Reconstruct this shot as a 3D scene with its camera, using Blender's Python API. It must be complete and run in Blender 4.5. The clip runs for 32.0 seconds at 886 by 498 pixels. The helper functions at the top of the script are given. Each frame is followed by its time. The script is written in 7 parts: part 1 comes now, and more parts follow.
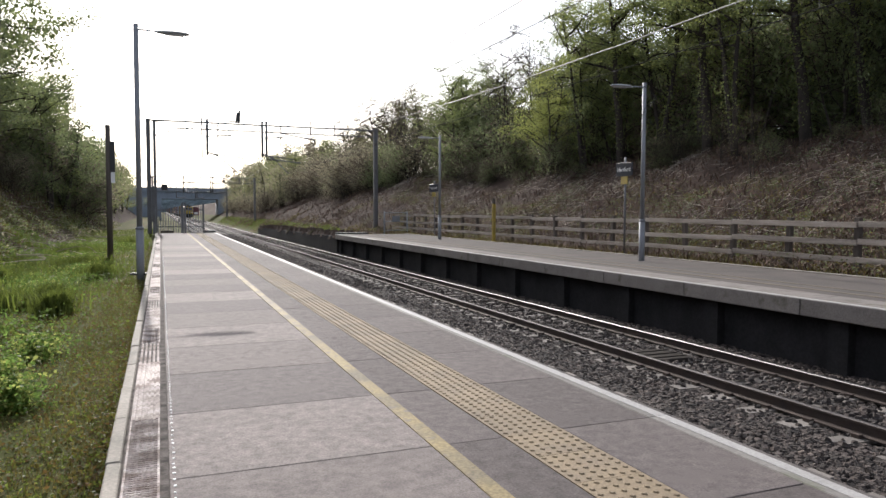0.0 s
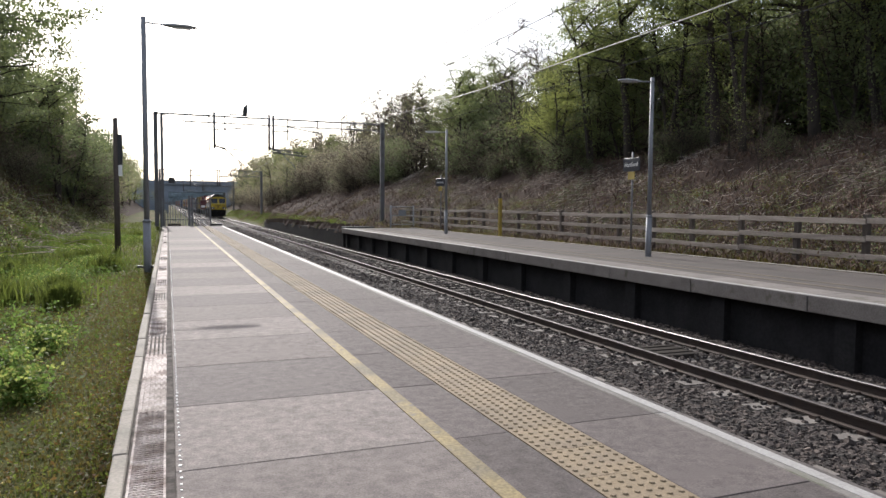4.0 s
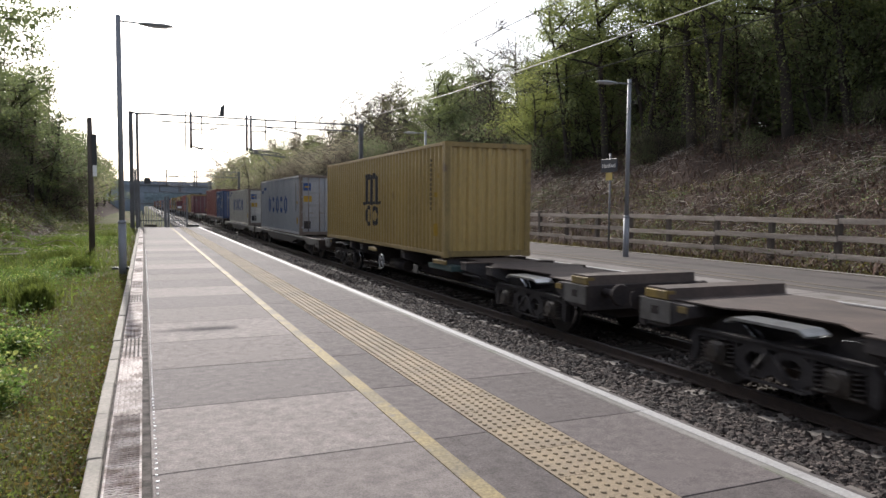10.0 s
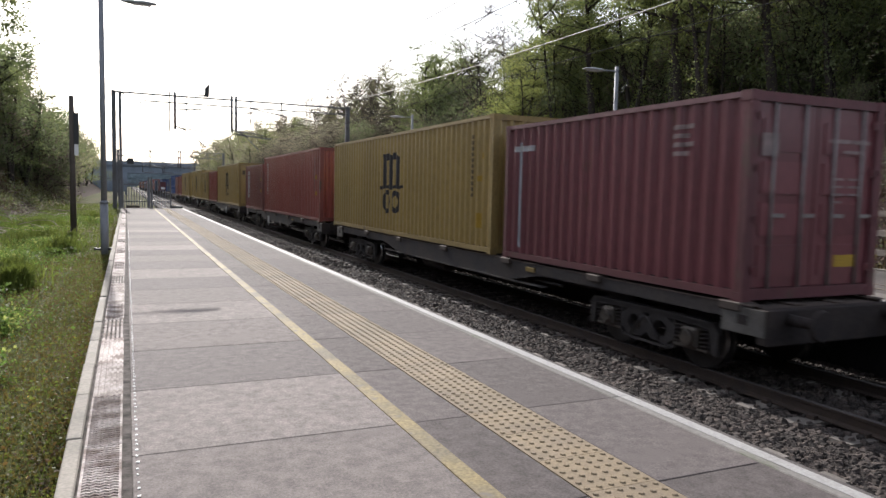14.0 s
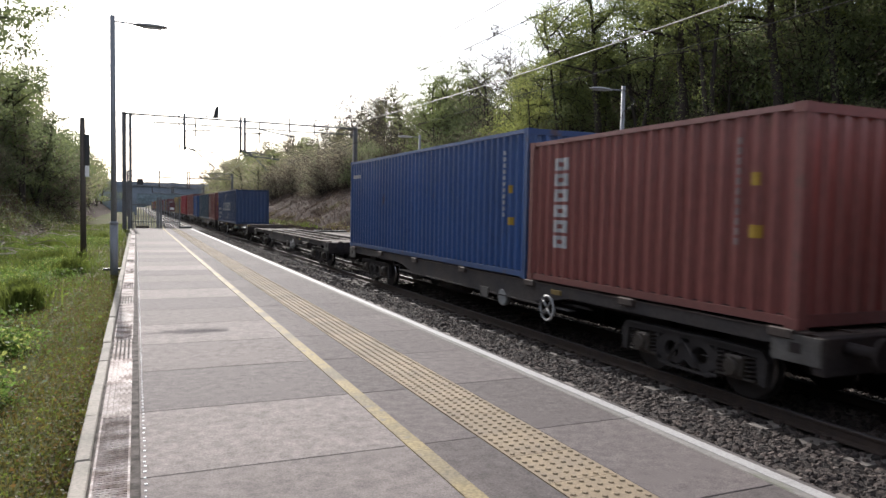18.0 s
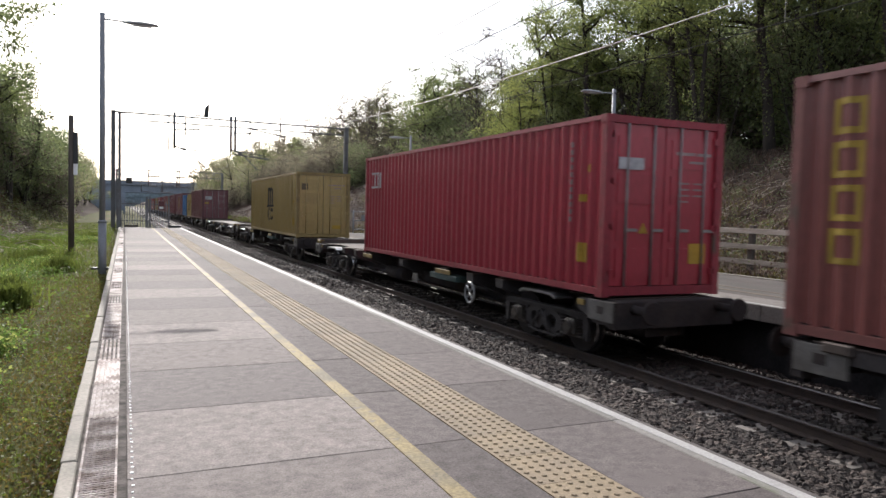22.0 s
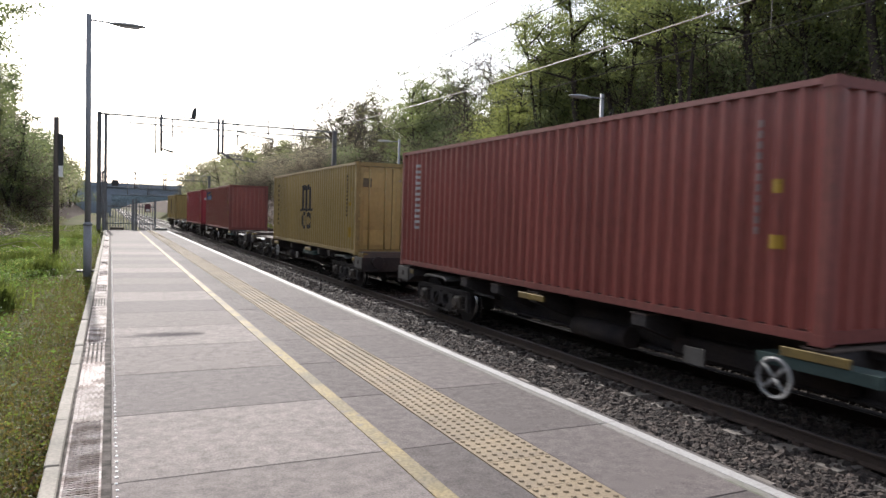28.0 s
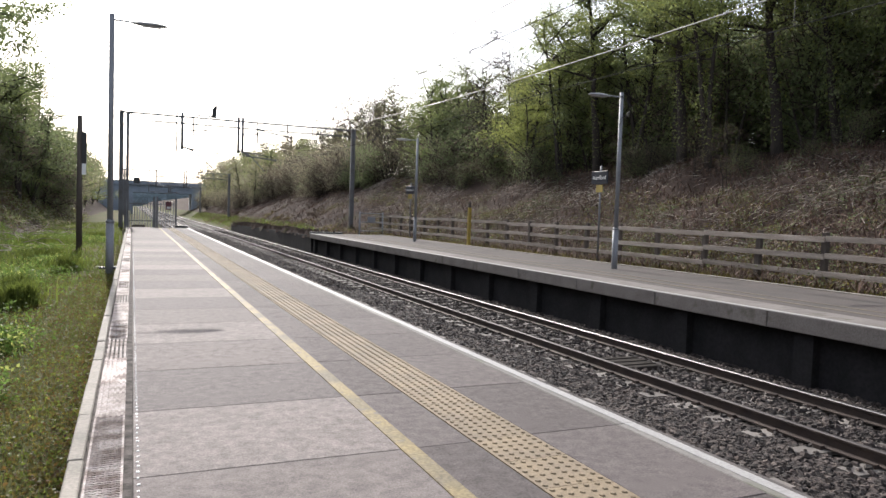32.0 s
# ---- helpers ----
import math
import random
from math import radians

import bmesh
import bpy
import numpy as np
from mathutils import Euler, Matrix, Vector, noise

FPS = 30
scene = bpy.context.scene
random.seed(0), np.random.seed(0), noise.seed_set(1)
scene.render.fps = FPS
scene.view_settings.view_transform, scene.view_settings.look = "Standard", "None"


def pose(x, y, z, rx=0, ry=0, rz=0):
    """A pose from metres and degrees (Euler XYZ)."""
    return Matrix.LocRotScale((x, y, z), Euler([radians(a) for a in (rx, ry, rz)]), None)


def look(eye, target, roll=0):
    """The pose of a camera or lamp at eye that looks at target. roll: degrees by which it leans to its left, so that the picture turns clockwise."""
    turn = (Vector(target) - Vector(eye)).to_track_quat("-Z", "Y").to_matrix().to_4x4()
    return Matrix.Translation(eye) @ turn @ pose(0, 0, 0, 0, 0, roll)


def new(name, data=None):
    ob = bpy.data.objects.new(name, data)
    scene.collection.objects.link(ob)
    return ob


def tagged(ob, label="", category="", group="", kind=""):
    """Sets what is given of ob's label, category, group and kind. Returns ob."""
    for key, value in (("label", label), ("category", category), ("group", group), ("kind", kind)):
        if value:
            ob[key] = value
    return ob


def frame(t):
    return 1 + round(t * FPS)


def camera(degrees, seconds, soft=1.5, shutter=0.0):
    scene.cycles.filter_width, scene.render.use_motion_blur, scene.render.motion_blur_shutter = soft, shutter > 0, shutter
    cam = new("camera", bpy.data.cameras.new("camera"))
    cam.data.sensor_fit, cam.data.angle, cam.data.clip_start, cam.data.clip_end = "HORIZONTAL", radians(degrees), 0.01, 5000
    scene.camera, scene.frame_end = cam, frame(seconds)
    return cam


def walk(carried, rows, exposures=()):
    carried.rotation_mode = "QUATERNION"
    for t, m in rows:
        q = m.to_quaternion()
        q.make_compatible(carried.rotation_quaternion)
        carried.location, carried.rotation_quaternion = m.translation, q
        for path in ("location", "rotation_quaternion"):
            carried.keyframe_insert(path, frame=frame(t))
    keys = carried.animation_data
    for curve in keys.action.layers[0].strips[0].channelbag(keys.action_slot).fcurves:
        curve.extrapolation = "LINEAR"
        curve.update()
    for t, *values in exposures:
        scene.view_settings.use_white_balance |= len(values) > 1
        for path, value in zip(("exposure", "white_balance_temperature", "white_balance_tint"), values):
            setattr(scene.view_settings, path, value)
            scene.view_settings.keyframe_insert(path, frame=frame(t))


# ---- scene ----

# seconds, stops, kelvin, tint
EXPOSURES = [(t, stops, 6400, 12) for t, stops in ((0.0, 0.16), (8.0, 0.17), (14.0, 0.23), (20.0, 0.30), (28.0, 0.39), (32.0, 0.39))]
cam = camera(63.97, 32.0, soft=1.5, shutter=0.09)
walk(cam, [
    (0, pose(0.000, 0.000, 1.415, 86.934, -0.144, -21.688)),
    (0.5, pose(-0.001, 0.004, 1.413, 86.993, -0.232, -21.696)),
    (1, pose(0.002, -0.000, 1.413, 86.893, -0.295, -21.581)),
    (1.5, pose(-0.002, -0.001, 1.413, 86.739, -0.437, -21.435)),
    (2, pose(-0.001, 0.001, 1.413, 86.604, -0.501, -21.180)),
    (2.5, pose(-0.002, -0.005, 1.418, 86.404, -0.675, -21.051)),
    (3, pose(0.000, 0.001, 1.415, 86.257, -0.653, -20.997)),
    (3.5, pose(0.002, 0.003, 1.417, 86.309, -0.551, -21.058)),
    (5.5, pose(0.001, 0.002, 1.415, 87.006, -0.446, -21.650)),
    (6, pose(-0.002, -0.004, 1.419, 86.915, -0.669, -21.881)),
    (6.5, pose(0.004, 0.001, 1.417, 86.873, -0.618, -22.048)),
    (7, pose(-0.002, -0.007, 1.417, 86.809, -0.759, -22.220)),
    (7.5, pose(0.002, -0.008, 1.418, 86.695, -0.893, -22.290)),
    (8, pose(0.003, -0.009, 1.416, 86.658, -0.915, -22.385)),
    (8.5, pose(0.003, -0.001, 1.416, 86.613, -0.882, -22.546)),
    (9, pose(0.005, -0.004, 1.417, 86.645, -0.632, -22.834)),
    (9.5, pose(0.003, 0.003, 1.414, 86.749, -0.517, -23.032)),
    (10, pose(0.003, 0.001, 1.415, 86.553, -0.415, -22.860)),
    (10.5, pose(0.007, 0.002, 1.413, 86.341, -0.320, -22.868)),
    (11, pose(0.002, -0.006, 1.417, 86.314, -0.282, -23.113)),
    (11.5, pose(0.007, 0.008, 1.412, 86.357, -0.819, -23.324)),
    (12, pose(0.006, 0.002, 1.412, 86.147, -1.054, -23.505)),
    (12.5, pose(0.011, 0.003, 1.411, 85.801, -0.874, -23.651)),
    (13, pose(0.004, -0.001, 1.410, 85.497, -1.005, -23.786)),
    (13.5, pose(0.007, -0.003, 1.412, 85.354, -1.184, -23.834)),
    (14, pose(0.011, -0.005, 1.411, 85.374, -1.263, -23.978)),
    (14.5, pose(0.011, -0.000, 1.418, 85.594, -1.437, -24.203)),
    (16.5, pose(0.004, 0.012, 1.414, 86.851, -0.931, -23.133)),
    (17, pose(0.002, -0.004, 1.421, 86.908, -0.892, -23.105)),
    (17.5, pose(0.003, -0.000, 1.419, 86.935, -0.996, -23.191)),
    (18, pose(0.006, -0.001, 1.416, 86.902, -1.031, -23.382)),
    (18.5, pose(0.005, 0.004, 1.416, 86.838, -1.064, -23.504)),
    (19, pose(0.003, -0.001, 1.418, 86.711, -1.024, -23.605)),
    (19.5, pose(0.004, 0.008, 1.414, 86.665, -1.178, -23.681)),
    (20, pose(0.004, 0.000, 1.416, 86.514, -1.283, -23.743)),
    (20.5, pose(0.006, 0.001, 1.416, 86.456, -1.369, -23.758)),
    (21, pose(0.000, 0.001, 1.418, 86.579, -1.513, -23.838)),
    (21.5, pose(0.003, -0.002, 1.419, 86.787, -1.434, -23.998)),
    (22, pose(0.005, 0.003, 1.418, 87.012, -1.463, -24.142)),
    (22.5, pose(0.005, 0.001, 1.416, 87.240, -1.553, -24.264)),
    (23, pose(0.003, 0.009, 1.419, 87.336, -1.613, -24.310)),
    (23.5, pose(0.001, 0.003, 1.418, 87.407, -1.613, -24.340)),
    (24, pose(0.004, 0.002, 1.418, 87.426, -1.550, -24.407)),
    (24.5, pose(0.005, 0.003, 1.418, 87.468, -1.562, -24.416)),
    (25, pose(0.003, 0.003, 1.417, 87.477, -1.420, -24.498)),
    (25.5, pose(0.004, 0.006, 1.417, 87.444, -1.438, -24.522)),
    (27.5, pose(0.006, -0.007, 1.417, 87.341, -1.710, -25.007)),
    (28, pose(0.005, 0.011, 1.413, 87.347, -1.682, -25.095)),
    (28.5, pose(0.004, 0.002, 1.419, 87.344, -1.796, -24.817)),
    (29, pose(0.003, 0.004, 1.418, 87.381, -1.853, -24.548)),
    (29.5, pose(0.005, 0.005, 1.419, 87.387, -1.795, -24.263)),
    (30, pose(0.003, 0.001, 1.420, 87.367, -1.773, -24.053)),
    (30.5, pose(0.000, 0.005, 1.417, 87.371, -1.869, -23.943)),
    (31, pose(0.005, 0.011, 1.415, 87.241, -1.861, -23.811)),
    (31.5, pose(0.003, 0.008, 1.417, 87.199, -2.013, -23.776)),
    (32, pose(-0.000, 0.002, 1.419, 87.175, -1.905, -23.644)),
], exposures=EXPOSURES)

# ---- world and light ----
SUN_EL, SUN_AZ = radians(31.3), radians(-1.9)
world = bpy.data.worlds.new("sky")
scene.world = world
world.use_nodes = True
wn = world.node_tree
sky = wn.nodes.new("ShaderNodeTexSky")
sky.sky_type = 'NISHITA'
sky.sun_disc = False
sky.sun_elevation = SUN_EL
sky.sun_rotation = SUN_AZ
sky.air_density = 1.0
sky.dust_density = 2.5
sky.ozone_density = 1.0
haze = wn.nodes.new("ShaderNodeMix")
haze.data_type = 'RGBA'
haze.inputs["Factor"].default_value = 0.22
haze.inputs["B"].default_value = (5.6, 5.85, 6.3, 1.0)
pale = wn.nodes.new("ShaderNodeHueSaturation")
pale.inputs["Saturation"].default_value = 0.55
wn.links.new(sky.outputs[0], pale.inputs["Color"])
wn.links.new(pale.outputs[0], haze.inputs["A"])
wn.links.new(haze.outputs["Result"], wn.nodes["Background"].inputs[0])
wn.nodes["Background"].inputs[1].default_value = 0.205
sun = new("sun", bpy.data.lights.new("sun", 'SUN'))
sun.data.energy = 4.6
sun.data.angle = radians(0.6)
sun.data.color = (1.0, 0.96, 0.90)
sun.matrix_world = look((0, 0, 60), (math.sin(SUN_AZ) * -60 * math.cos(SUN_EL), -60 * math.cos(SUN_EL) * math.cos(SUN_AZ), 60 - 60 * math.sin(SUN_EL)))


# ---- materials ----
def mat(name, base, rough=0.7, metal=0.0, second=None, amount=0.5, scale=3.0, fine=40.0, bump=0.0, fine_amount=0.25,
        stain=None, stain_scale=0.6, stain_cut=0.55, emit=None, emit_strength=0.0, stretch=(1, 1, 1), per_object=0.0, per_island=0.0,
        spec=0.5, coord="Object", span=None, grainy=0.5):
    m = bpy.data.materials.new(name)
    m.use_nodes = True
    t = m.node_tree
    b = t.nodes["Principled BSDF"]
    b.inputs["Roughness"].default_value = rough
    b.inputs["Metallic"].default_value = metal
    b.inputs["Specular IOR Level"].default_value = spec
    co = t.nodes.new("ShaderNodeTexCoord")
    mp = t.nodes.new("ShaderNodeMapping")
    mp.inputs["Scale"].default_value = stretch
    t.links.new(co.outputs[coord], mp.inputs[0])
    if per_object:
        # every piece shows another stretch of the pattern
        shift = t.nodes.new("ShaderNodeVectorMath")
        shift.operation = 'SCALE'
        shift.inputs[0].default_value = (37.0, 53.0, 29.0)
        t.links.new(t.nodes.new("ShaderNodeObjectInfo").outputs["Random"], shift.inputs["Scale"])
        t.links.new(shift.outputs[0], mp.inputs["Location"])

    def noise_tex(sc, detail=4.0):
        n = t.nodes.new("ShaderNodeTexNoise")
        n.inputs["Scale"].default_value = sc
        n.inputs["Detail"].default_value = detail
        n.inputs["Roughness"].default_value = grainy
        t.links.new(mp.outputs[0], n.inputs["Vector"])
        return n

    def blend(fac, a, bcol, mode='MIX'):
        x = t.nodes.new("ShaderNodeMix")
        x.data_type, x.blend_type = 'RGBA', mode
        for sock, v in ((x.inputs["Factor"], fac), (x.inputs["A"], a), (x.inputs["B"], bcol)):
            if isinstance(v, (int, float)):
                sock.default_value = v
            elif isinstance(v, tuple):
                sock.default_value = (*v, 1.0)
            else:
                t.links.new(v, sock)
        return x.outputs["Result"]

    def ramp(src, lo, hi):
        r = t.nodes.new("ShaderNodeMapRange")
        r.inputs["From Min"].default_value, r.inputs["From Max"].default_value = lo, hi
        t.links.new(src, r.inputs["Value"])
        return r.outputs["Result"]

    second = second or tuple(c * 0.6 for c in base)
    big = noise_tex(scale, 4.0 if grainy == 0.5 else 9.0)
    fin = noise_tex(fine, 2.0)
    lo, hi = span or (0.5 - 0.35 * (1 - amount) - 0.12, 0.72)
    col = blend(ramp(big.outputs["Fac"], lo, hi), tuple(base), tuple(second))
    dark = tuple(c * (1 - fine_amount) for c in (1, 1, 1))
    col = blend(ramp(fin.outputs["Fac"], 0.35, 0.65), col, blend(1.0, col, dark, 'MULTIPLY'))
    if stain:
        st = noise_tex(stain_scale, 6.0)
        col = blend(ramp(st.outputs["Fac"], stain_cut, stain_cut + 0.12), col, tuple(stain))
    if per_object or per_island:
        if per_object:
            src = t.nodes.new("ShaderNodeObjectInfo").outputs["Random"]
            k = per_object
        else:
            src = t.nodes.new("ShaderNodeNewGeometry").outputs["Random Per Island"]
            k = per_island
        r = t.nodes.new("ShaderNodeMapRange")
        r.inputs["To Min"].default_value, r.inputs["To Max"].default_value = 1 - k, 1 + k
        t.links.new(src, r.inputs["Value"])
        hs = t.nodes.new("ShaderNodeHueSaturation")
        t.links.new(r.outputs["Result"], hs.inputs["Value"])
        t.links.new(col, hs.inputs["Color"])
        col = hs.outputs["Color"]
    t.links.new(col, b.inputs["Base Color"])
    if bump:
        bp = t.nodes.new("ShaderNodeBump")
        bp.inputs["Strength"].default_value = bump
        bp.inputs["Distance"].default_value = 0.01
        t.links.new(fin.outputs["Fac"], bp.inputs["Height"])
        t.links.new(bp.outputs[0], b.inputs["Normal"])
    if emit:
        b.inputs["Emission Color"].default_value = (*emit, 1)
        b.inputs["Emission Strength"].default_value = emit_strength
    return m


def leaf_mat(name, base, k=0.22):
    m = mat(name, base, rough=0.6, per_island=k, scale=0.4, fine=3.0, spec=0.3)
    t = m.node_tree
    b = t.nodes["Principled BSDF"]
    tr = t.nodes.new("ShaderNodeBsdfTranslucent")
    mx = t.nodes.new("ShaderNodeMixShader")
    mx.inputs[0].default_value = 0.60
    src = b.inputs["Base Color"].links[0].from_socket
    t.links.new(src, tr.inputs["Color"])
    t.links.new(b.outputs[0], mx.inputs[1])
    t.links.new(tr.outputs[0], mx.inputs[2])
    t.links.new(mx.outputs[0], t.nodes["Material Output"].inputs["Surface"])
    return m


def slab_mat(name, base, k=0.05):
    return mat(name, base, 0.85, second=tuple(c * 0.64 for c in base), scale=12, grainy=0.70, span=(0.38, 0.63), fine=75, fine_amount=0.36, bump=0.6, per_object=k, spec=0.25,
               stain=tuple(c * 0.70 for c in base), stain_scale=2.4, stain_cut=0.55)


CONCRETE = slab_mat("pale_slab_concrete", (0.284, 0.247, 0.229))
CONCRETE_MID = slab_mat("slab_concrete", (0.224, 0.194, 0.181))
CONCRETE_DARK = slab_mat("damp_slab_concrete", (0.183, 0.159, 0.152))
CONCRETE_WORN = slab_mat("dirty_slab_concrete", (0.150, 0.128, 0.122), 0.16)
KERB = mat("kerb_concrete", (0.314, 0.279, 0.236), 0.85, second=(0.192, 0.175, 0.144), scale=3, fine=50, bump=0.3, per_object=0.12)
COPING = mat("coping_concrete", (0.22, 0.205, 0.19), 0.85, second=(0.16, 0.15, 0.135), scale=2, fine=40, bump=0.3, per_object=0.12, stain=(0.10, 0.105, 0.07), stain_scale=2.5, stain_cut=0.6)
COPING_FAR = mat("brown_grey_coping", (0.235, 0.215, 0.198), 0.9, second=(0.165, 0.148, 0.136), scale=2, fine=45, bump=0.3, per_object=0.12, spec=0.2, stain=(0.09, 0.085, 0.06), stain_scale=2.5, stain_cut=0.6)
EDGE_LIP = mat("grimy_nosing_concrete", (0.135, 0.120, 0.112), 0.85, second=(0.085, 0.076, 0.072), scale=5, fine=50, bump=0.3, per_object=0.15, spec=0.2)
# flat bed, its colour darkened for the shade among stones
BALLAST_BED = mat("gap_shaded_ballast", (0.050, 0.040, 0.035), 0.9, second=(0.027, 0.022, 0.020), scale=9, fine=26, fine_amount=0.5, bump=1.0, spec=0.15)
WHITE_LINE = mat("white_edge_paint", (0.410, 0.398, 0.381), 0.6, second=(0.312, 0.299, 0.287), scale=6, fine=60, bump=0.2, stain=(0.3, 0.3, 0.3), stain_scale=5, stain_cut=0.66)
YELLOW_LINE = mat("yellow_line_paint", (0.294, 0.230, 0.106), 0.75, second=(0.175, 0.145, 0.097), scale=2.2, span=(0.38, 0.66), fine=45, fine_amount=0.35, bump=0.2, stain=(0.15, 0.13, 0.11), stain_scale=9, stain_cut=0.58, spec=0.3)
FADED_LINE = mat("faded_platform_line", (0.195, 0.165, 0.118), 0.9, second=(0.12, 0.105, 0.09), scale=3, fine=50, spec=0.2)
TACTILE = mat("buff_tactile_paving", (0.262, 0.197, 0.115), 0.8, second=(0.188, 0.144, 0.094), scale=4, fine=70, bump=0.25, per_object=0.1)
DRAIN = mat("galvanised_grating", (0.497, 0.437, 0.409), 0.8, metal=0.0, second=(0.193, 0.147, 0.129), scale=6, span=(0.40, 0.62), fine=60, fine_amount=0.4, bump=0.3, per_object=0.25, spec=0.25)
DRAIN_DARK = mat("silted_drain_slot", (0.20, 0.175, 0.16), 0.95, second=(0.03, 0.028, 0.025), scale=9, fine=60, bump=0.4, spec=0.1)
ASPHALT = mat("far_platform_asphalt", (0.126, 0.105, 0.098), 0.92, spec=0.2, second=(0.085, 0.078, 0.072), scale=1.2, fine=60, bump=0.4)
BLACK_WALL = mat("near_black_wall", (0.035, 0.033, 0.035), 0.95, second=(0.02, 0.02, 0.02), scale=2, fine=20, bump=0.4, spec=0.2)
BALLAST = mat("ballast_stone", (0.096, 0.075, 0.064), 0.8, second=(0.033, 0.028, 0.026), scale=6, fine=40, bump=1.0, per_island=0.75, spec=0.3)
RAIL_SIDE = mat("rusty_rail", (0.046, 0.036, 0.033), 0.75, metal=0.3, second=(0.075, 0.052, 0.04), scale=4, fine=60, bump=0.2)
RAIL_DULL = mat("dull_rail_head", (0.11, 0.098, 0.095), 0.6, metal=0.45, scale=2, fine=30, fine_amount=0.2, second=(0.075, 0.065, 0.062))
RAIL_TOP = mat("polished_rail_head", (0.30, 0.29, 0.285), 0.46, metal=1.0, scale=2, fine=30, fine_amount=0.2, second=(0.21, 0.20, 0.195))
SLEEPER = mat("concrete_sleeper", (0.20, 0.175, 0.155), 0.9, second=(0.15, 0.135, 0.12), scale=4, fine=50, bump=0.3, per_object=0.2)
GRASS_GROUND = mat("grassy_earth", (0.083, 0.077, 0.027), 0.95, second=(0.052, 0.066, 0.019), scale=0.5, fine=8, bump=0.6, stain=(0.12, 0.075, 0.05), stain_scale=0.25, stain_cut=0.55, spec=0.05)
STEEL_GREY = mat("galvanised_steel", (0.26, 0.27, 0.295), 0.6, metal=0.25, second=(0.22, 0.23, 0.25), scale=2, fine=50)
MAST = mat("weathered_mast_steel", (0.20, 0.21, 0.23), 0.6, metal=0.4, second=(0.14, 0.13, 0.13), scale=2, fine=40)
LAMP_HEAD = mat("lamp_head_grey", (0.35, 0.36, 0.37), 0.45, second=(0.28, 0.29, 0.3), scale=3)
LAMP_GLASS = mat("lamp_lens", (0.6, 0.6, 0.6), 0.2)
WOOD = mat("weathered_timber", (0.47, 0.41, 0.355), 0.9, second=(0.24, 0.20, 0.165), scale=2, fine=20, bump=0.4, stretch=(6, 0.6, 6), per_object=0.2)
WOOD_DARK = mat("dark_timber_post", (0.11, 0.09, 0.075), 0.9, second=(0.07, 0.055, 0.045), scale=3, fine=20, bump=0.4, stretch=(5, 5, 0.6), per_object=0.2)
BLACK = mat("black_paint", (0.018, 0.018, 0.02), 0.5, second=(0.03, 0.03, 0.03), scale=3)
CABLE_DARK = mat("dark_wire", (0.045, 0.045, 0.047), 0.85, spec=0.1)
CABLE = mat("copper_wire_tarnished", (0.17, 0.155, 0.14), 0.65, metal=0.2)
YELLOW_FLOWER = mat("dandelion_yellow", (0.62, 0.45, 0.03), 0.7, per_island=0.2)
DRY_BITS = mat("pale_dry_stalks", (0.42, 0.37, 0.27), 0.9, per_island=0.4)
SIGN_NAVY = mat("sign_dark_navy", (0.012, 0.016, 0.035), 0.35, scale=3)
SIGN_WHITE = mat("sign_white", (0.75, 0.75, 0.75), 0.5, scale=3, fine_amount=0.05, second=(0.7, 0.7, 0.7))
SIGN_YELLOW = mat("sign_yellow", (0.46, 0.34, 0.08), 0.5, scale=3, fine_amount=0.05)
SIGN_RED = mat("sign_red", (0.13, 0.03, 0.04), 0.5, scale=3)
BARK = mat("dark_bark", (0.073, 0.060, 0.051), 0.95, spec=0.15, second=(0.034, 0.029, 0.025), scale=3, fine=18, bump=0.8, stretch=(1, 1, 0.3))
LEAF_A = leaf_mat("spring_leaf_green", (0.303, 0.356, 0.131))
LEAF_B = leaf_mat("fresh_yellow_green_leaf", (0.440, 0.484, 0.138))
LEAF_C = leaf_mat("dark_ivy_leaf", (0.171, 0.204, 0.105))
LEAF_F = leaf_mat("deep_green_leaf", (0.244, 0.292, 0.137))
LEAF_D = leaf_mat("bare_brown_twig_buds", (0.23, 0.19, 0.14))
# pale scrub leaf, lightened for haze; also pales the far trees
LEAF_E = leaf_mat("haze_paled_scrub_leaf", (0.44, 0.41, 0.28))
GRASS = leaf_mat("grass_blades", (0.170, 0.214, 0.044))
WEED = leaf_mat("lush_weed_leaves", (0.193, 0.304, 0.069))
# blue tint stands for the haze in front of the woods
FAR_WOOD = mat("haze_blue_far_woods", (0.26, 0.32, 0.36), 0.95, second=(0.20, 0.25, 0.27), scale=0.02, fine=0.3, spec=0.05)
MOSS_BROWN = leaf_mat("russet_moss", (0.184, 0.115, 0.041))
GRASS_DRY = leaf_mat("dry_grass_blades", (0.166, 0.140, 0.039))
BANK_SOIL = mat("bramble_bank_soil", (0.078, 0.055, 0.045), 0.95, second=(0.052, 0.038, 0.031), scale=0.6, fine=7, bump=0.8, stain=(0.08, 0.08, 0.035), stain_scale=0.35, stain_cut=0.6, spec=0.05)
BRACKEN = mat("dead_bracken", (0.155, 0.096, 0.070), 0.95, per_island=0.5, scale=1, fine=5)
CUT_WOOD = mat("cut_branches", (0.40, 0.34, 0.29), 0.9, per_island=0.6, scale=1, fine=8)
# blue-grey carries the haze over the distant bridge
BRIDGE = mat("haze_blue_bridge", (0.30, 0.355, 0.43), 0.8, second=(0.20, 0.23, 0.27), scale=0.4, fine=6)


# ---- mesh helpers ----
def mesh_from(name, bm, material, smooth=False):
    me = bpy.data.meshes.new(name)
    bm.to_mesh(me)
    bm.free()
    mats = material if isinstance(material, (list, tuple)) else [material]
    for m in mats:
        me.materials.append(m)
    if smooth:
        me.shade_smooth()
    return me


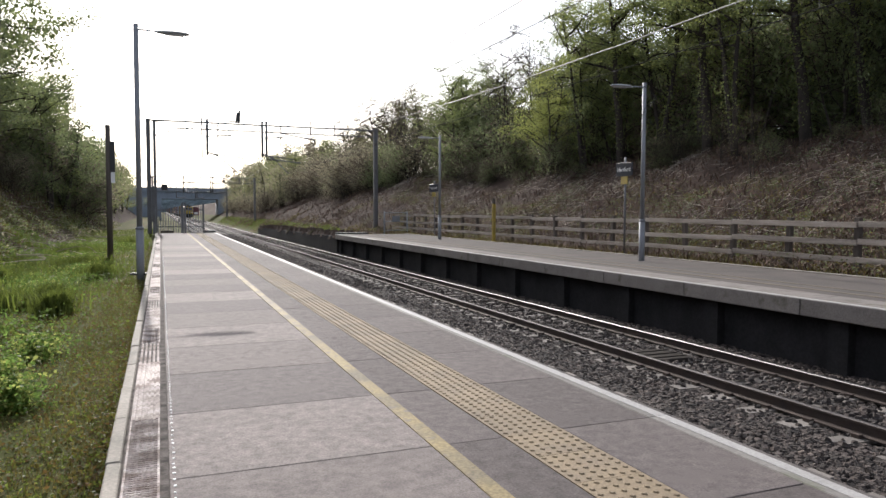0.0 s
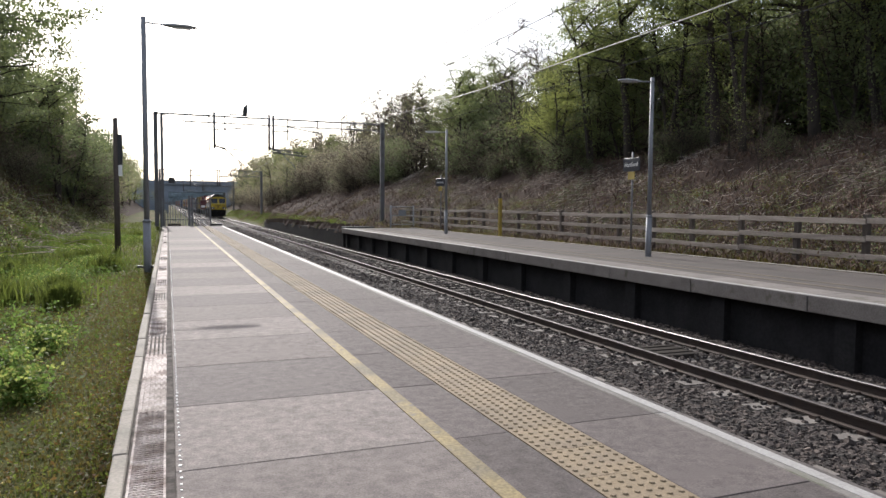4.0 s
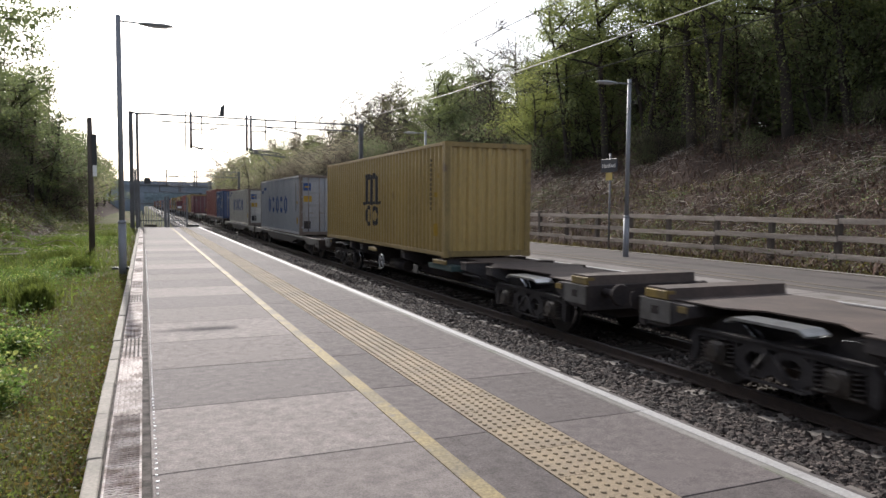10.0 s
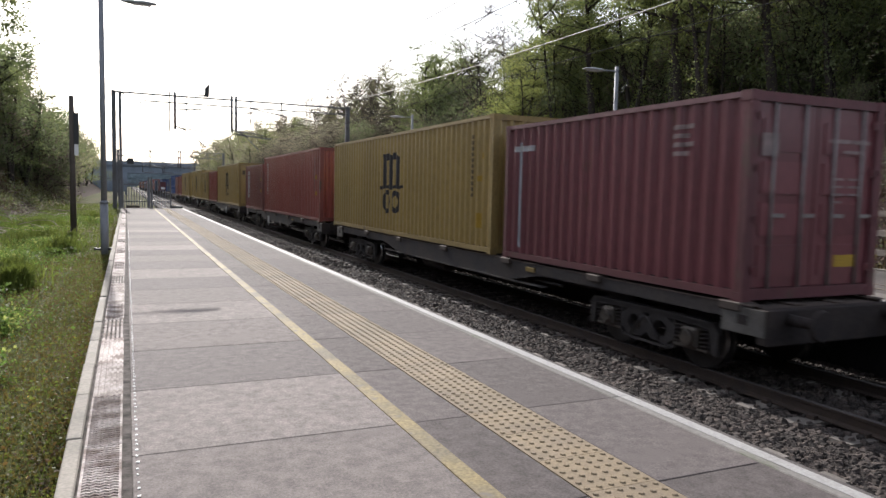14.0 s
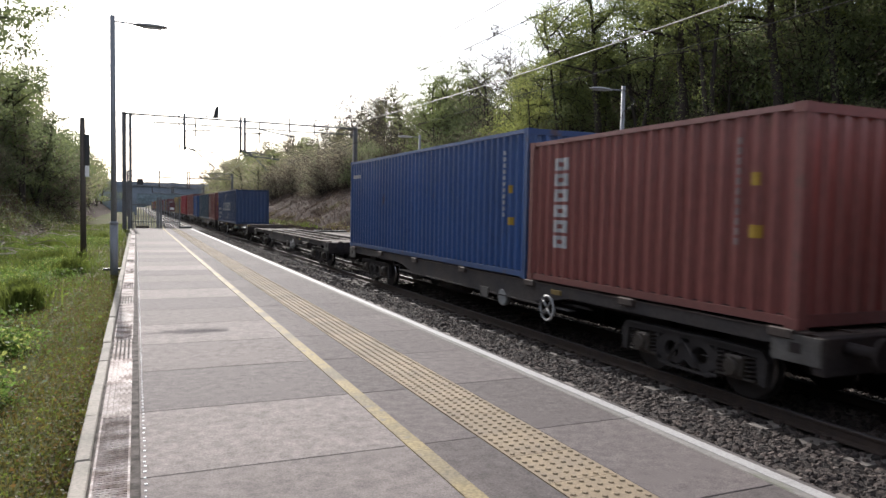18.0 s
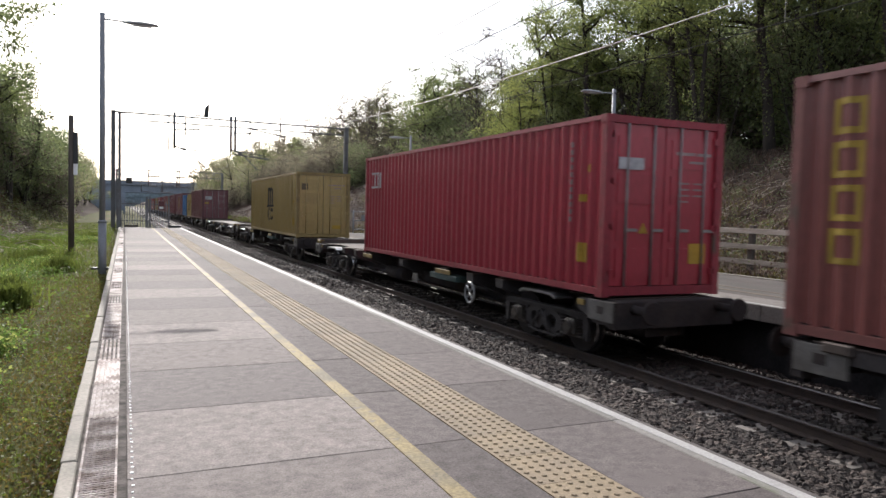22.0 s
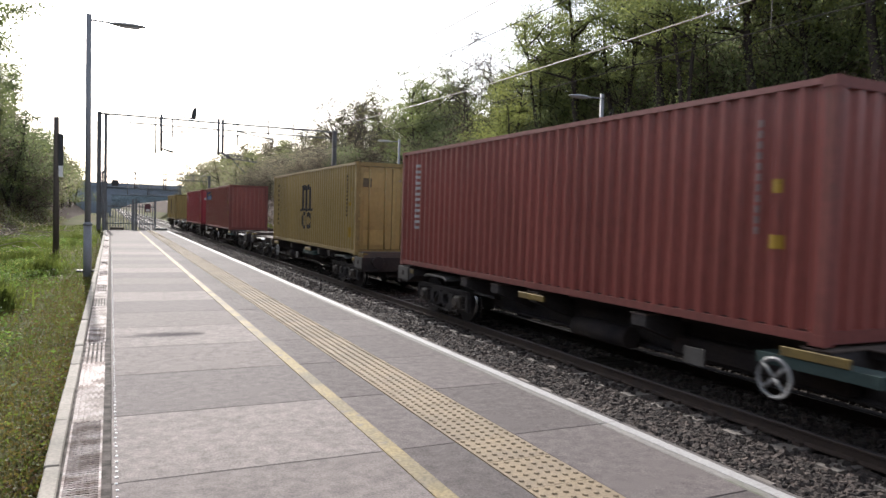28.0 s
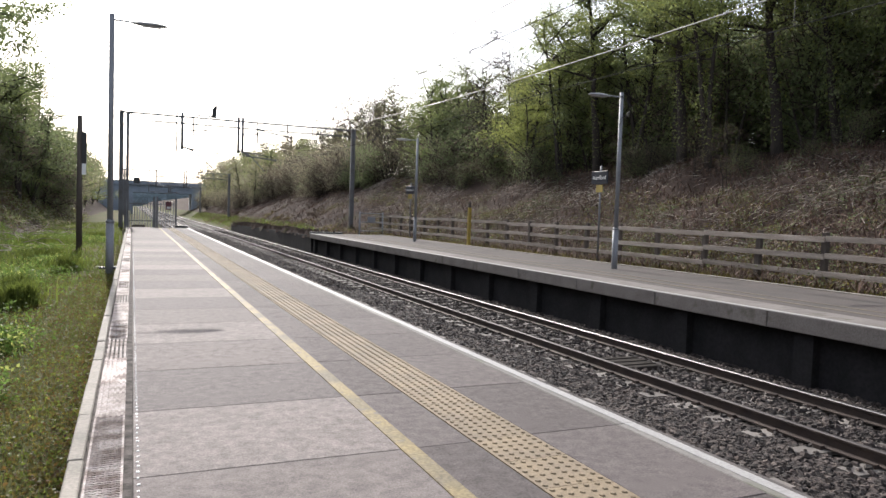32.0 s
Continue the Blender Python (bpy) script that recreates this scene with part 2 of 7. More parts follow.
def part(name, bm, material, parent, label="", smooth=False):
    """Links a bmesh (or a finished mesh) as one mesh object under a thing or a part."""
    me = bm if isinstance(bm, bpy.types.Mesh) else mesh_from(name, bm, material, smooth)
    ob = new(name, me)
    if parent is not None:
        ob.parent = parent
    if label:
        ob["label"] = label
    return ob


def thing(name, m, label, category, group="", kind=""):
    ob = new(name)
    ob.empty_display_size = 0.2
    ob.matrix_basis = m
    return tagged(ob, label, category, group, kind)


def add_box(bm, x0, x1, y0, y1, z0, z1, mi=0, bevel=0.0):
    vs = [bm.verts.new((x, y, z)) for z in (z0, z1) for y in (y0, y1) for x in (x0, x1)]
    fs = []
    for idx in ((0, 2, 3, 1), (4, 5, 7, 6), (0, 1, 5, 4), (2, 6, 7, 3), (0, 4, 6, 2), (1, 3, 7, 5)):
        f = bm.faces.new([vs[i] for i in idx])
        f.material_index = mi
        fs.append(f)
    if bevel:
        es = {e for f in fs for e in f.edges}
        bmesh.ops.bevel(bm, geom=list(es), offset=bevel, segments=1, affect='EDGES', profile=0.5)
    return fs


def box(x0, x1, y0, y1, z0, z1, bevel=0.0):
    bm = bmesh.new()
    add_box(bm, x0, x1, y0, y1, z0, z1, 0, bevel)
    return bm


def add_tube(bm, a, b, ra, rb=None, n=8, caps=True, mi=0):
    a, b = Vector(a), Vector(b)
    rb = ra if rb is None else rb
    d = (b - a).normalized()
    u = d.orthogonal().normalized()
    w = d.cross(u)
    rings = []
    for c, r in ((a, ra), (b, rb)):
        rings.append([bm.verts.new(c + (u * math.cos(2 * math.pi * i / n) + w * math.sin(2 * math.pi * i / n)) * r) for i in range(n)])
    for i in range(n):
        f = bm.faces.new((rings[0][i], rings[0][(i + 1) % n], rings[1][(i + 1) % n], rings[1][i]))
        f.smooth = True
        f.material_index = mi
    if caps:
        bm.faces.new(rings[0][::-1]).material_index = mi
        bm.faces.new(rings[1]).material_index = mi


def tube(a, b, ra, rb=None, n=8):
    bm = bmesh.new()
    add_tube(bm, a, b, ra, rb, n)
    return bm


def add_prism(bm, pts, axis, lo, hi, mi=0):
    """A closed outline of 2D points drawn out along an axis ('x', 'y' or 'z')."""
    def at(p, s):
        return {"x": (s, p[0], p[1]), "y": (p[0], s, p[1]), "z": (p[0], p[1], s)}[axis]
    a = [bm.verts.new(at(p, lo)) for p in pts]
    b = [bm.verts.new(at(p, hi)) for p in pts]
    n = len(pts)
    for i in range(n):
        bm.faces.new((a[i], a[(i + 1) % n], b[(i + 1) % n], b[i])).material_index = mi
    bm.faces.new(a[::-1]).material_index = mi
    bm.faces.new(b).material_index = mi
    bmesh.ops.recalc_face_normals(bm, faces=bm.faces[:])


def prism(pts, axis, lo, hi):
    bm = bmesh.new()
    add_prism(bm, pts, axis, lo, hi)
    return bm


def pydata(name, verts, faces, material, slots=None):
    me = bpy.data.meshes.new(name)
    me.from_pydata(verts, [], faces)
    for m in (material if isinstance(material, (list, tuple)) else [material]):
        me.materials.append(m)
    if slots is not None:
        me.polygons.foreach_set("material_index", slots)
    me.update()
    return me


def limb_path(bm, pts, r0, r1, n=6):
    rings = []
    for i, p in enumerate(pts):
        d = (pts[min(i + 1, len(pts) - 1)] - pts[max(i - 1, 0)]).normalized()
        u = d.orthogonal().normalized()
        w = d.cross(u)
        r = r0 + (r1 - r0) * i / (len(pts) - 1)
        rings.append([bm.verts.new(p + (u * math.cos(2 * math.pi * k / n) + w * math.sin(2 * math.pi * k / n)) * r) for k in range(n)])
    for a, b in zip(rings, rings[1:]):
        for k in range(n):
            bm.faces.new((a[k], a[(k + 1) % n], b[(k + 1) % n], b[k])).smooth = True


# ---- the plan: x across the line, y along it, z up from the platform ----
EDGE, FAR_EDGE = 3.28, 9.62
TRACK_1, TRACK_2 = 4.73, 8.113
RAIL_Z = -0.96
PLATFORM_END = 47.7


def smooth(a, b, v):
    k = min(1.0, max(0.0, (v - a) / (b - a)))
    return k * k * (3 - 2 * k)


def ground_z(x, y):
    """Height of the cutting's ground sheet."""
    n = noise.noise(Vector((x * 0.25, y * 0.25, 0))) * 0.5 + noise.noise(Vector((x * 0.9, y * 0.9, 7))) * 0.16
    if x < -0.9:
        flat = -0.16 - 0.10 * smooth(-1, -3, x)
        up = 0.84 * min(max(-4.9 - x, 0.0), 9.5) + smooth(-16, -60, x) * 3.0
        bump = (0.35 if x > -6.5 else 1.0) * n * smooth(-0.6, -2.0, x)
        return flat + up + bump * 0.6
    if x < -0.3:
        return -0.14 + 0.03 * n
    foot = 15.3 - 2.6 * smooth(44, 58, y)
    if x < 10.4 or (x < 14.2 and y < 44):
        if y > 50 and x < 2:
            return -0.35 if x < -0.3 else -0.95
        return -1.35
    if x < foot:
        low = -1.35 + 1.3 * smooth(10.4, foot, x)
        return max(low, -0.03) if y < 44 else low + 0.12 * n
    rise = x - foot
    z = 0.02 + 0.50 * min(rise, 8.0) + 0.18 * min(max(rise - 8.0, 0), 18.0) + 0.02 * max(rise - 26.0, 0)
    return z + n * min(1.0, rise * 0.35) * 0.9


def build_ground():
    xs = [-900, -300, -120, -70, -45, -32, -24] + [-20 + 0.8 * i for i in range(24)] + [-0.9, -0.62, -0.31, -0.29, 3.2, 3.3, 9.9, 10.4, 11.5, 13, 14.19]
    xs += [14.3 + 0.7 * i for i in range(38)] + [44, 52, 65, 90, 150, 400, 1000]
    ys = [-900, -500, -250, -120, -60, -35] + [-24 + 1.2 * i for i in range(90)] + [86 + 4 * i for i in range(36)] + [240, 280, 340, 420, 520, 700, 1000, 1500]
    verts = [(x, y, ground_z(x, y)) for y in ys for x in xs]
    nx = len(xs)
    faces = [(j * nx + i, j * nx + i + 1, (j + 1) * nx + i + 1, (j + 1) * nx + i) for j in range(len(ys) - 1) for i in range(nx - 1)]
    slots = [1 if xs[i] > (14.2 if ys[j] < 44 else 12.4) or xs[i] < -5.4 else 0 for j in range(len(ys) - 1) for i in range(nx - 1)]
    me = pydata("ground", verts, faces, [GRASS_GROUND, BANK_SOIL], slots)
    me.shade_smooth()
    tagged(new("ground", me), "grassy and bramble-covered ground of a railway cutting", "ground", kind="structure")


build_ground()


def build_trackbed():
    # ballast shoulder and bed between the two platforms
    prof = [(EDGE + 0.12, -1.30), (EDGE + 0.35, -1.16), (TRACK_1 - 1.3, -1.175), (TRACK_1 + 1.3, -1.175), (6.42, -1.20), (TRACK_2 - 1.3, -1.175), (TRACK_2 + 1.25, -1.175), (FAR_EDGE + 0.35, -1.13)]
    ys = [-700, -200, -60, -20] + [-10 + 2 * i for i in range(60)] + [120, 160, 200, 300, 500, 1000]
    verts, faces = [], []
    for y in ys:
        verts += [(x, y, z) for x, z in prof]
    n = len(prof)
    for j in range(len(ys) - 1):
        for i in range(n - 1):
            faces.append((j * n + i, j * n + i + 1, (j + 1) * n + i + 1, (j + 1) * n + i))
    tagged(new("trackbed", pydata("trackbed", verts, faces, BALLAST_BED)), "ballast bed under the rails, darkened for shade between stones", "ballast", kind="structure")
    # loose stones
    rng = random.Random(5)
    verts, faces = [], []
    base = [(-1, -1, -.6), (1, -.9, -.6), (.9, 1, -.6), (-1, .8, -.6), (-.6, -.5, .5), (.7, -.6, .35), (.5, .6, .6), (-.7, .5, .4)]
    quads = ((4, 5, 6, 7), (0, 1, 5, 4), (1, 2, 6, 5), (2, 3, 7, 6), (3, 0, 4, 7))

    def stones(count, x0, x1, y0, y1, size):
        for _ in range(count):
            x, y = rng.uniform(x0, x1), rng.uniform(y0, y1)
            on_sleeper = abs(x - TRACK_2) < 1.27 and abs((y - 3.0 + 0.325) % 0.65 - 0.325) < 0.14
            if on_sleeper and rng.random() < (0.90 if abs(x - TRACK_2) > 0.84 else 0.55):
                continue
            if min(abs(x - TRACK_2 - 0.752), abs(x - TRACK_2 + 0.752)) < 0.09:
                continue
            z = -1.165 if abs(x - TRACK_2) < 1.4 else -1.175
            if x < 6.6:
                z = -1.165 + 0.03 * math.sin(y * 1.3 + x * 2)
            if x > FAR_EDGE - 0.4:
                z = -1.13
            if on_sleeper:
                z = -1.125
            a, s = rng.uniform(0, 6.3), size * rng.uniform(0.6, 1.35)
            ca, sa = math.cos(a), math.sin(a)
            tilt = rng.uniform(-0.5, 0.5)
            o = len(verts)
            sy, sz = rng.uniform(0.6, 1.0), rng.uniform(0.5, 0.95)
            for px, py, pz in base:
                px, py, pz = px * s, py * s * sy, pz * s * sz + tilt * px * s
                verts.append((x + px * ca - py * sa, y + px * sa + py * ca, z + pz + s * 0.3))
            faces.extend(tuple(o + k for k in q) for q in quads)
    stones(5000, 3.6, 9.9, -9, 4, 0.045)
    stones(11500, 5.0, 7.2, 3.2, 11, 0.039)
    stones(7500, 7.0, 9.95, 4.2, 12, 0.038)
    stones(8500, 5.1, 7.2, 11, 22, 0.041)
    stones(7500, 7.0, 9.95, 12, 24, 0.041)
    stones(8500, 4.2, 7.2, 22, 46, 0.048)
    stones(6500, 3.8, 9.9, 46, 80, 0.065)
    stones(6000, 7.2, 9.9, 24, 48, 0.045)
    tagged(new("ballast_stones", pydata("ballast_stones", verts, faces, BALLAST)), "loose angular grey-brown ballast stones", "ballast", kind="stuff")


build_trackbed()


def rail_profile():
    return [(-0.07, -0.16), (0.07, -0.16), (0.07, -0.145), (0.012, -0.125), (0.012, -0.04), (0.036, -0.03), (0.036, -0.004), (-0.036, -0.004), (-0.036, -0.03), (-0.012, -0.04), (-0.012, -0.125), (-0.07, -0.145)]


def build_rails():
    for k, cx in enumerate((TRACK_1, TRACK_2)):
        track = thing("railway_track", pose(cx, 0, RAIL_Z), "running line of steel rails on concrete sleepers", "railway track", "running lines", "structure")
        for s in (-1, 1):
            r = part("rail", prism([(x + s * 0.752, z) for x, z in rail_profile()], 'y', -700, 1000), RAIL_SIDE, track, "rusty-sided steel rail")
            part("rail_head", prism([(s * 0.752 + x, z) for x, z in ((-0.034, -0.004), (0.034, -0.004), (0.028, 0.002), (-0.028, 0.002))], 'y', -700, 1000), RAIL_TOP if k and s > 0 else RAIL_DULL, r, "worn running surface")
        bm = prism([(-1.25, -0.30), (1.25, -0.30), (1.24, -0.165), (0.55, -0.175), (0.45, -0.20), (-0.45, -0.20), (-0.55, -0.175), (-1.24, -0.165)], 'y', -0.13, 0.13)
        me = mesh_from("sleeper", bm, SLEEPER)
        clip = mesh_from("rail_clips", clips_bm(), RAIL_SIDE)
        n = 62 if k else 4
        for i in range(n):
            o = part("sleeper", me, None, track)
            o.location = (0, 3.0 + 0.65 * i, 0)
            c = part("rail_clips", clip, None, o)
        verts, faces = [], []
        for i in range(-100, 520):
            y = 3.0 + 0.65 * (n + i if i >= 0 else i)
            if y > 340:
                break
            o = len(verts)
            verts += [(-1.25, y - .13, -.175), (1.25, y - .13, -.175), (1.25, y + .13, -.175), (-1.25, y + .13, -.175), (-1.25, y - .13, -.3), (1.25, y - .13, -.3)]
            faces += [(o, o + 1, o + 2, o + 3), (o + 4, o + 5, o + 1, o)]
        tagged(part("far_sleepers", pydata("far_sleepers", verts, faces, SLEEPER), None, track), kind="stuff")


def clips_bm():
    bm = bmesh.new()
    for s in (-1, 1):
        for d in (-1, 1):
            x = s * 0.752 + d * 0.095
            add_box(bm, x - 0.035, x + 0.035, -0.05, 0.05, -0.17, -0.125, 0)
    return bm


build_rails()


def build_track_box():
    t = thing("track_box", pose(8.05, 10.05, -1.16), "dark flat equipment box between the rails", "equipment box")
    part("lid", box(-0.45, 0.42, -0.42, 0.42, 0.0, 0.08, 0.015), W_DARK_BOX, t)
    for y in (-0.25, 0.0, 0.25):
        part("lid_bar", box(-0.44, 0.41, y - 0.02, y + 0.02, 0.081, 0.095), W_DARK_BOX, t)


W_DARK_BOX = mat("dark_box_plate", (0.045, 0.038, 0.033), 0.95, spec=0.1, second=(0.04, 0.035, 0.03), scale=4)
build_track_box()


# ---- near platform ----
SLAB, FIRST = 1.275, -11.37
JOINT = 0.0032


def build_platform():
    plat = thing("platform", pose(0, 0, 0), "near station platform of grey concrete slabs", "platform", kind="structure")
    end = PLATFORM_END
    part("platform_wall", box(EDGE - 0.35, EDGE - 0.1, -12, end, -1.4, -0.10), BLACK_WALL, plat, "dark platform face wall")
    part("platform_bed", box(0.019, EDGE - 0.02, -12, end, -0.5, -0.02), DRAIN_DARK, plat)
    part("drain_channel", box(-0.24, 0.018, -12, end, -0.3, -0.013), DRAIN_DARK, plat, "dark drainage slot")
    slab = mesh_from("slab", box(0.02, 1.498, JOINT, SLAB - JOINT, -0.06, 0.0, 0.004), CONCRETE)
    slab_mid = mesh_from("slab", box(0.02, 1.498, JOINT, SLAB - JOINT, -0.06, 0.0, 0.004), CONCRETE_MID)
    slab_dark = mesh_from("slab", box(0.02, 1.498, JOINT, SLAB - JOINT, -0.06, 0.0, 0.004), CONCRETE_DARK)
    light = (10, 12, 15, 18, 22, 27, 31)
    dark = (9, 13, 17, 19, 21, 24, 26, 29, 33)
    inner = mesh_from("slab", box(1.502, 1.978, JOINT, SLAB - JOINT, -0.06, 0.0, 0.004), CONCRETE_WORN)
    strip = mesh_from("slab", box(2.412, 3.10, JOINT, SLAB - JOINT, -0.1, 0.0, 0.004), CONCRETE_WORN)
    nose = mesh_from("edge_slab", box(3.102, 3.250, JOINT, SLAB * 2 - JOINT, -0.12, 0.002, 0.006), COPING)
    lip = mesh_from("edge_lip", box(3.258, EDGE + 0.03, JOINT, SLAB * 2 - JOINT, -0.12, -0.006, 0.012), EDGE_LIP)
    edge_paint = mesh_from("edge_paint", box(3.158, 3.242, JOINT, SLAB * 2 - JOINT, 0.0, 0.005), WHITE_LINE)
    rng = random.Random(2)
    n = int((end - FIRST) / SLAB)
    for i in range(n):
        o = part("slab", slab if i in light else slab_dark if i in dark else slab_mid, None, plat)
        o.location = (0, FIRST + SLAB * i, -0.001 * rng.random() * 2)
        o = part("slab", inner, None, plat)
        o.location = (0, FIRST + SLAB * i, -0.001 * rng.random() * 2)
    for i in range(n // 2):
        for q in (0, 1):
            o = part("edge_strip_slab", strip, None, plat)
            o.location = (0, FIRST + 0.02 + SLAB * (2 * i + q), -0.001 * rng.random())
        o = part("edge_slab", nose, None, plat, "pale concrete edge slab")
        o.location = (0, FIRST + 0.02 + SLAB * 2 * i, -0.001 * rng.random())
        part("edge_paint", edge_paint, None, o, "white painted edge line")
        part("edge_lip", lip, None, o, "rounded grey nosing")
    part("yellow_line", box(1.496, 1.602, -11.3, end - 0.3, -0.004, 0.004), YELLOW_LINE, plat, "worn yellow painted safety line")
    # blister paving
    bm = bmesh.new()
    add_box(bm, 0.002, 0.426, 0.002, 0.419, -0.06, 0.0)
    for a in range(6):
        for b in range(6):
            x, y = 0.037 + 0.0708 * a, 0.035 + 0.0702 * b
            top = [bm.verts.new((x + 0.0125 * math.cos(q), y + 0.0125 * math.sin(q), 0.0072)) for q in (k * math.pi / 3 for k in range(6))]
            low = [bm.verts.new((x + 0.0185 * math.cos(q), y + 0.0185 * math.sin(q), 0.0)) for q in (k * math.pi / 3 for k in range(6))]
            bm.faces.new(top)
            for k in range(6):
                bm.faces.new((low[k], low[(k + 1) % 6], top[(k + 1) % 6], top[k]))
    tile = mesh_from("tactile_tile", bm, TACTILE)
    for i in range(-27, int((end - 0.2) / 0.421)):
        o = part("tactile_tile", tile, None, plat)
        o.location = (1.981, 0.165 + 0.421 * i, 0.001 * rng.random())
    # kerb and drain grating
    kerb = mesh_from("kerb_stone", box(-0.306, -0.226, 0.004, 0.911, -0.3, 0.012, 0.008), KERB)
    bm = bmesh.new()
    add_box(bm, -0.212, -0.200, 0.002, 0.998, -0.05, 0.0)
    add_box(bm, -0.040, -0.028, 0.002, 0.998, -0.05, 0.0)
    for k in range(5):
        x = -0.182 + 0.031 * k
        add_box(bm, x - 0.003, x + 0.003, 0.002, 0.998, -0.03, -0.010)
    # zigzag tread bars
    for k in range(30):
        y = 0.014 + k * 0.0333
        xs = [-0.200 + 0.02 * q for q in range(9)]
        wave = [y + (0.007 if q % 2 else -0.007) for q in range(9)]
        for q in range(8):
            vs = [bm.verts.new(v) for v in ((xs[q], wave[q] - 0.0065, -0.001), (xs[q + 1], wave[q + 1] - 0.0065, -0.001), (xs[q + 1], wave[q + 1] + 0.0065, -0.001), (xs[q], wave[q] + 0.0065, -0.001))]
            low = [bm.verts.new((v.co.x, v.co.y, -0.024)) for v in vs]
            bm.faces.new(vs)
            bm.faces.new((low[0], low[1], vs[1], vs[0]))
            bm.faces.new((vs[3], vs[2], low[2], low[3]))
    grate = mesh_from("drain_grating", bm, DRAIN)
    bm = bmesh.new()
    add_box(bm, -0.212, -0.028, 0.002, 0.998, -0.05, -0.010)
    for k in range(5):
        x = -0.194 + 0.037 * k
        add_box(bm, x - 0.010, x + 0.010, 0.004, 0.996, -0.01, 0.0)
    cover = mesh_from("drain_cover", bm, DRAIN)
    for i in range(-12, 52):
        o = part("kerb_stone", kerb, None, plat)
        o.location = (rng.uniform(-0.006, 0.004), -0.3 + 0.915 * i, rng.uniform(-0.008, 0.006))
    for i in range(-11, int(end)):
        ribbed = i > 4 and rng.random() < 0.8
        o = part("drain_cover" if ribbed else "drain_grating", cover if ribbed else grate, None, plat)
        o.location = (0, 0.15 + i, rng.uniform(-0.004, 0.001))
    # small bright studs beside the drain
    verts, faces = [], []
    for i in range(240):
        y = 2.6 + 0.088 * i + rng.uniform(-0.015, 0.015)
        w = rng.uniform(0.004, 0.008)
        o = len(verts)
        x = 0.045 + rng.uniform(-0.003, 0.003)
        verts += [(x - w, y - w * .8, 0.0), (x + w, y - w * .8, 0.0), (x + w, y + w * .8, 0.0), (x - w, y + w * .8, 0.0)]
        verts += [(vx, vy, 0.005) for vx, vy, _ in verts[-4:]]
        faces += [(o + 4, o + 5, o + 6, o + 7), (o, o + 1, o + 5, o + 4), (o + 1, o + 2, o + 6, o + 5), (o + 2, o + 3, o + 7, o + 6), (o + 3, o, o + 4, o + 7)]
    tagged(part("stud_row", pydata("stud_row", verts, faces, SIGN_WHITE), None, plat, "row of small white studs"), kind="stuff")
    # ramp beyond the end
    part("end_ramp", prism([(end, -0.01), (end + 9, -0.9), (end + 9, -1.4), (end, -1.4)], 'x', 0.0, EDGE - 0.1), CONCRETE_WORN, plat, "sloping end ramp")
    return plat


build_platform()


# ---- far platform ----
FAR_END = 41.5


def build_far_platform():
    plat = thing("far_platform", pose(0, 0, 0.012), "opposite platform with grey coping over a dark wall", "platform", kind="structure")
    cop = mesh_from("coping_slab", box(FAR_EDGE, FAR_EDGE + 0.9, 0.005, 2.745, -0.275, 0.0, 0.012), COPING_FAR)
    line = mesh_from("edge_line", box(FAR_EDGE + 0.006, FAR_EDGE + 0.135, 0.0, 2.75, -0.012, 0.005), WHITE_LINE)
    for i in range(18):
        y = FAR_END - 2.75 * (i + 1)
        o = part("coping_slab", cop, None, plat)
        o.location = (0, y, 0)
        o = part("edge_line", line, None, plat, "white painted edge line")
        o.location = (0, y, 0)
    part("deck", box(FAR_EDGE + 0.905, 13.9, -10, FAR_END, -0.3, -0.004), ASPHALT, plat, "grey asphalt platform surface")
    for x0, x1 in ((10.95, 11.09), (11.52, 11.62)):
        part("yellow_line", box(x0, x1, -8, FAR_END - 0.5, -0.01, 0.002), FADED_LINE, plat, "faded buff strip")
    part("back_kerb", box(13.9, 14.02, -10, FAR_END, -0.3, 0.03, 0.01), KERB, plat)
    part("face_wall", box(FAR_EDGE + 0.30, FAR_EDGE + 0.55, -10, FAR_END, -1.4, -0.27), BLACK_WALL, plat, "near-black wall under the coping")
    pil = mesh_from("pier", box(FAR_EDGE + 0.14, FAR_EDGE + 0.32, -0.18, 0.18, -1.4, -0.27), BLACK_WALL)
    for i in range(17):
        o = part("pier", pil, None, plat)
        o.location = (0, FAR_END - 0.6 - 2.75 * i, 0)
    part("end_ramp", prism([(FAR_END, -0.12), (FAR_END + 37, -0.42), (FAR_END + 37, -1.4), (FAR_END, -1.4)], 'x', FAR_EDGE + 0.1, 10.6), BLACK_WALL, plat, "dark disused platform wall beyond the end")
    rng = random.Random(31)
    bm = bmesh.new()
    for _ in range(620):
        y = FAR_END + 0.3 + 36 * rng.random()
        x, z, r = rng.uniform(9.78, 11.4), -0.02 - 0.3 * (y - FAR_END) / 37 + rng.uniform(-0.1, 0.16), rng.uniform(0.15, 0.38)
        ring = [(x + r * math.cos(a) * rng.uniform(0.7, 1.2), y + r * math.sin(a) * rng.uniform(0.7, 1.2)) for a in (0, 1.25, 2.5, 3.8, 5.0)]
        base = [bm.verts.new((px, py, z - r * 0.7)) for px, py in ring]
        tip = bm.verts.new((x, y, z + r * 0.35))
        for k in range(5):
            bm.faces.new((base[k], base[(k + 1) % 5], tip))
    tagged(part("rubble", bm, BANK_SOIL, plat, "dark rubble along the disused wall"), kind="stuff")
    part("end_step", box(FAR_EDGE + 0.05, 11.6, FAR_END - 0.1, FAR_END + 0.3, -0.2, 0.10), BLACK, plat, "dark end board")


build_far_platform()


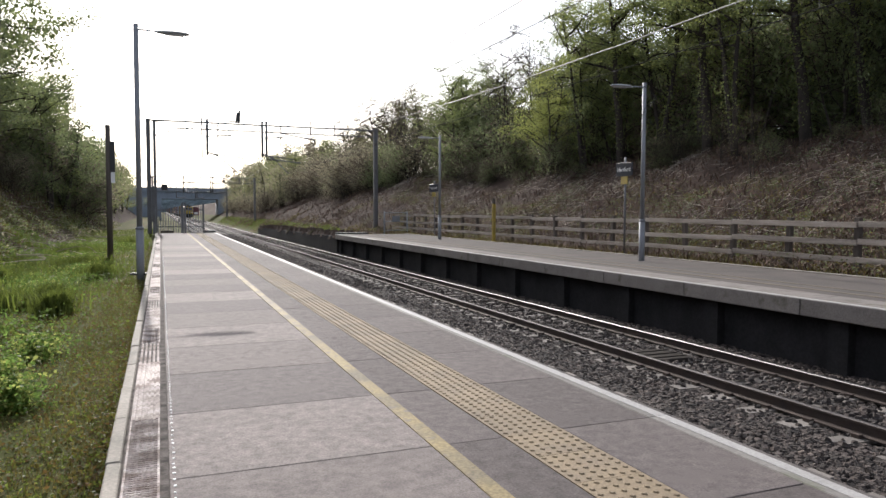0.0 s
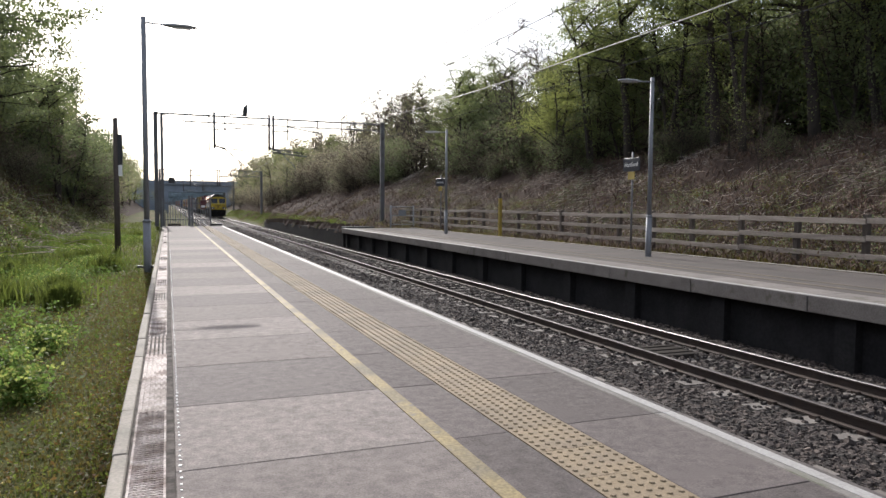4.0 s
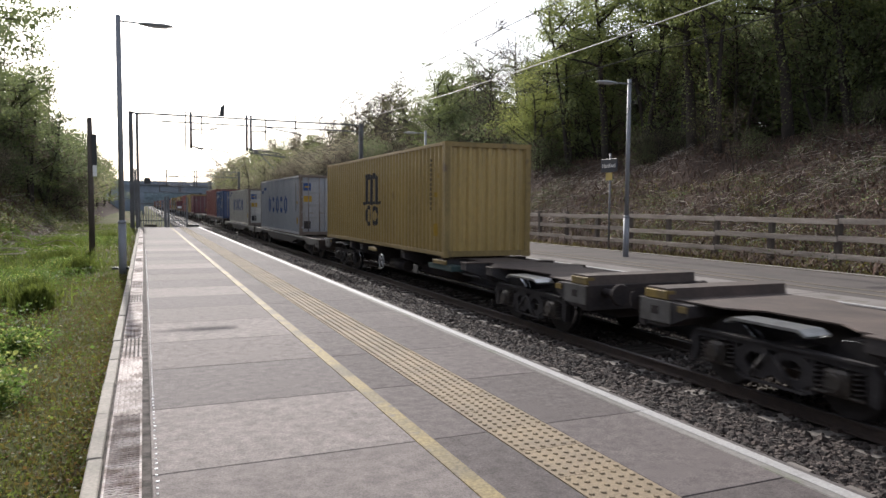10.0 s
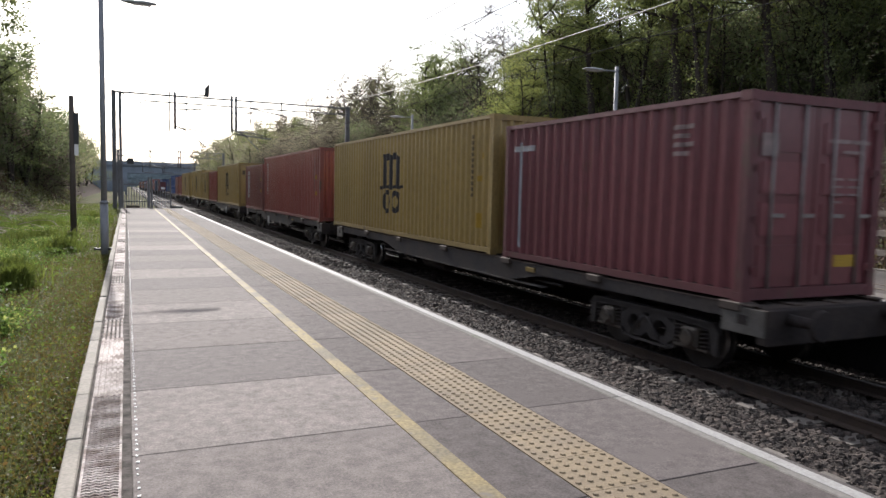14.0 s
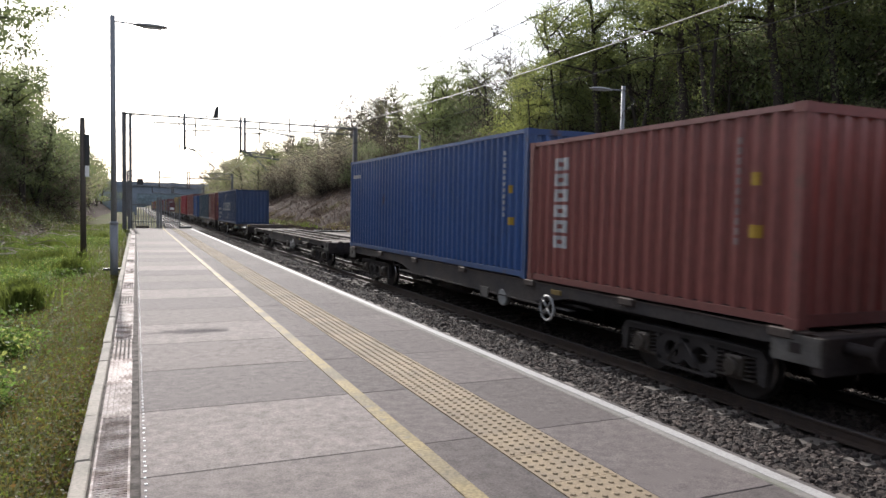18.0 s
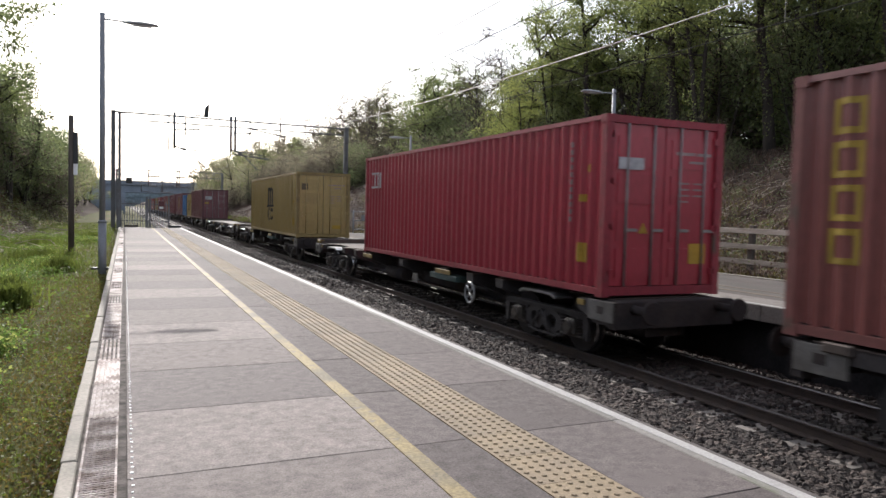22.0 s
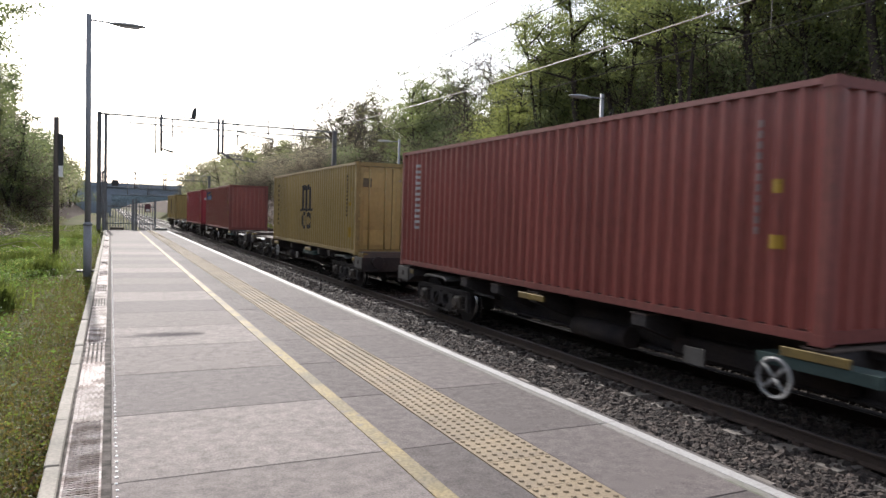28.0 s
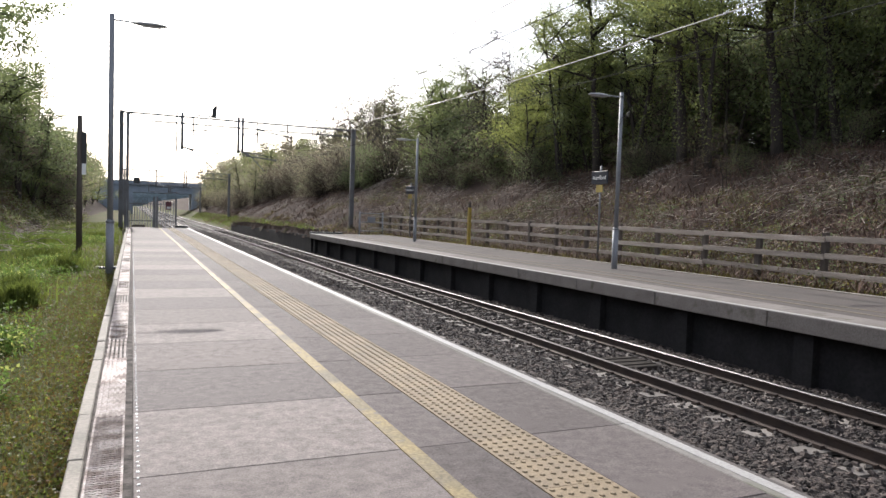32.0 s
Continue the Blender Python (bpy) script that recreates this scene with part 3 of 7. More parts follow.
# ---- platform lamps ----
def build_lamp(m, side, height, label):
    lamp = thing("platform_lamp", m, label, "street lamp", "platform lamps")
    part("base_sleeve", tube((0, 0, -0.3), (0, 0, 1.15), 0.084, 0.084, 14), STEEL_GREY, lamp, "thicker grey base sleeve")
    part("pole", tube((0, 0, 1.1), (0, 0, height), 0.062, 0.055, 12), STEEL_GREY, lamp)
    part("collar", tube((0, 0, 1.13), (0, 0, 1.19), 0.10, 0.075, 14), STEEL_GREY, lamp)
    part("bracket", tube((0, 0, height - 0.12), (side * 0.45, 0, height - 0.13), 0.02, 0.018), STEEL_GREY, lamp)
    bm = bmesh.new()
    prof = [(0.40, 0.02, 0.045), (0.55, 0.055, 0.10), (0.85, 0.06, 0.125), (1.08, 0.035, 0.09), (1.14, 0.008, 0.02)]
    rings = []
    for x, hz, hy in prof:
        rings.append([bm.verts.new((side * x, hy * math.cos(a), height - 0.145 + hz * math.sin(a) * (1.0 if math.sin(a) > 0 else 0.55))) for a in (2 * math.pi * k / 12 for k in range(12))])
    for a, b in zip(rings, rings[1:]):
        for k in range(12):
            bm.faces.new((a[k], a[(k + 1) % 12], b[(k + 1) % 12], b[k]))
    bm.faces.new(rings[0]), bm.faces.new(rings[-1])
    bmesh.ops.recalc_face_normals(bm, faces=bm.faces[:])
    head = part("lamp_head", bm, LAMP_HEAD, lamp, "flat oval grey lantern head", smooth=True)
    part("lens", box(side * 0.60 if side > 0 else -1.0, 1.0 if side > 0 else -0.60, -0.07, 0.07, height - 0.19, height - 0.172, 0.004), LAMP_GLASS, head)
    return lamp


def loose_cable(lamp, height):
    rng = random.Random(3)
    for k in range(3):
        pts = [Vector((-0.05, -0.06, height - 0.1))]
        for i in range(6):
            a = i * 1.1 + k
            pts.append(Vector((0.12 + 0.22 * math.sin(a) + rng.uniform(-.05, .05), -0.08 + 0.1 * math.cos(a), height - 0.2 - 0.16 * i - 0.1 * k)))
        bm = bmesh.new()
        limb_path(bm, pts, 0.006, 0.005, 4)
        part("loose_cable", bm, BLACK, lamp, "thin loose cable")


lamp_label = "grey steel platform lamp with a flat lantern"
near_lamp = build_lamp(pose(-0.44, 17.3, -0.14), 1, 5.67, lamp_label + " in the grass")
part("base_bracket", box(-0.22, 0.2, -0.05, 0.03, 0.10, 0.15, 0.005), BLACK, near_lamp, "dark bracket across the base")
loose_cable(build_lamp(pose(12.72, 16.66, 0.0), -1, 5.03, lamp_label), 5.03)
build_lamp(pose(12.83, 32.7, 0.0), -1, 5.12, lamp_label)


W_YELLOW_POST = mat("worn_yellow_paint", (0.42, 0.30, 0.03), 0.7, second=(0.25, 0.18, 0.04), scale=4)


# ---- rail fence behind the far platform ----
def build_fence():
    f = thing("post_and_rail_fence", pose(15.0, 0, 0), "weathered timber post and rail fence on a bramble bank", "fence")
    post = mesh_from("post", box(-0.06, 0.06, -0.075, 0.075, -0.45, 1.27, 0.008), WOOD_DARK)
    rng = random.Random(4)
    n = 22
    for i in range(n):
        o = part("post", post, None, f)
        o.matrix_basis = pose(rng.uniform(-0.03, 0.03), 4.0 + 1.93 * i, rng.uniform(-0.04, 0.03), rng.uniform(-2, 2), rng.uniform(-2, 2), 0)
    rail = mesh_from("rail", box(-0.10, -0.062, 0.0, 3.84, -0.065, 0.065, 0.004), WOOD)
    for z in (1.13, 0.70, 0.30):
        for i in range(11):
            o = part("rail", rail, None, f)
            o.matrix_basis = pose(rng.uniform(-0.01, 0.01), 3.95 + 3.86 * i, z + rng.uniform(-0.02, 0.02), rng.uniform(-0.5, 0.5), 0, rng.uniform(-0.3, 0.3))


build_fence()


def text_mesh(words, size, material):
    c = bpy.data.curves.new("letters", 'FONT')
    c.body, c.size, c.align_x, c.align_y, c.extrude = words, size, 'CENTER', 'CENTER', 0.004
    ob = bpy.data.objects.new("letters", c)
    scene.collection.objects.link(ob)
    me = bpy.data.meshes.new_from_object(ob.evaluated_get(bpy.context.evaluated_depsgraph_get()))
    bpy.data.objects.remove(ob)
    me.materials.clear()
    me.materials.append(material)
    return me


def build_station_sign(m):
    s = thing("station_sign", m, "dark station name board with white lettering on a pole", "sign", "station signs")
    part("pole", tube((0, 0, -0.3), (0, 0, 3.25), 0.035, 0.035), MAST, s)
    b = part("name_board", box(-0.46, 0.46, -0.06, -0.035, 2.62, 3.06, 0.006), SIGN_NAVY, s, "dark navy name board")
    w = part("lettering", text_mesh("Hartford", 0.205, SIGN_WHITE), None, b, "white station name")
    w.matrix_basis = pose(0, -0.066, 2.83, 90, 0, 0)
    part("lower_board", box(-0.18, 0.18, -0.055, -0.035, 2.34, 2.60, 0.005), SIGN_YELLOW, s, "small yellow board")


build_station_sign(pose(14.7, 20.2, 0.0, 0, 0, -90))
build_station_sign(pose(14.7, 38.3, -0.1, 0, 0, -78))
marker = thing("marker_post", pose(14.1, 29.2, 0.0), "worn yellow marker post beside the fence", "post")
part("shaft", box(-0.07, 0.07, -0.07, 0.07, -0.3, 1.75, 0.01), W_YELLOW_POST, marker)
part("cap", box(-0.05, 0.05, -0.05, 0.05, 1.75, 2.0, 0.01), WOOD_DARK, marker)
gate = thing("lineside_gate", pose(13.0, 42.6, 0.0), "grey steel gate frame with a small notice", "gate")
for gx in (0.0, 1.5):
    part("post", tube((gx, 0, -0.9), (gx, 0, 1.4), 0.05, 0.05), STEEL_GREY, gate)
for gz in (0.2, 0.75, 1.3):
    part("rail", tube((0, 0, gz), (1.5, 0, gz), 0.025, 0.025), STEEL_GREY, gate)
part("notice", box(0.5, 1.0, -0.05, -0.03, 0.75, 1.1), STEEL_GREY, gate, "pale notice board")



# ---- overhead line structures ----
def lattice(bm, a, b, h, n, r=0.055):
    a, b = Vector(a), Vector(b)
    up = Vector((0, 0, h))
    add_tube(bm, a, b, r, n=6)
    add_tube(bm, a + up, b + up, r, n=6)
    for i in range(n):
        p, q = a.lerp(b, i / n), a.lerp(b, (i + 1) / n)
        add_tube(bm, p, q + up if i % 2 else p + up, r * 0.6, n=5)


def build_gantry(y, xl, xr, top, truss=0.45, double=True, base=-0.4, brace=False):
    g = thing("overhead_line_gantry", pose(0, y, 0), "grey steel portal gantry carrying overhead wires across both tracks", "gantry", "gantries")
    for x, w in ((xl, 0.13), (xr, 0.15)):
        bm = bmesh.new()
        add_box(bm, x - w, x + w, -0.012, 0.012, base, top + 0.1)
        add_box(bm, x - w, x - w + 0.02, -0.11, 0.11, base, top + 0.1)
        add_box(bm, x + w - 0.02, x + w, -0.11, 0.11, base, top + 0.1)
        part("mast", bm, MAST, g, "H-section steel mast")
    if double:
        part("mast", box(xl + 0.28, xl + 0.46, -0.1, 0.1, base, top - 0.05), MAST, g)
    bm = bmesh.new()
    if brace:
        lattice(bm, (xl, 0, top - truss), (xr, 0, top - truss), truss, 26)
    else:
        add_tube(bm, (xl, 0, top), (xr, 0, top - 0.05), 0.055, n=6)
        add_tube(bm, (xl + 1.9, 0, top - truss), (xr, 0, top - truss - 0.05), 0.045, n=6)
        add_tube(bm, (xl + 0.4, 0, top - 0.05), (xl + 1.9, 0, top - truss), 0.03, n=6)
        add_tube(bm, (xl + 0.4, 0, top - 1.0), (xl + 1.9, 0, top - truss), 0.03, n=6)
        k = int((xr - xl) / 1.1)
        for i in range(2, k):
            x = xl + (xr - xl) * i / k
            add_tube(bm, (x, 0, top), (x, 0, top - truss), 0.018, n=5)
    part("beam", bm, MAST, g, "twin-tube portal beam")
    for tx, dx, side in ((TRACK_1, TRACK_1 - 1.75, 1), (TRACK_2, TRACK_2 - 1.55, 1)):
        bm = bmesh.new()
        for off in ((0, 0.28) if side and tx == TRACK_2 else (0,)):
            add_tube(bm, (dx + off, 0, top + 0.25), (dx + off, 0, top - 2.15), 0.085, n=7)
        part("drop_tube", bm, MAST, g, "vertical dropper tube")
        for a, b, r in (((dx, 0, top - 1.95), (dx + 0.7, 0, top - 2.2), 0.05), ((dx + 0.7, 0, top - 2.2), (tx + 0.2, 0, 3.98 if y < 60 else 4.1), 0.035),
                        ((dx + 0.3, 0, top - 2.05), (tx + 0.6, 0, top - 2.3), 0.035), ((dx, 0, top - 0.9), (tx, 0, top - 0.75), 0.04)):
            part("registration_arm", tube(a, b, r, n=6), MAST, g)
        bm = bmesh.new()
        for q in range(4):
            add_tube(bm, (tx - 0.55 + q * 0.09, 0, top - 0.85), (tx - 0.51 + q * 0.09, 0, top - 0.85), 0.07, n=8)
        part("insulator", bm, CABLE, g, "ribbed insulator")
    return g


GANTRY_Y = 50.0
g1 = build_gantry(GANTRY_Y, -0.66, 14.6, 7.25)
part("signal_board", prism([(4.70, 7.32), (5.10, 7.32), (5.14, 8.20), (4.98, 8.05), (4.86, 7.9), (4.82, 7.45)], 'y', -0.08, 0.08), BLACK, g1, "black angled plate on top of the beam")
part("signal_bracket", box(3.9, 4.95, -0.03, 0.03, 7.36, 7.43), MAST, g1)
for bx, z0, z1 in ((2.64, 4.9, 7.55), (3.66, 6.0, 7.3), (7.82, 5.8, 7.3), (9.86, 6.6, 7.7), (11.6, 6.6, 7.5)):
    part("hanger", tube((bx, 0, z0), (bx, 0, z1), 0.042, n=6), MAST, g1)
part("long_arm", tube((6.8, -0.1, 4.95), (9.1, -0.3, 4.72), 0.05, n=6), MAST, g1)
part("long_arm", tube((6.5, -0.1, 5.3), (7.6, -0.2, 4.8), 0.05, n=6), MAST, g1)
part("feeder_bracket", tube((7.8, 0, 6.75), (10.2, 0, 6.35), 0.045, n=6), MAST, g1)
g2 = build_gantry(104.0, -0.95, 12.5, 6.0, 0.75, False, -0.5, True)
part("letter_board", box(0.15, 0.95, -0.2, -0.15, 4.15, 4.95), BLACK, g2, "black square track sign")
build_gantry(150.0, -1.2, 12.5, 6.0, 0.75, False, -0.5, True)


def wire(name, x, zf, y0, y1, n, r, label, mt):
    bm = bmesh.new()
    pts = [(x, y0 + (y1 - y0) * i / n, zf(y0 + (y1 - y0) * i / n)) for i in range(n + 1)]
    limb_path(bm, [Vector(p) for p in pts], r, r, 5)
    ob = new(name, mesh_from(name, bm, mt))
    tagged(ob, label, "overhead wire", "overhead wires")


def sag(y):
    """Height of the carrying wire between the gantries."""
    if y < GANTRY_Y:
        return 4.55 + 0.00115 * (y - 10.5) ** 2
    for a, b in ((GANTRY_Y, 104.0), (104.0, 150.0), (150.0, 210.0)):
        if a <= y <= b:
            m = (a + b) / 2
            return 4.6 + 1.4 * ((y - m) / ((b - a) / 2)) ** 2 * (0.9 if a > 60 else 1.0)
    return 5.0


CABLE_BARE = mat("bare_stranded_wire", (0.5, 0.48, 0.45), 0.55, metal=0.15)
for tx, low, drop in ((TRACK_1, 3.93, 0.21), (TRACK_2, 4.09, 0.0)):
    def carried(y):
        return sag(y) - drop * smooth(46, 22, y)
    wire("contact_wire", tx, lambda y: low + (3.93 - low) * smooth(20, 48, y), -30, 210, 40, 0.0065, "thin grooved contact wire over the track", CABLE_DARK)
    wire("carrier_wire", tx, carried, -30, 210, 64, 0.0105, "sagging bare carrier wire over the track", CABLE_BARE)
    bm = bmesh.new()
    for i in range(26):
        y = -20 + 9.0 * i
        add_tube(bm, (tx, y, low + (3.93 - low) * smooth(20, 48, y)), (tx, y, carried(y)), 0.005, n=4, caps=False)
    tagged(new("wire_droppers", mesh_from("wire_droppers", bm, CABLE)), "thin vertical wire droppers", "overhead wire", kind="stuff")


# ---- post in the grass ----
def build_grass_post():
    p = thing("dark_post", pose(-1.55, 25.6, -0.3), "tall dark timber post in rough grass", "post")
    part("shaft", tube((0, 0, -0.3), (0, 0, 4.48), 0.095, 0.075, 10), WOOD_DARK, p)
    part("box", box(0.06, 0.2, -0.08, 0.08, 2.95, 3.95, 0.01), BLACK, p, "narrow black box")
    part("label", box(0.07, 0.19, -0.09, -0.082, 2.6, 2.95), SIGN_WHITE, p, "white plate")


build_grass_post()


# ---- fence across the platform end ----
def build_end_fence():
    f = thing("palisade_fence", pose(0, PLATFORM_END + 0.3, 0), "dark steel palisade fence and gate at the platform end", "fence")
    pale = mesh_from("pale", prism([(-0.020, -0.1), (0.020, -0.1), (0.020, 1.62), (0.0, 1.72), (-0.020, 1.62)], 'y', -0.012, 0.012), STEEL_GREY)
    for i in range(19):
        o = part("pale", pale, None, f)
        o.location = (-0.3 + 0.15 * i, 0, 0)
    for z in (0.35, 1.4):
        part("rail", box(-0.4, 2.55, 0.015, 0.05, z, z + 0.06), MAST, f)
    for x in (-0.4, 1.28, 1.45, 2.55):
        part("post", box(x - 0.05, x + 0.05, 0.0, 0.1, -0.1, 1.9), MAST, f)
    part("warning_sign", box(1.95, 2.28, -0.04, -0.02, 1.1, 1.62), SIGN_RED, f, "red and white warning board")
    part("sign_panel", box(2.0, 2.23, -0.046, -0.041, 1.16, 1.3), SIGN_WHITE, f)
    g = thing("end_board", pose(0, PLATFORM_END - 0.2, 0), "low dark timber board on the platform end", "board")
    part("plank", box(0.0, 0.75, 0, 0.12, 0.0, 0.14), WOOD_DARK, g)
    part("plank", box(2.5, 3.25, 0, 0.3, 0.0, 0.14), BLACK, g)


build_end_fence()


# ---- bridge ----
def build_bridge():
    y = 185.0
    b = thing("road_bridge", pose(0, y, 0), "road bridge spanning the cutting, in haze-tinted blue-grey", "bridge")
    part("abutment", box(-26, 0.2, 0, 9, -1.4, 4.2), BRIDGE, b, "brick abutment in haze-tinted blue-grey")
    part("abutment", box(13.4, 44, 0, 9, -1.4, 4.2), BRIDGE, b, "brick abutment in haze-tinted blue-grey")
    part("deck", prism([(-26, 4.2), (44, 4.2), (44, 6.0), (-26, 6.4)], 'y', 0, 9), BRIDGE, b, "flat girder deck in haze-tinted blue-grey")
    for k in range(24):
        part("stiffener", box(-25 + 2.9 * k, -24.85 + 2.9 * k, -0.15, 0.0, 4.25, 6.0), BRIDGE, b)
    part("parapet", prism([(-26, 6.3), (44, 5.9), (44, 6.7), (-26, 7.1)], 'y', -0.3, 0.1), BRIDGE, b, "bridge parapet")
    part("string_course", prism([(-26, 6.1), (44, 5.7), (44, 5.95), (-26, 6.35)], 'y', -0.45, 0.0), BRIDGE, b)


build_bridge()


# ---- trees ----
def bent(rng, a, d, length, steps, wander, lift=0.0):
    pts, p, d = [a.copy()], a.copy(), d.normalized()
    for _ in range(steps):
        d = (d + Vector((rng.uniform(-1, 1), rng.uniform(-1, 1), rng.uniform(-1, 1))) * wander + Vector((0, 0, lift))).normalized()
        p = p + d * (length / steps)
        pts.append(p.copy())
    return pts


def tree_meshes(seed, height, spread, leaves, leaf_size, leaf_mats, stems=1, low=0.25, twigs=1.0, droop=0.0, ivy=0, lite=False, spray=(0.40, 0.40, 0.30), stout=1.0):
    """Trunk mesh and crown mesh of one tree variant."""
    rng = random.Random(seed)
    bm = bmesh.new()
    tips, ivy_pts = [], []
    for s in range(stems):
        lean = Vector((rng.uniform(-0.25, 0.25), rng.uniform(-0.25, 0.25), 1)) if stems > 1 else Vector((rng.uniform(-.1, .1), rng.uniform(-.1, .1), 1))
        trunk = bent(rng, Vector((rng.uniform(-.3, .3) * (stems > 1), rng.uniform(-.3, .3) * (stems > 1), -0.5)), lean, height * rng.uniform(0.8, 1.0), 7, 0.10)
        r = (0.018 * height / (1 + 0.35 * (stems - 1)) + 0.03) * stout
        limb_path(bm, trunk, r, r * 0.15, 6)
        ivy_pts += [(trunk[i].lerp(trunk[i + 1], rng.random())) for i in range(1, 5) for _ in range(6)]
        for i in range(int(9 / stems) + 5):
            h = low + (0.98 - low) * (i + rng.random()) / (int(9 / stems) + 5)
            k = min(len(trunk) - 2, int(h * 7))
            a = trunk[k].lerp(trunk[k + 1], h * 7 - k if h * 7 - k < 1 else 1)
            ang = rng.uniform(0, 2 * math.pi)
            out = spread * (1.05 - 0.75 * max(0, h - 0.4)) * rng.uniform(0.55, 1.0)
            limb = bent(rng, a, Vector((math.cos(ang), math.sin(ang), rng.uniform(0.3, 0.9))), out * 1.2, 5, 0.22, -droop * 0.2)
            limb_path(bm, limb if not lite else limb[::2] + limb[-1:], r * 0.42, r * 0.07, 3 if lite else 4)
            for j in range(5):
                q = limb[rng.randint(1, 5)]
                sub = bent(rng, q, Vector((rng.uniform(-1, 1), rng.uniform(-1, 1), rng.uniform(-0.2, 0.9))), out * rng.uniform(0.3, 0.55), 3, 0.3, -droop * 0.3)
                if not lite or j == 0:
                    limb_path(bm, sub if not lite else [sub[0], sub[-1]], r * 0.13, r * 0.03, 3)
                tips += sub[1:]
                for _ in range(int(4 * twigs)):
                    tw = bent(rng, sub[rng.randint(1, 3)], Vector((rng.uniform(-1, 1), rng.uniform(-1, 1), rng.uniform(-0.3, 0.9))), rng.uniform(0.3, 0.8), 2, 0.3, -droop * 0.3)
                    limb_path(bm, tw, 0.011, 0.004, 3)
                    tips.append(tw[-1])
    trunk_me = mesh_from("trunk", bm, BARK)
    g = np.random.RandomState(seed)
    tp = np.array([tuple(p) for p in tips])
    c = tp[g.randint(0, len(tp), leaves)] + g.normal(0, 1, (leaves, 3)) * np.array(spray) * (0.6 + spread * 0.12)
    if ivy:
        ip = np.array([tuple(p) for p in ivy_pts])
        c = np.vstack([c, ip[g.randint(0, len(ip), ivy)] + g.normal(0, 0.22, (ivy, 3))])
    n = len(c)
    u = g.normal(0, 1, (n, 3))
    u /= np.linalg.norm(u, axis=1)[:, None]
    w = np.cross(u, g.normal(0, 1, (n, 3)))
    w /= np.linalg.norm(w, axis=1)[:, None] + 1e-6
    size = leaf_size * g.uniform(0.55, 1.3, (n, 1))
    a, b = u * size, w * size * 0.55
    verts = np.stack([c - a, c - b * 0.9, c + a, c + b * 0.9], 1).reshape(-1, 3)
    me = bpy.data.meshes.new("crown")
    me.vertices.add(n * 4)
    me.vertices.foreach_set("co", verts.ravel())
    me.loops.add(n * 4)
    me.loops.foreach_set("vertex_index", np.arange(n * 4))
    me.polygons.add(n)
    me.polygons.foreach_set("loop_start", np.arange(n) * 4)
    for m in leaf_mats:
        me.materials.append(m)
    idx = g.choice(len(leaf_mats), n, p=np.array([0.72, 0.28][:len(leaf_mats)]) / sum([0.72, 0.28][:len(leaf_mats)]))
    me.polygons.foreach_set("material_index", idx.astype(np.int32))
    me.update(calc_edges=True)
    return trunk_me, me


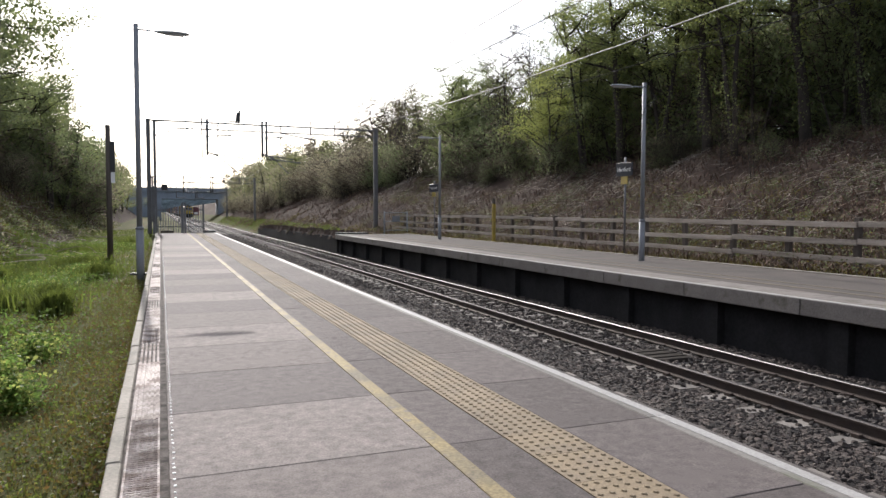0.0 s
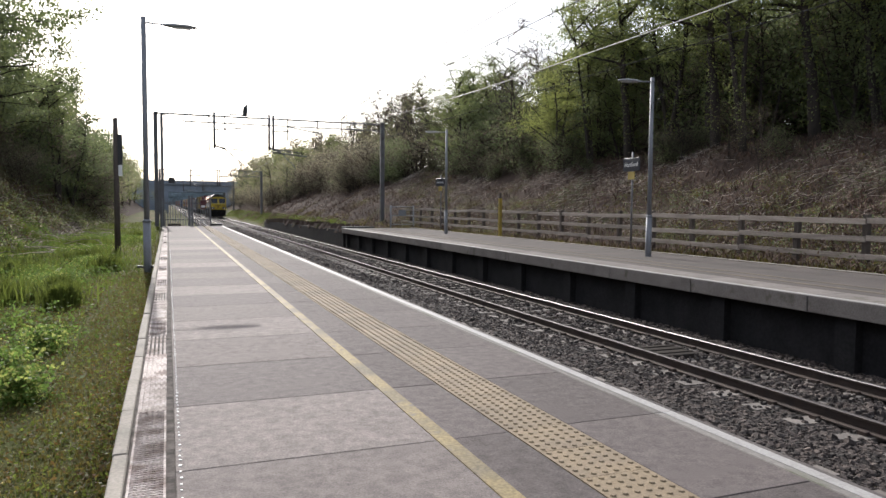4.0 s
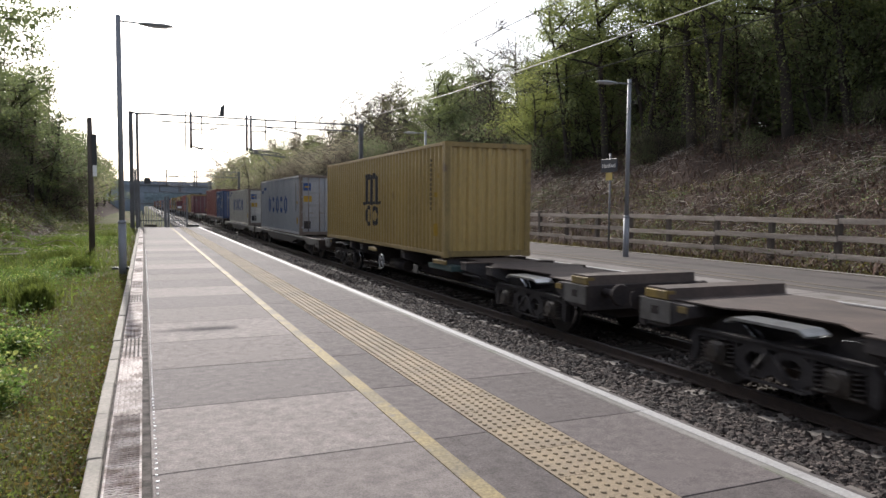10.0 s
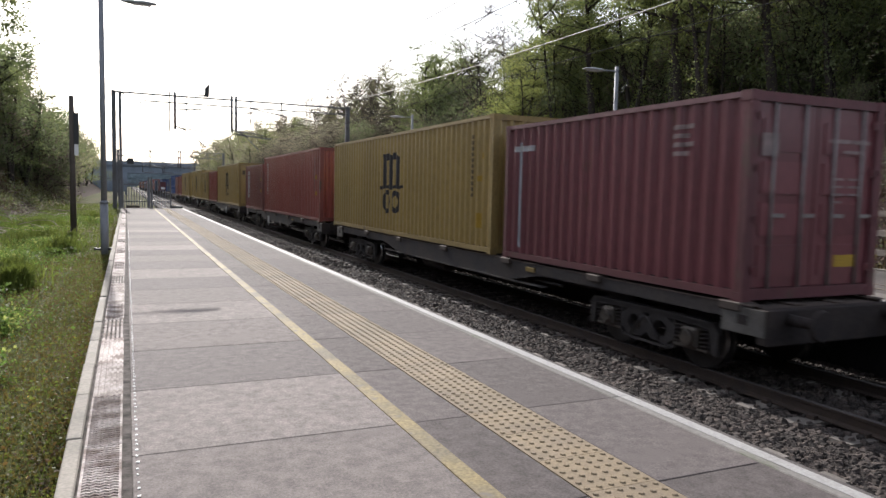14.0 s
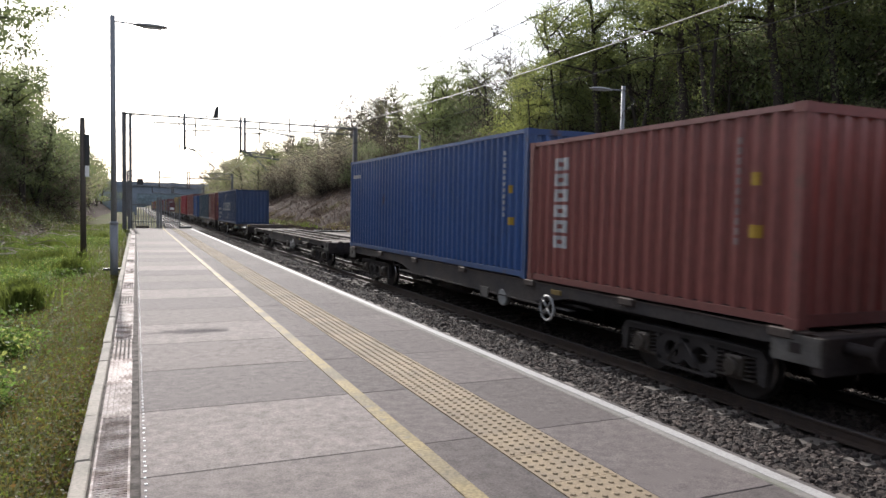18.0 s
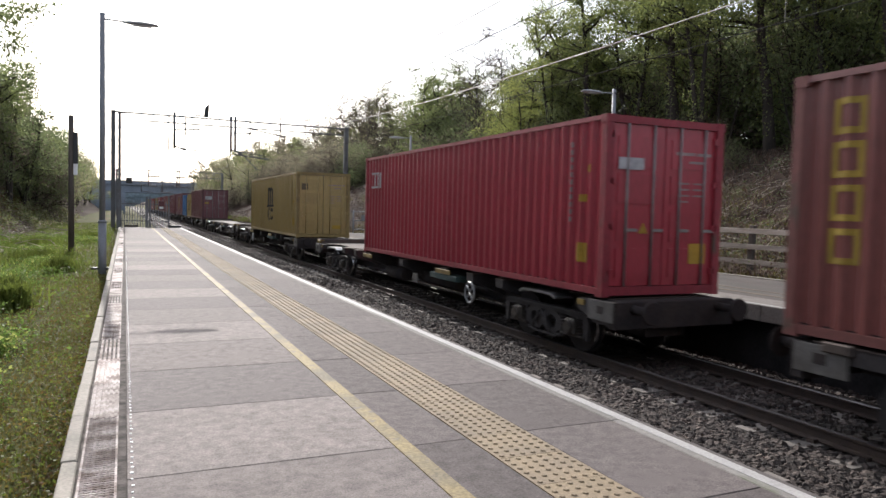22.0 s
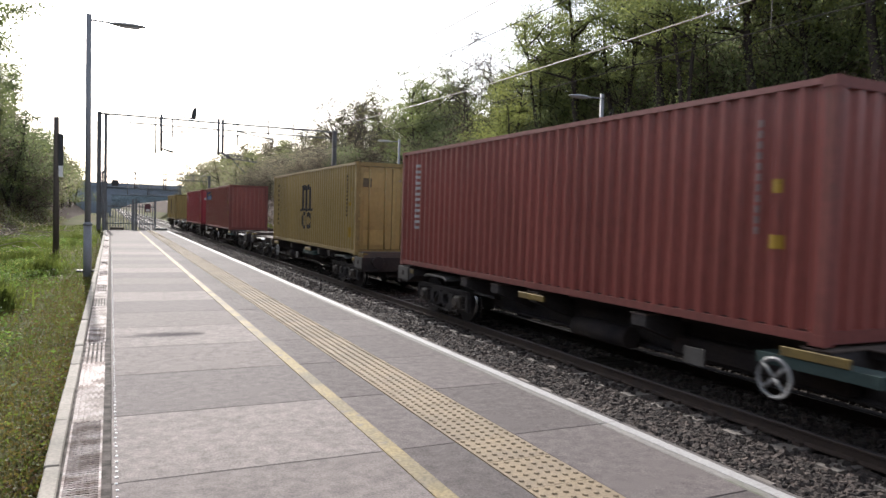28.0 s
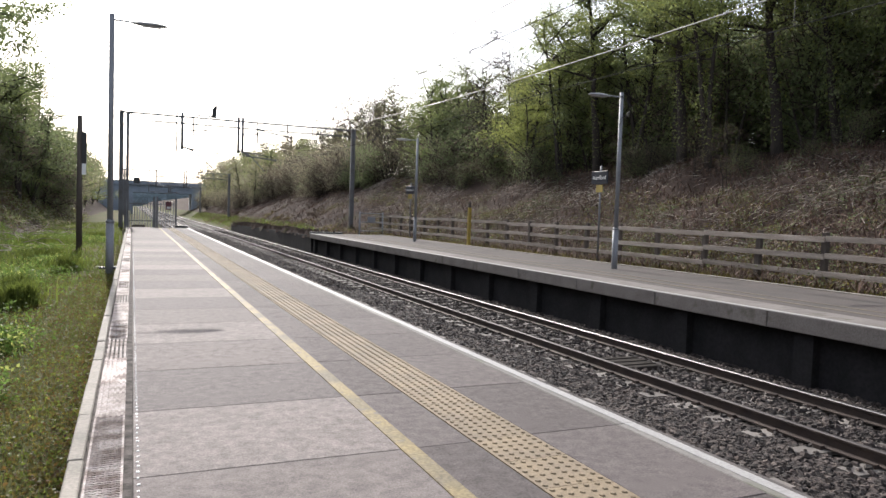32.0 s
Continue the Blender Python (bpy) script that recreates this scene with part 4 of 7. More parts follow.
LAYERED = (0.30, 0.30, 0.11)
TREES = {
    "green": [tree_meshes(11, 9.0, 3.2, 12000, 0.060, [LEAF_A, LEAF_F], 2, 0.2, 0.25, 0.25, spray=LAYERED), tree_meshes(12, 10.0, 3.0, 11500, 0.060, [LEAF_A, LEAF_D], 1, 0.25, 0.25, 0.25, spray=LAYERED)],
    "fresh": [tree_meshes(21, 7.5, 2.6, 9000, 0.052, [LEAF_B, LEAF_A], 2, 0.25, 0.25, 0.3, spray=LAYERED), tree_meshes(22, 6.5, 2.2, 8000, 0.050, [LEAF_B, LEAF_A], 3, 0.2, 0.25, 0.3, spray=LAYERED)],
    "dark": [tree_meshes(31, 10.0, 2.8, 9500, 0.058, [LEAF_F, LEAF_A], 1, 0.35, 0.25, 0.3, 3500, spray=LAYERED), tree_meshes(32, 11.0, 3.0, 9500, 0.058, [LEAF_F, LEAF_C], 2, 0.35, 0.25, 0.3, 4000, spray=LAYERED)],
    "tall": [tree_meshes(91, 10.5, 3.0, 11500, 0.060, [LEAF_A, LEAF_B], 2, 0.50, 0.25, 0.2, 900, spray=LAYERED, stout=0.9), tree_meshes(92, 11.0, 2.8, 11000, 0.060, [LEAF_A, LEAF_B], 1, 0.50, 0.25, 0.2, 900, spray=LAYERED, stout=1.1)],
    "bare": [tree_meshes(41, 9.5, 3.0, 2600, 0.038, [LEAF_D, LEAF_B], 2, 0.25, 2.2, stout=0.5), tree_meshes(42, 8.5, 2.4, 2400, 0.038, [LEAF_D, LEAF_A], 3, 0.2, 1.6, stout=0.55)],
    "shrub": [tree_meshes(51, 3.0, 1.7, 3400, 0.050, [LEAF_F, LEAF_D], 3, 0.05, 0.25), tree_meshes(52, 2.2, 1.5, 2800, 0.046, [LEAF_D, LEAF_F], 4, 0.05, 0.25)],
    "scrub": [tree_meshes(55, 4.2, 2.2, 6000, 0.045, [LEAF_E, LEAF_D], 4, 0.05, 0.5), tree_meshes(56, 3.4, 2.0, 5200, 0.045, [LEAF_D, LEAF_E], 4, 0.05, 0.5)],
    "feathery": [tree_meshes(61, 10.5, 4.0, 34000, 0.064, [LEAF_F, LEAF_A], 2, 0.10, 0.5, 0.5, spray=(0.24, 0.24, 0.10)), tree_meshes(62, 9.0, 3.6, 30000, 0.064, [LEAF_F, LEAF_A], 2, 0.08, 0.5, 0.5, spray=(0.24, 0.24, 0.10))],
    # distance haze is put into these paler leaf mixes
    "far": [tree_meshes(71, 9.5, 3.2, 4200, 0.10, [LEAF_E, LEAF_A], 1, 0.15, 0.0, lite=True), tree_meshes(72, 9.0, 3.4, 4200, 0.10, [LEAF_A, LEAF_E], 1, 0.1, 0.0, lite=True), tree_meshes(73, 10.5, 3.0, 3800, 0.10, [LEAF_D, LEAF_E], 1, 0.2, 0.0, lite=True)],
    "thicket": [tree_meshes(81, 4.2, 2.4, 4200, 0.075, [LEAF_F, LEAF_C], 3, 0.03, 0.0, lite=True), tree_meshes(82, 3.6, 2.2, 3800, 0.07, [LEAF_D, LEAF_F], 3, 0.03, 0.0, lite=True)],
}
TREE_LABELS = {
    "green": "leafy green tree in spring leaf on the cutting bank", "fresh": "young tree in fresh yellow-green leaf on the bank",
    "dark": "dark ivy-clad tree on the cutting bank", "bare": "almost bare twiggy tree with opening buds",
    "tall": "tall tree with bare dark trunks under a green crown", "far": "leafy lineside tree with haze-paled leaves", "thicket": "dense tangled thicket under the trees",
    "scrub": "pale olive twiggy scrub on the bank", "shrub": "brown and green tangled shrub on the bank", "feathery": "spreading feathery green tree leaning over the grass"}


def tree(kind, k, x, y, scale=1.0, turn=0.0, z=None):
    k %= len(TREES[kind])
    m = pose(x, y, ground_z(x, y) - 0.05 if z is None else z, 0, 0, turn) @ Matrix.Scale(scale, 4)
    t = thing("bush" if kind in ("shrub", "thicket", "scrub") else "tree", m, TREE_LABELS[kind], "bush" if kind in ("shrub", "thicket", "scrub") else "tree", "lineside trees")
    part("trunk", TREES[kind][k][0], None, t)
    part("crown", TREES[kind][k][1], None, t)
    return t


def plant():
    rng = random.Random(77)
    mix = ["green", "bare", "fresh", "green", "bare", "dark"]
    # wooded bank behind the far platform
    y = 8.0
    while y < 185:
        for row, x in enumerate((22.8, 25.8, 29.8, 34.5, 39.5)):
            if y > 58:
                x -= 2.2
                if row == 4:
                    continue
            if row == 0 and y < 62:
                continue
            near = y < 62 and row < 3
            kind = rng.choice(["dark", "green", "green", "dark", "bare"] if y < 31 else mix if row else ["fresh", "green", "fresh", "bare"]) if near else "far"
            if 38 < y < 52 and row < 2:
                kind = rng.choice(["bare", "bare", "fresh"])
            if y > 66 and row == 1 and rng.random() < 0.5:
                kind = "bare"
            if 60 < y < 104 and row < 2:
                kind = "scrub" if row == 0 else "bare"
            grow = (1.05, 1.25) if y < 26 else (0.78, 1.0) if y < 62 else (0.78, 1.02)
            tree(kind, rng.randint(0, 2), x + rng.uniform(-1.2, 1.2), y + rng.uniform(-1.2, 1.2), rng.uniform(*grow), rng.uniform(0, 360))
            if row and rng.random() < (0.45 if row == 1 else 0.8 if y < 60 else 0.3):
                tree("thicket", rng.randint(0, 1), x + rng.uniform(-1.5, 1.5), y + rng.uniform(-1.5, 1.5), rng.uniform(0.8, 1.4), rng.uniform(0, 360))
        y += 2.8 if y < 42 else 3.8 if y < 80 else 6.0
    for i in range(26):
        tree("thicket", i, rng.uniform(29, 41), rng.uniform(13, 47), rng.uniform(1.2, 1.8), rng.uniform(0, 360))
    for i in range(12):
        tree("thicket", i, 27.5 + 1.3 * (i % 4), 22.0 + 1.5 * i, 1.5 + 0.1 * (i % 4), 37.0 * i)
    for i in range(14):
        tree("thicket", i, rng.uniform(24.5, 31), rng.uniform(42, 66), rng.uniform(0.9, 1.3), rng.uniform(0, 360))
    for x, y, kind, k, s in ((24.5, 84.0, "bare", 0, 1.25), (23.0, 92.0, "bare", 1, 1.3), (25.0, 76.0, "bare", 0, 1.15), (22.6, 71.0, "bare", 1, 1.1), (26.0, 97.0, "bare", 0, 1.3), (24.2, 66.0, "bare", 1, 1.0),
                             (23.0, 55.0, "green", 0, 1.05), (24.6, 58.5, "green", 1, 0.95), (25.6, 53.0, "green", 0, 0.9), (21.5, 61.5, "bare", 1, 0.75), (22.2, 51.0, "shrub", 0, 1.3),
                             (23.6, 47.0, "bare", 0, 1.1), (25.5, 45.0, "bare", 1, 1.3), (26.8, 41.5, "bare", 0, 1.3), (27.5, 48.0, "green", 1, 1.0),
                             (21.9, 37.4, "fresh", 0, 0.9), (22.8, 38.8, "fresh", 1, 1.0), (23.6, 40.6, "fresh", 0, 0.8), (22.6, 34.5, "tall", 0, 1.0), (23.3, 32.4, "tall", 1, 1.0), (24.2, 36.6, "green", 1, 1.05),
                             (24.8, 42.8, "shrub", 1, 1.6), (23.0, 44.5, "shrub", 0, 1.4), (24.0, 49.5, "shrub", 1, 1.5), (25.4, 31.6, "green", 0, 1.15), (23.4, 29.8, "tall", 0, 1.0), (24.4, 27.4, "tall", 1, 1.1), (23.2, 25.7, "tall", 1, 1.05), (22.7, 23.6, "tall", 0, 1.0),
                             (24.6, 21.6, "tall", 1, 1.1), (25.8, 19.4, "tall", 0, 1.1), (25.4, 16.8, "tall", 1, 1.1), (26.4, 14.2, "green", 1, 1.2), (25.4, 11.6, "tall", 0, 1.15), (22.8, 28.2, "shrub", 1, 0.8),
                             (20.5, 20.4, "bare", 0, 0.30), (22.3, 26.9, "bare", 1, 0.30), (21.6, 23.2, "bare", 0, 0.26), (22.0, 36.9, "bare", 1, 0.36)):
        tree(kind, k, x, y, s, rng.uniform(0, 360))
    for _ in range(34):
        yy = rng.uniform(8, 62)
        tree("shrub", rng.randint(0, 1), rng.uniform(21.2, 24.0), yy, rng.uniform(0.3, 0.55) if yy < 36 else rng.uniform(0.45, 1.0), rng.uniform(0, 360))
    for i in range(30):
        tree("scrub", i, rng.uniform(18.0, 22.0), rng.uniform(64, 104), rng.uniform(0.95, 1.4), rng.uniform(0, 360))
    for _ in range(40):
        yy = rng.uniform(58, 182)
        tree(rng.choice(["thicket", "scrub"]), rng.randint(0, 1), rng.uniform(18.6, 22.0), yy, rng.uniform(0.7, 1.3), rng.uniform(0, 360))
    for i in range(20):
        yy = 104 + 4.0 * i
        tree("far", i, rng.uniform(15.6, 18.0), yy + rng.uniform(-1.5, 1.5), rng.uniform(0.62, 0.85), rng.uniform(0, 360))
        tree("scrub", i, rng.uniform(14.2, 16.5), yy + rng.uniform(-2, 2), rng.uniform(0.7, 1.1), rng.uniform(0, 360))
    # wooded bank beside the grass
    for x, y, kind, s in ((-9.6, 28.5, "feathery", 1.1), (-11.2, 32.5, "feathery", 1.3), (-9.0, 33.5, "feathery", 1.1), (-9.4, 37.0, "feathery", 1.2), (-9.9, 41.5, "feathery", 1.4), (-9.6, 47.0, "feathery", 1.25), (-12.2, 46.0, "feathery", 1.2), (-9.2, 53, "dark", 0.85),
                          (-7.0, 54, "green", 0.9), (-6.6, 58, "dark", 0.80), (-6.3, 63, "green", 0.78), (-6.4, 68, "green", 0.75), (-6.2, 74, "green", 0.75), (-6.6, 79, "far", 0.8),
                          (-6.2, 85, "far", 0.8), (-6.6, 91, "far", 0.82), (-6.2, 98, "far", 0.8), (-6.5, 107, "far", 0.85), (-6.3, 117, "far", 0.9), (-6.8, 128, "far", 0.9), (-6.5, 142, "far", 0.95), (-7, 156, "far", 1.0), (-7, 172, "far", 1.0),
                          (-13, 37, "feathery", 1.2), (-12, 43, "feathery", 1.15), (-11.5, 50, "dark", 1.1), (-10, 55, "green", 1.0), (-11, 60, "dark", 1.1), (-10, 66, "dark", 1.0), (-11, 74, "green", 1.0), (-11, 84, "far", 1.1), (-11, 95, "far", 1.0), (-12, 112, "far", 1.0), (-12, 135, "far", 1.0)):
        tree(kind, rng.randint(0, 2), x, y, s, rng.uniform(0, 360))
    for _ in range(22):
        tree(rng.choice(["shrub", "scrub"]), rng.randint(0, 1), rng.uniform(-10.5, -7.4), rng.uniform(30, 60), rng.uniform(0.35, 0.65), rng.uniform(0, 360))
    for _ in range(26):
        tree("thicket", rng.randint(0, 1), rng.uniform(-10.0, -7.6), rng.uniform(46, 130), rng.uniform(0.6, 1.0), rng.uniform(0, 360))
    for i in range(26):
        yy = 52 + 1.3 * i
        tree("thicket", i, -8.6 + 1.6 * smooth(52, 66, yy) + rng.uniform(-0.7, 0.7), yy, rng.uniform(1.0, 1.5), rng.uniform(0, 360))
    for i in range(9):
        tree("thicket", i, rng.uniform(-12.5, -10.5), 42 + 1.6 * i, rng.uniform(1.0, 1.4), rng.uniform(0, 360))
    # unseen woods added past the platform's near end, darkening faces turned towards it
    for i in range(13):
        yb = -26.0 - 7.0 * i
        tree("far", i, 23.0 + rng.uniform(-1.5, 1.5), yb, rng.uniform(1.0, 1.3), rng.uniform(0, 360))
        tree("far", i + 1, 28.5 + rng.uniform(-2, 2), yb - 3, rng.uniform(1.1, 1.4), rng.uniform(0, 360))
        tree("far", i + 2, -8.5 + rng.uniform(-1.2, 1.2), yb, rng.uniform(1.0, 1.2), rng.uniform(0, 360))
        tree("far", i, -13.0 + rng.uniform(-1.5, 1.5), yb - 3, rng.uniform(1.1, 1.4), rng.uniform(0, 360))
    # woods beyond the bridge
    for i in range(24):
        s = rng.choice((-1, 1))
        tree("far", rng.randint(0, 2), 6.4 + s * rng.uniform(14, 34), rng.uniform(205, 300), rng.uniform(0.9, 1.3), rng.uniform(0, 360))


plant()


# ---- grass and brambles ----
def blades(name, count, place, length, width, material, label, seed, lean=0.5, cat="grass"):
    g = random.Random(seed)
    verts, faces = [], []
    for _ in range(count):
        x, y = place(g)
        z = ground_z(x, y) - 0.01
        a = g.uniform(0, 2 * math.pi)
        l = length * g.uniform(0.4, 1.3)
        dx, dy = math.cos(a), math.sin(a)
        b = g.uniform(0.1, 1.0) * lean * l
        w = width * g.uniform(0.6, 1.4)
        o = len(verts)
        verts += [(x - dy * w, y + dx * w, z), (x + dy * w, y - dx * w, z), (x + dx * b * .4 + dy * w * .6, y + dy * b * .4 - dx * w * .6, z + l * 0.6), (x + dx * b * .4 - dy * w * .6, y + dy * b * .4 + dx * w * .6, z + l * 0.6), (x + dx * b, y + dy * b, z + l * (0.95 - 0.25 * lean))]
        faces += [(o, o + 1, o + 2, o + 3), (o + 3, o + 2, o + 4)]
    tagged(new(name, pydata(name, verts, faces, material)), label, cat, kind="stuff")


def near_grass(g):
    y = -2.0 + 34.5 * g.random() ** 1.5
    return -0.34 - g.random() ** 1.2 * (0.5 + y * 0.22), y


def mid_grass(g):
    y = 14 + 50 * g.random()
    return -0.5 - g.random() * 7.0, y


def tuft_grass(g):
    cx, cy, r = g.choice([(-1.5, 12.2, .28), (-1.55, 12.0, .2), (-1.75, 13.5, .35), (-2.6, 13.5, .8), (-3.4, 19, 1.2), (-2.2, 22, 1.0), (-4.5, 24, 1.5), (-3, 30, 1.5), (-5.5, 33, 1.5), (-1.4, 18.5, .5), (-1.2, 33, .8)])
    a, q = g.uniform(0, 6.3), abs(g.gauss(0, 0.5)) * r
    return min(cx + math.cos(a) * q, -0.4), cy + math.sin(a) * q


blades("rough_grass", 52000, near_grass, 0.06, 0.0035, [GRASS_DRY], "short dry olive grass and moss beside the platform kerb", 1, 0.9)
blades("green_grass", 10000, near_grass, 0.07, 0.0045, [GRASS], "short green grass among the dry blades", 2, 0.7)
blades("meadow_grass", 26000, mid_grass, 0.14, 0.011, [GRASS], "rough green grass strip below the bank", 3, 0.8)
blades("grass_tufts", 10000, tuft_grass, 0.42, 0.012, [GRASS], "taller bright green grass tufts", 4, 0.5)


def bank_low(g):
    y = 5 + 145 * g.random() ** 2.0
    return (14.3 if y < 42 else 11.5) + 9.5 * g.random(), y


def bank_left(g):
    return -6.0 - 6 * g.random(), 25 + 60 * g.random()


blades("dead_bracken", 34000, bank_low, 0.45, 0.016, [BRACKEN], "brown dead bracken and bramble litter on the bank", 5, 2.3, "undergrowth")
blades("bank_grass", 7000, lambda g: (14.1 + 2.5 * g.random() ** 1.8, 4 + 45 * g.random()), 0.22, 0.010, [GRASS_DRY, GRASS], "dry and green grass behind the fence", 6, 1.0)
blades("bank_bracken", 9000, bank_left, 0.45, 0.02, [BRACKEN], "brown bracken on the wooded bank", 7, 1.5, "undergrowth")


def leaf_scatter(name, count, place, height, size, mats, label, seed, cat="undergrowth"):
    """Small leaves lying and standing close over the ground."""
    r = random.Random(seed)
    verts, faces = [], []
    for i in range(count):
        x, y = place(r)
        z = ground_z(x, y) + height * r.random() ** 1.5
        u = Vector((r.gauss(0, 1), r.gauss(0, 1), r.gauss(0, 0.6))).normalized()
        w = u.cross(Vector((r.gauss(0, 1), r.gauss(0, 1), r.gauss(0, 1)))).normalized()
        s = size * r.uniform(0.5, 1.4)
        c = Vector((x, y, z))
        o = len(verts)
        verts += [c - u * s, c - w * s * 0.6, c + u * s, c + w * s * 0.6]
        faces.append((o, o + 1, o + 2, o + 3))
    slots = [r.randrange(len(mats)) for _ in faces]
    tagged(new(name, pydata(name, verts, faces, mats, slots)), label, cat, kind="stuff")


def clumps(seed, n, x0, x1, y0, y1, spread):
    r = random.Random(seed)
    centres = [(r.uniform(x0, x1), y0 + (y1 - y0) * r.random() ** 1.4, r.uniform(0.4, 1.0) * spread) for _ in range(n)]

    def place(g):
        cx, cy, s = g.choice(centres)
        return max(x0 - 0.3, cx + g.gauss(0, 0.5) * s) if x0 > 0 else min(-0.36, cx + g.gauss(0, 0.5) * s), cy + g.gauss(0, 0.7) * s
    return place


leaf_scatter("bank_herbs", 38000, clumps(3, 90, 14.3, 20.5, 6, 62, 1.2), 0.28, 0.034, [LEAF_F, GRASS_DRY, LEAF_D, GRASS_DRY], "green bramble leaves and herbs on the bank", 21)
leaf_scatter("bramble_cover", 26000, clumps(9, 46, 15.2, 22.0, 6, 34, 1.8), 0.40, 0.034, [LEAF_C, BRACKEN, LEAF_D, LEAF_C], "dark bramble and ivy over the bank", 31)
leaf_scatter("leaf_litter", 16000, clumps(4, 60, 15.0, 23.0, 5, 70, 2.0), 0.12, 0.06, [BRACKEN, LEAF_D], "brown leaf litter on the bank", 22)
leaf_scatter("grass_herbs", 30000, clumps(5, 44, -5.6, -1.5, 7, 38, 1.3), 0.24, 0.024, [WEED, WEED, GRASS], "bright green weeds in the grass", 23)
leaf_scatter("bank_brambles", 30000, clumps(6, 50, -9.5, -5.6, 22, 75, 2.2), 0.55, 0.045, [BRACKEN, LEAF_D, LEAF_F, GRASS_DRY], "brown bramble thicket on the wooded bank", 24)
leaf_scatter("bank_herbage", 44000, clumps(12, 90, -9.6, -4.9, 24, 92, 1.7), 0.50, 0.050, [LEAF_F, LEAF_A, GRASS_DRY, LEAF_E], "olive brambles and herbs over the wooded bank", 32)
blades("lineside_grass", 15000, lambda g: (10.9 + 2.0 * g.random(), 43 + 110 * g.random() ** 1.6), 0.34, 0.016, [GRASS, GRASS_DRY], "rough green grass beside the far track", 8, 1.0)
leaf_scatter("lineside_weeds", 9000, clumps(8, 40, 10.9, 13.5, 43, 120, 1.2), 0.35, 0.07, [LEAF_D, GRASS_DRY, BRACKEN], "green weeds beside the far track", 26)
def weed_patch(g):
    cx, cy, r = g.choice([(-1.25, 8.5, .30), (-1.4, 7.2, .28), (-1.1, 6.3, .2), (-2.2, 15.5, .7), (-3.0, 19, 1.0), (-2.0, 20.5, .6), (-4.4, 23, 1.4), (-2.6, 26, .9), (-5.0, 29, 1.5), (-3.4, 33, 1.3), (-1.3, 31, .6)])
    a, q = g.uniform(0, 6.3), abs(g.gauss(0, 0.6)) * r
    return min(cx + math.cos(a) * q, -0.5), cy + math.sin(a) * q * 1.3


leaf_scatter("lush_weeds", 40000, weed_patch, 0.26, 0.019, [WEED, WEED, LEAF_B], "lush bright green weed clumps in the grass", 29)
leaf_scatter("dandelions", 420, lambda g: (-0.4 - 2.6 * g.random() ** 1.3, 3.5 + 18 * g.random() ** 1.4), 0.07, 0.011, [YELLOW_FLOWER], "yellow dandelion heads in the grass", 27, "flower")
leaf_scatter("dry_stalks", 2600, lambda g: (-0.36 - 3.2 * g.random() ** 1.3, 3 + 20 * g.random() ** 1.4), 0.05, 0.013, [DRY_BITS, GRASS_DRY], "pale dry bits among the moss", 28)
leaf_scatter("moss_cover", 62000, lambda g: (-0.33 - g.random() ** 1.1 * 2.6, 1.6 + 15 * g.random() ** 1.5), 0.055, 0.0125, [GRASS, GRASS, GRASS_DRY, GRASS_DRY, MOSS_BROWN], "dense olive and russet moss beside the kerb", 30)
leaf_scatter("kerb_moss", 5000, lambda g: (-0.33 - abs(g.gauss(0, 0.08)), 3 + 30 * g.random() ** 1.5), 0.03, 0.012, [GRASS, GRASS_DRY, BRACKEN], "small weeds along the kerb", 25)


def brash():
    g = random.Random(9)
    piles = [(g.uniform(16.2, 22.5), 8 + 56 * g.random() ** 1.1, g.uniform(0.6, 1.8)) for _ in range(60)]
    bm = bmesh.new()
    for _ in range(4600):
        if g.random() < 0.75:
            cx, cy, s = g.choice(piles)
            x, y = max(15.4, cx + g.gauss(0, 0.5) * s), cy + g.gauss(0, 0.8) * s
        else:
            x, y = 15.6 + 7.0 * g.random(), 6 + 60 * g.random() ** 1.2
        z = ground_z(x, y) + g.uniform(0.02, 0.25)
        a, l = g.uniform(0, 6.3), g.uniform(0.15, 0.85)
        d = Vector((math.cos(a) * l, math.sin(a) * l, g.uniform(-0.15, 0.3) * l + 0.4 * math.cos(a) * l))
        bend = Vector((g.gauss(0, 0.1), g.gauss(0, 0.1), g.gauss(0.04, 0.06))) * l
        p = Vector((x, y, z))
        limb_path(bm, [p, p + d * 0.5 + bend, p + d], g.uniform(0.005, 0.014), 0.003, 3)
    tagged(new("cut_brushwood", mesh_from("cut_brushwood", bm, CUT_WOOD)), "pale cut branches strewn over the bank", "brushwood", kind="stuff")


def dead_branches():
    g = random.Random(19)
    bm = bmesh.new()
    for _ in range(150):
        x, y = g.uniform(-7.5, -2.0), g.uniform(22, 46)
        p = Vector((x, y, ground_z(x, y) + g.uniform(0.05, 0.3)))
        a, l = g.uniform(0, 6.3), g.uniform(0.3, 1.5)
        d = Vector((math.cos(a) * l, math.sin(a) * l, g.uniform(-0.1, 0.25) * l))
        limb_path(bm, [p, p + d * 0.5 + Vector((0, 0, g.uniform(0, 0.1))), p + d], g.uniform(0.01, 0.035), 0.006, 4)
    tagged(new("dead_branches", mesh_from("dead_branches", bm, CUT_WOOD)), "pale dead branches lying in the rough grass", "brushwood", kind="stuff")


brash()
dead_branches()


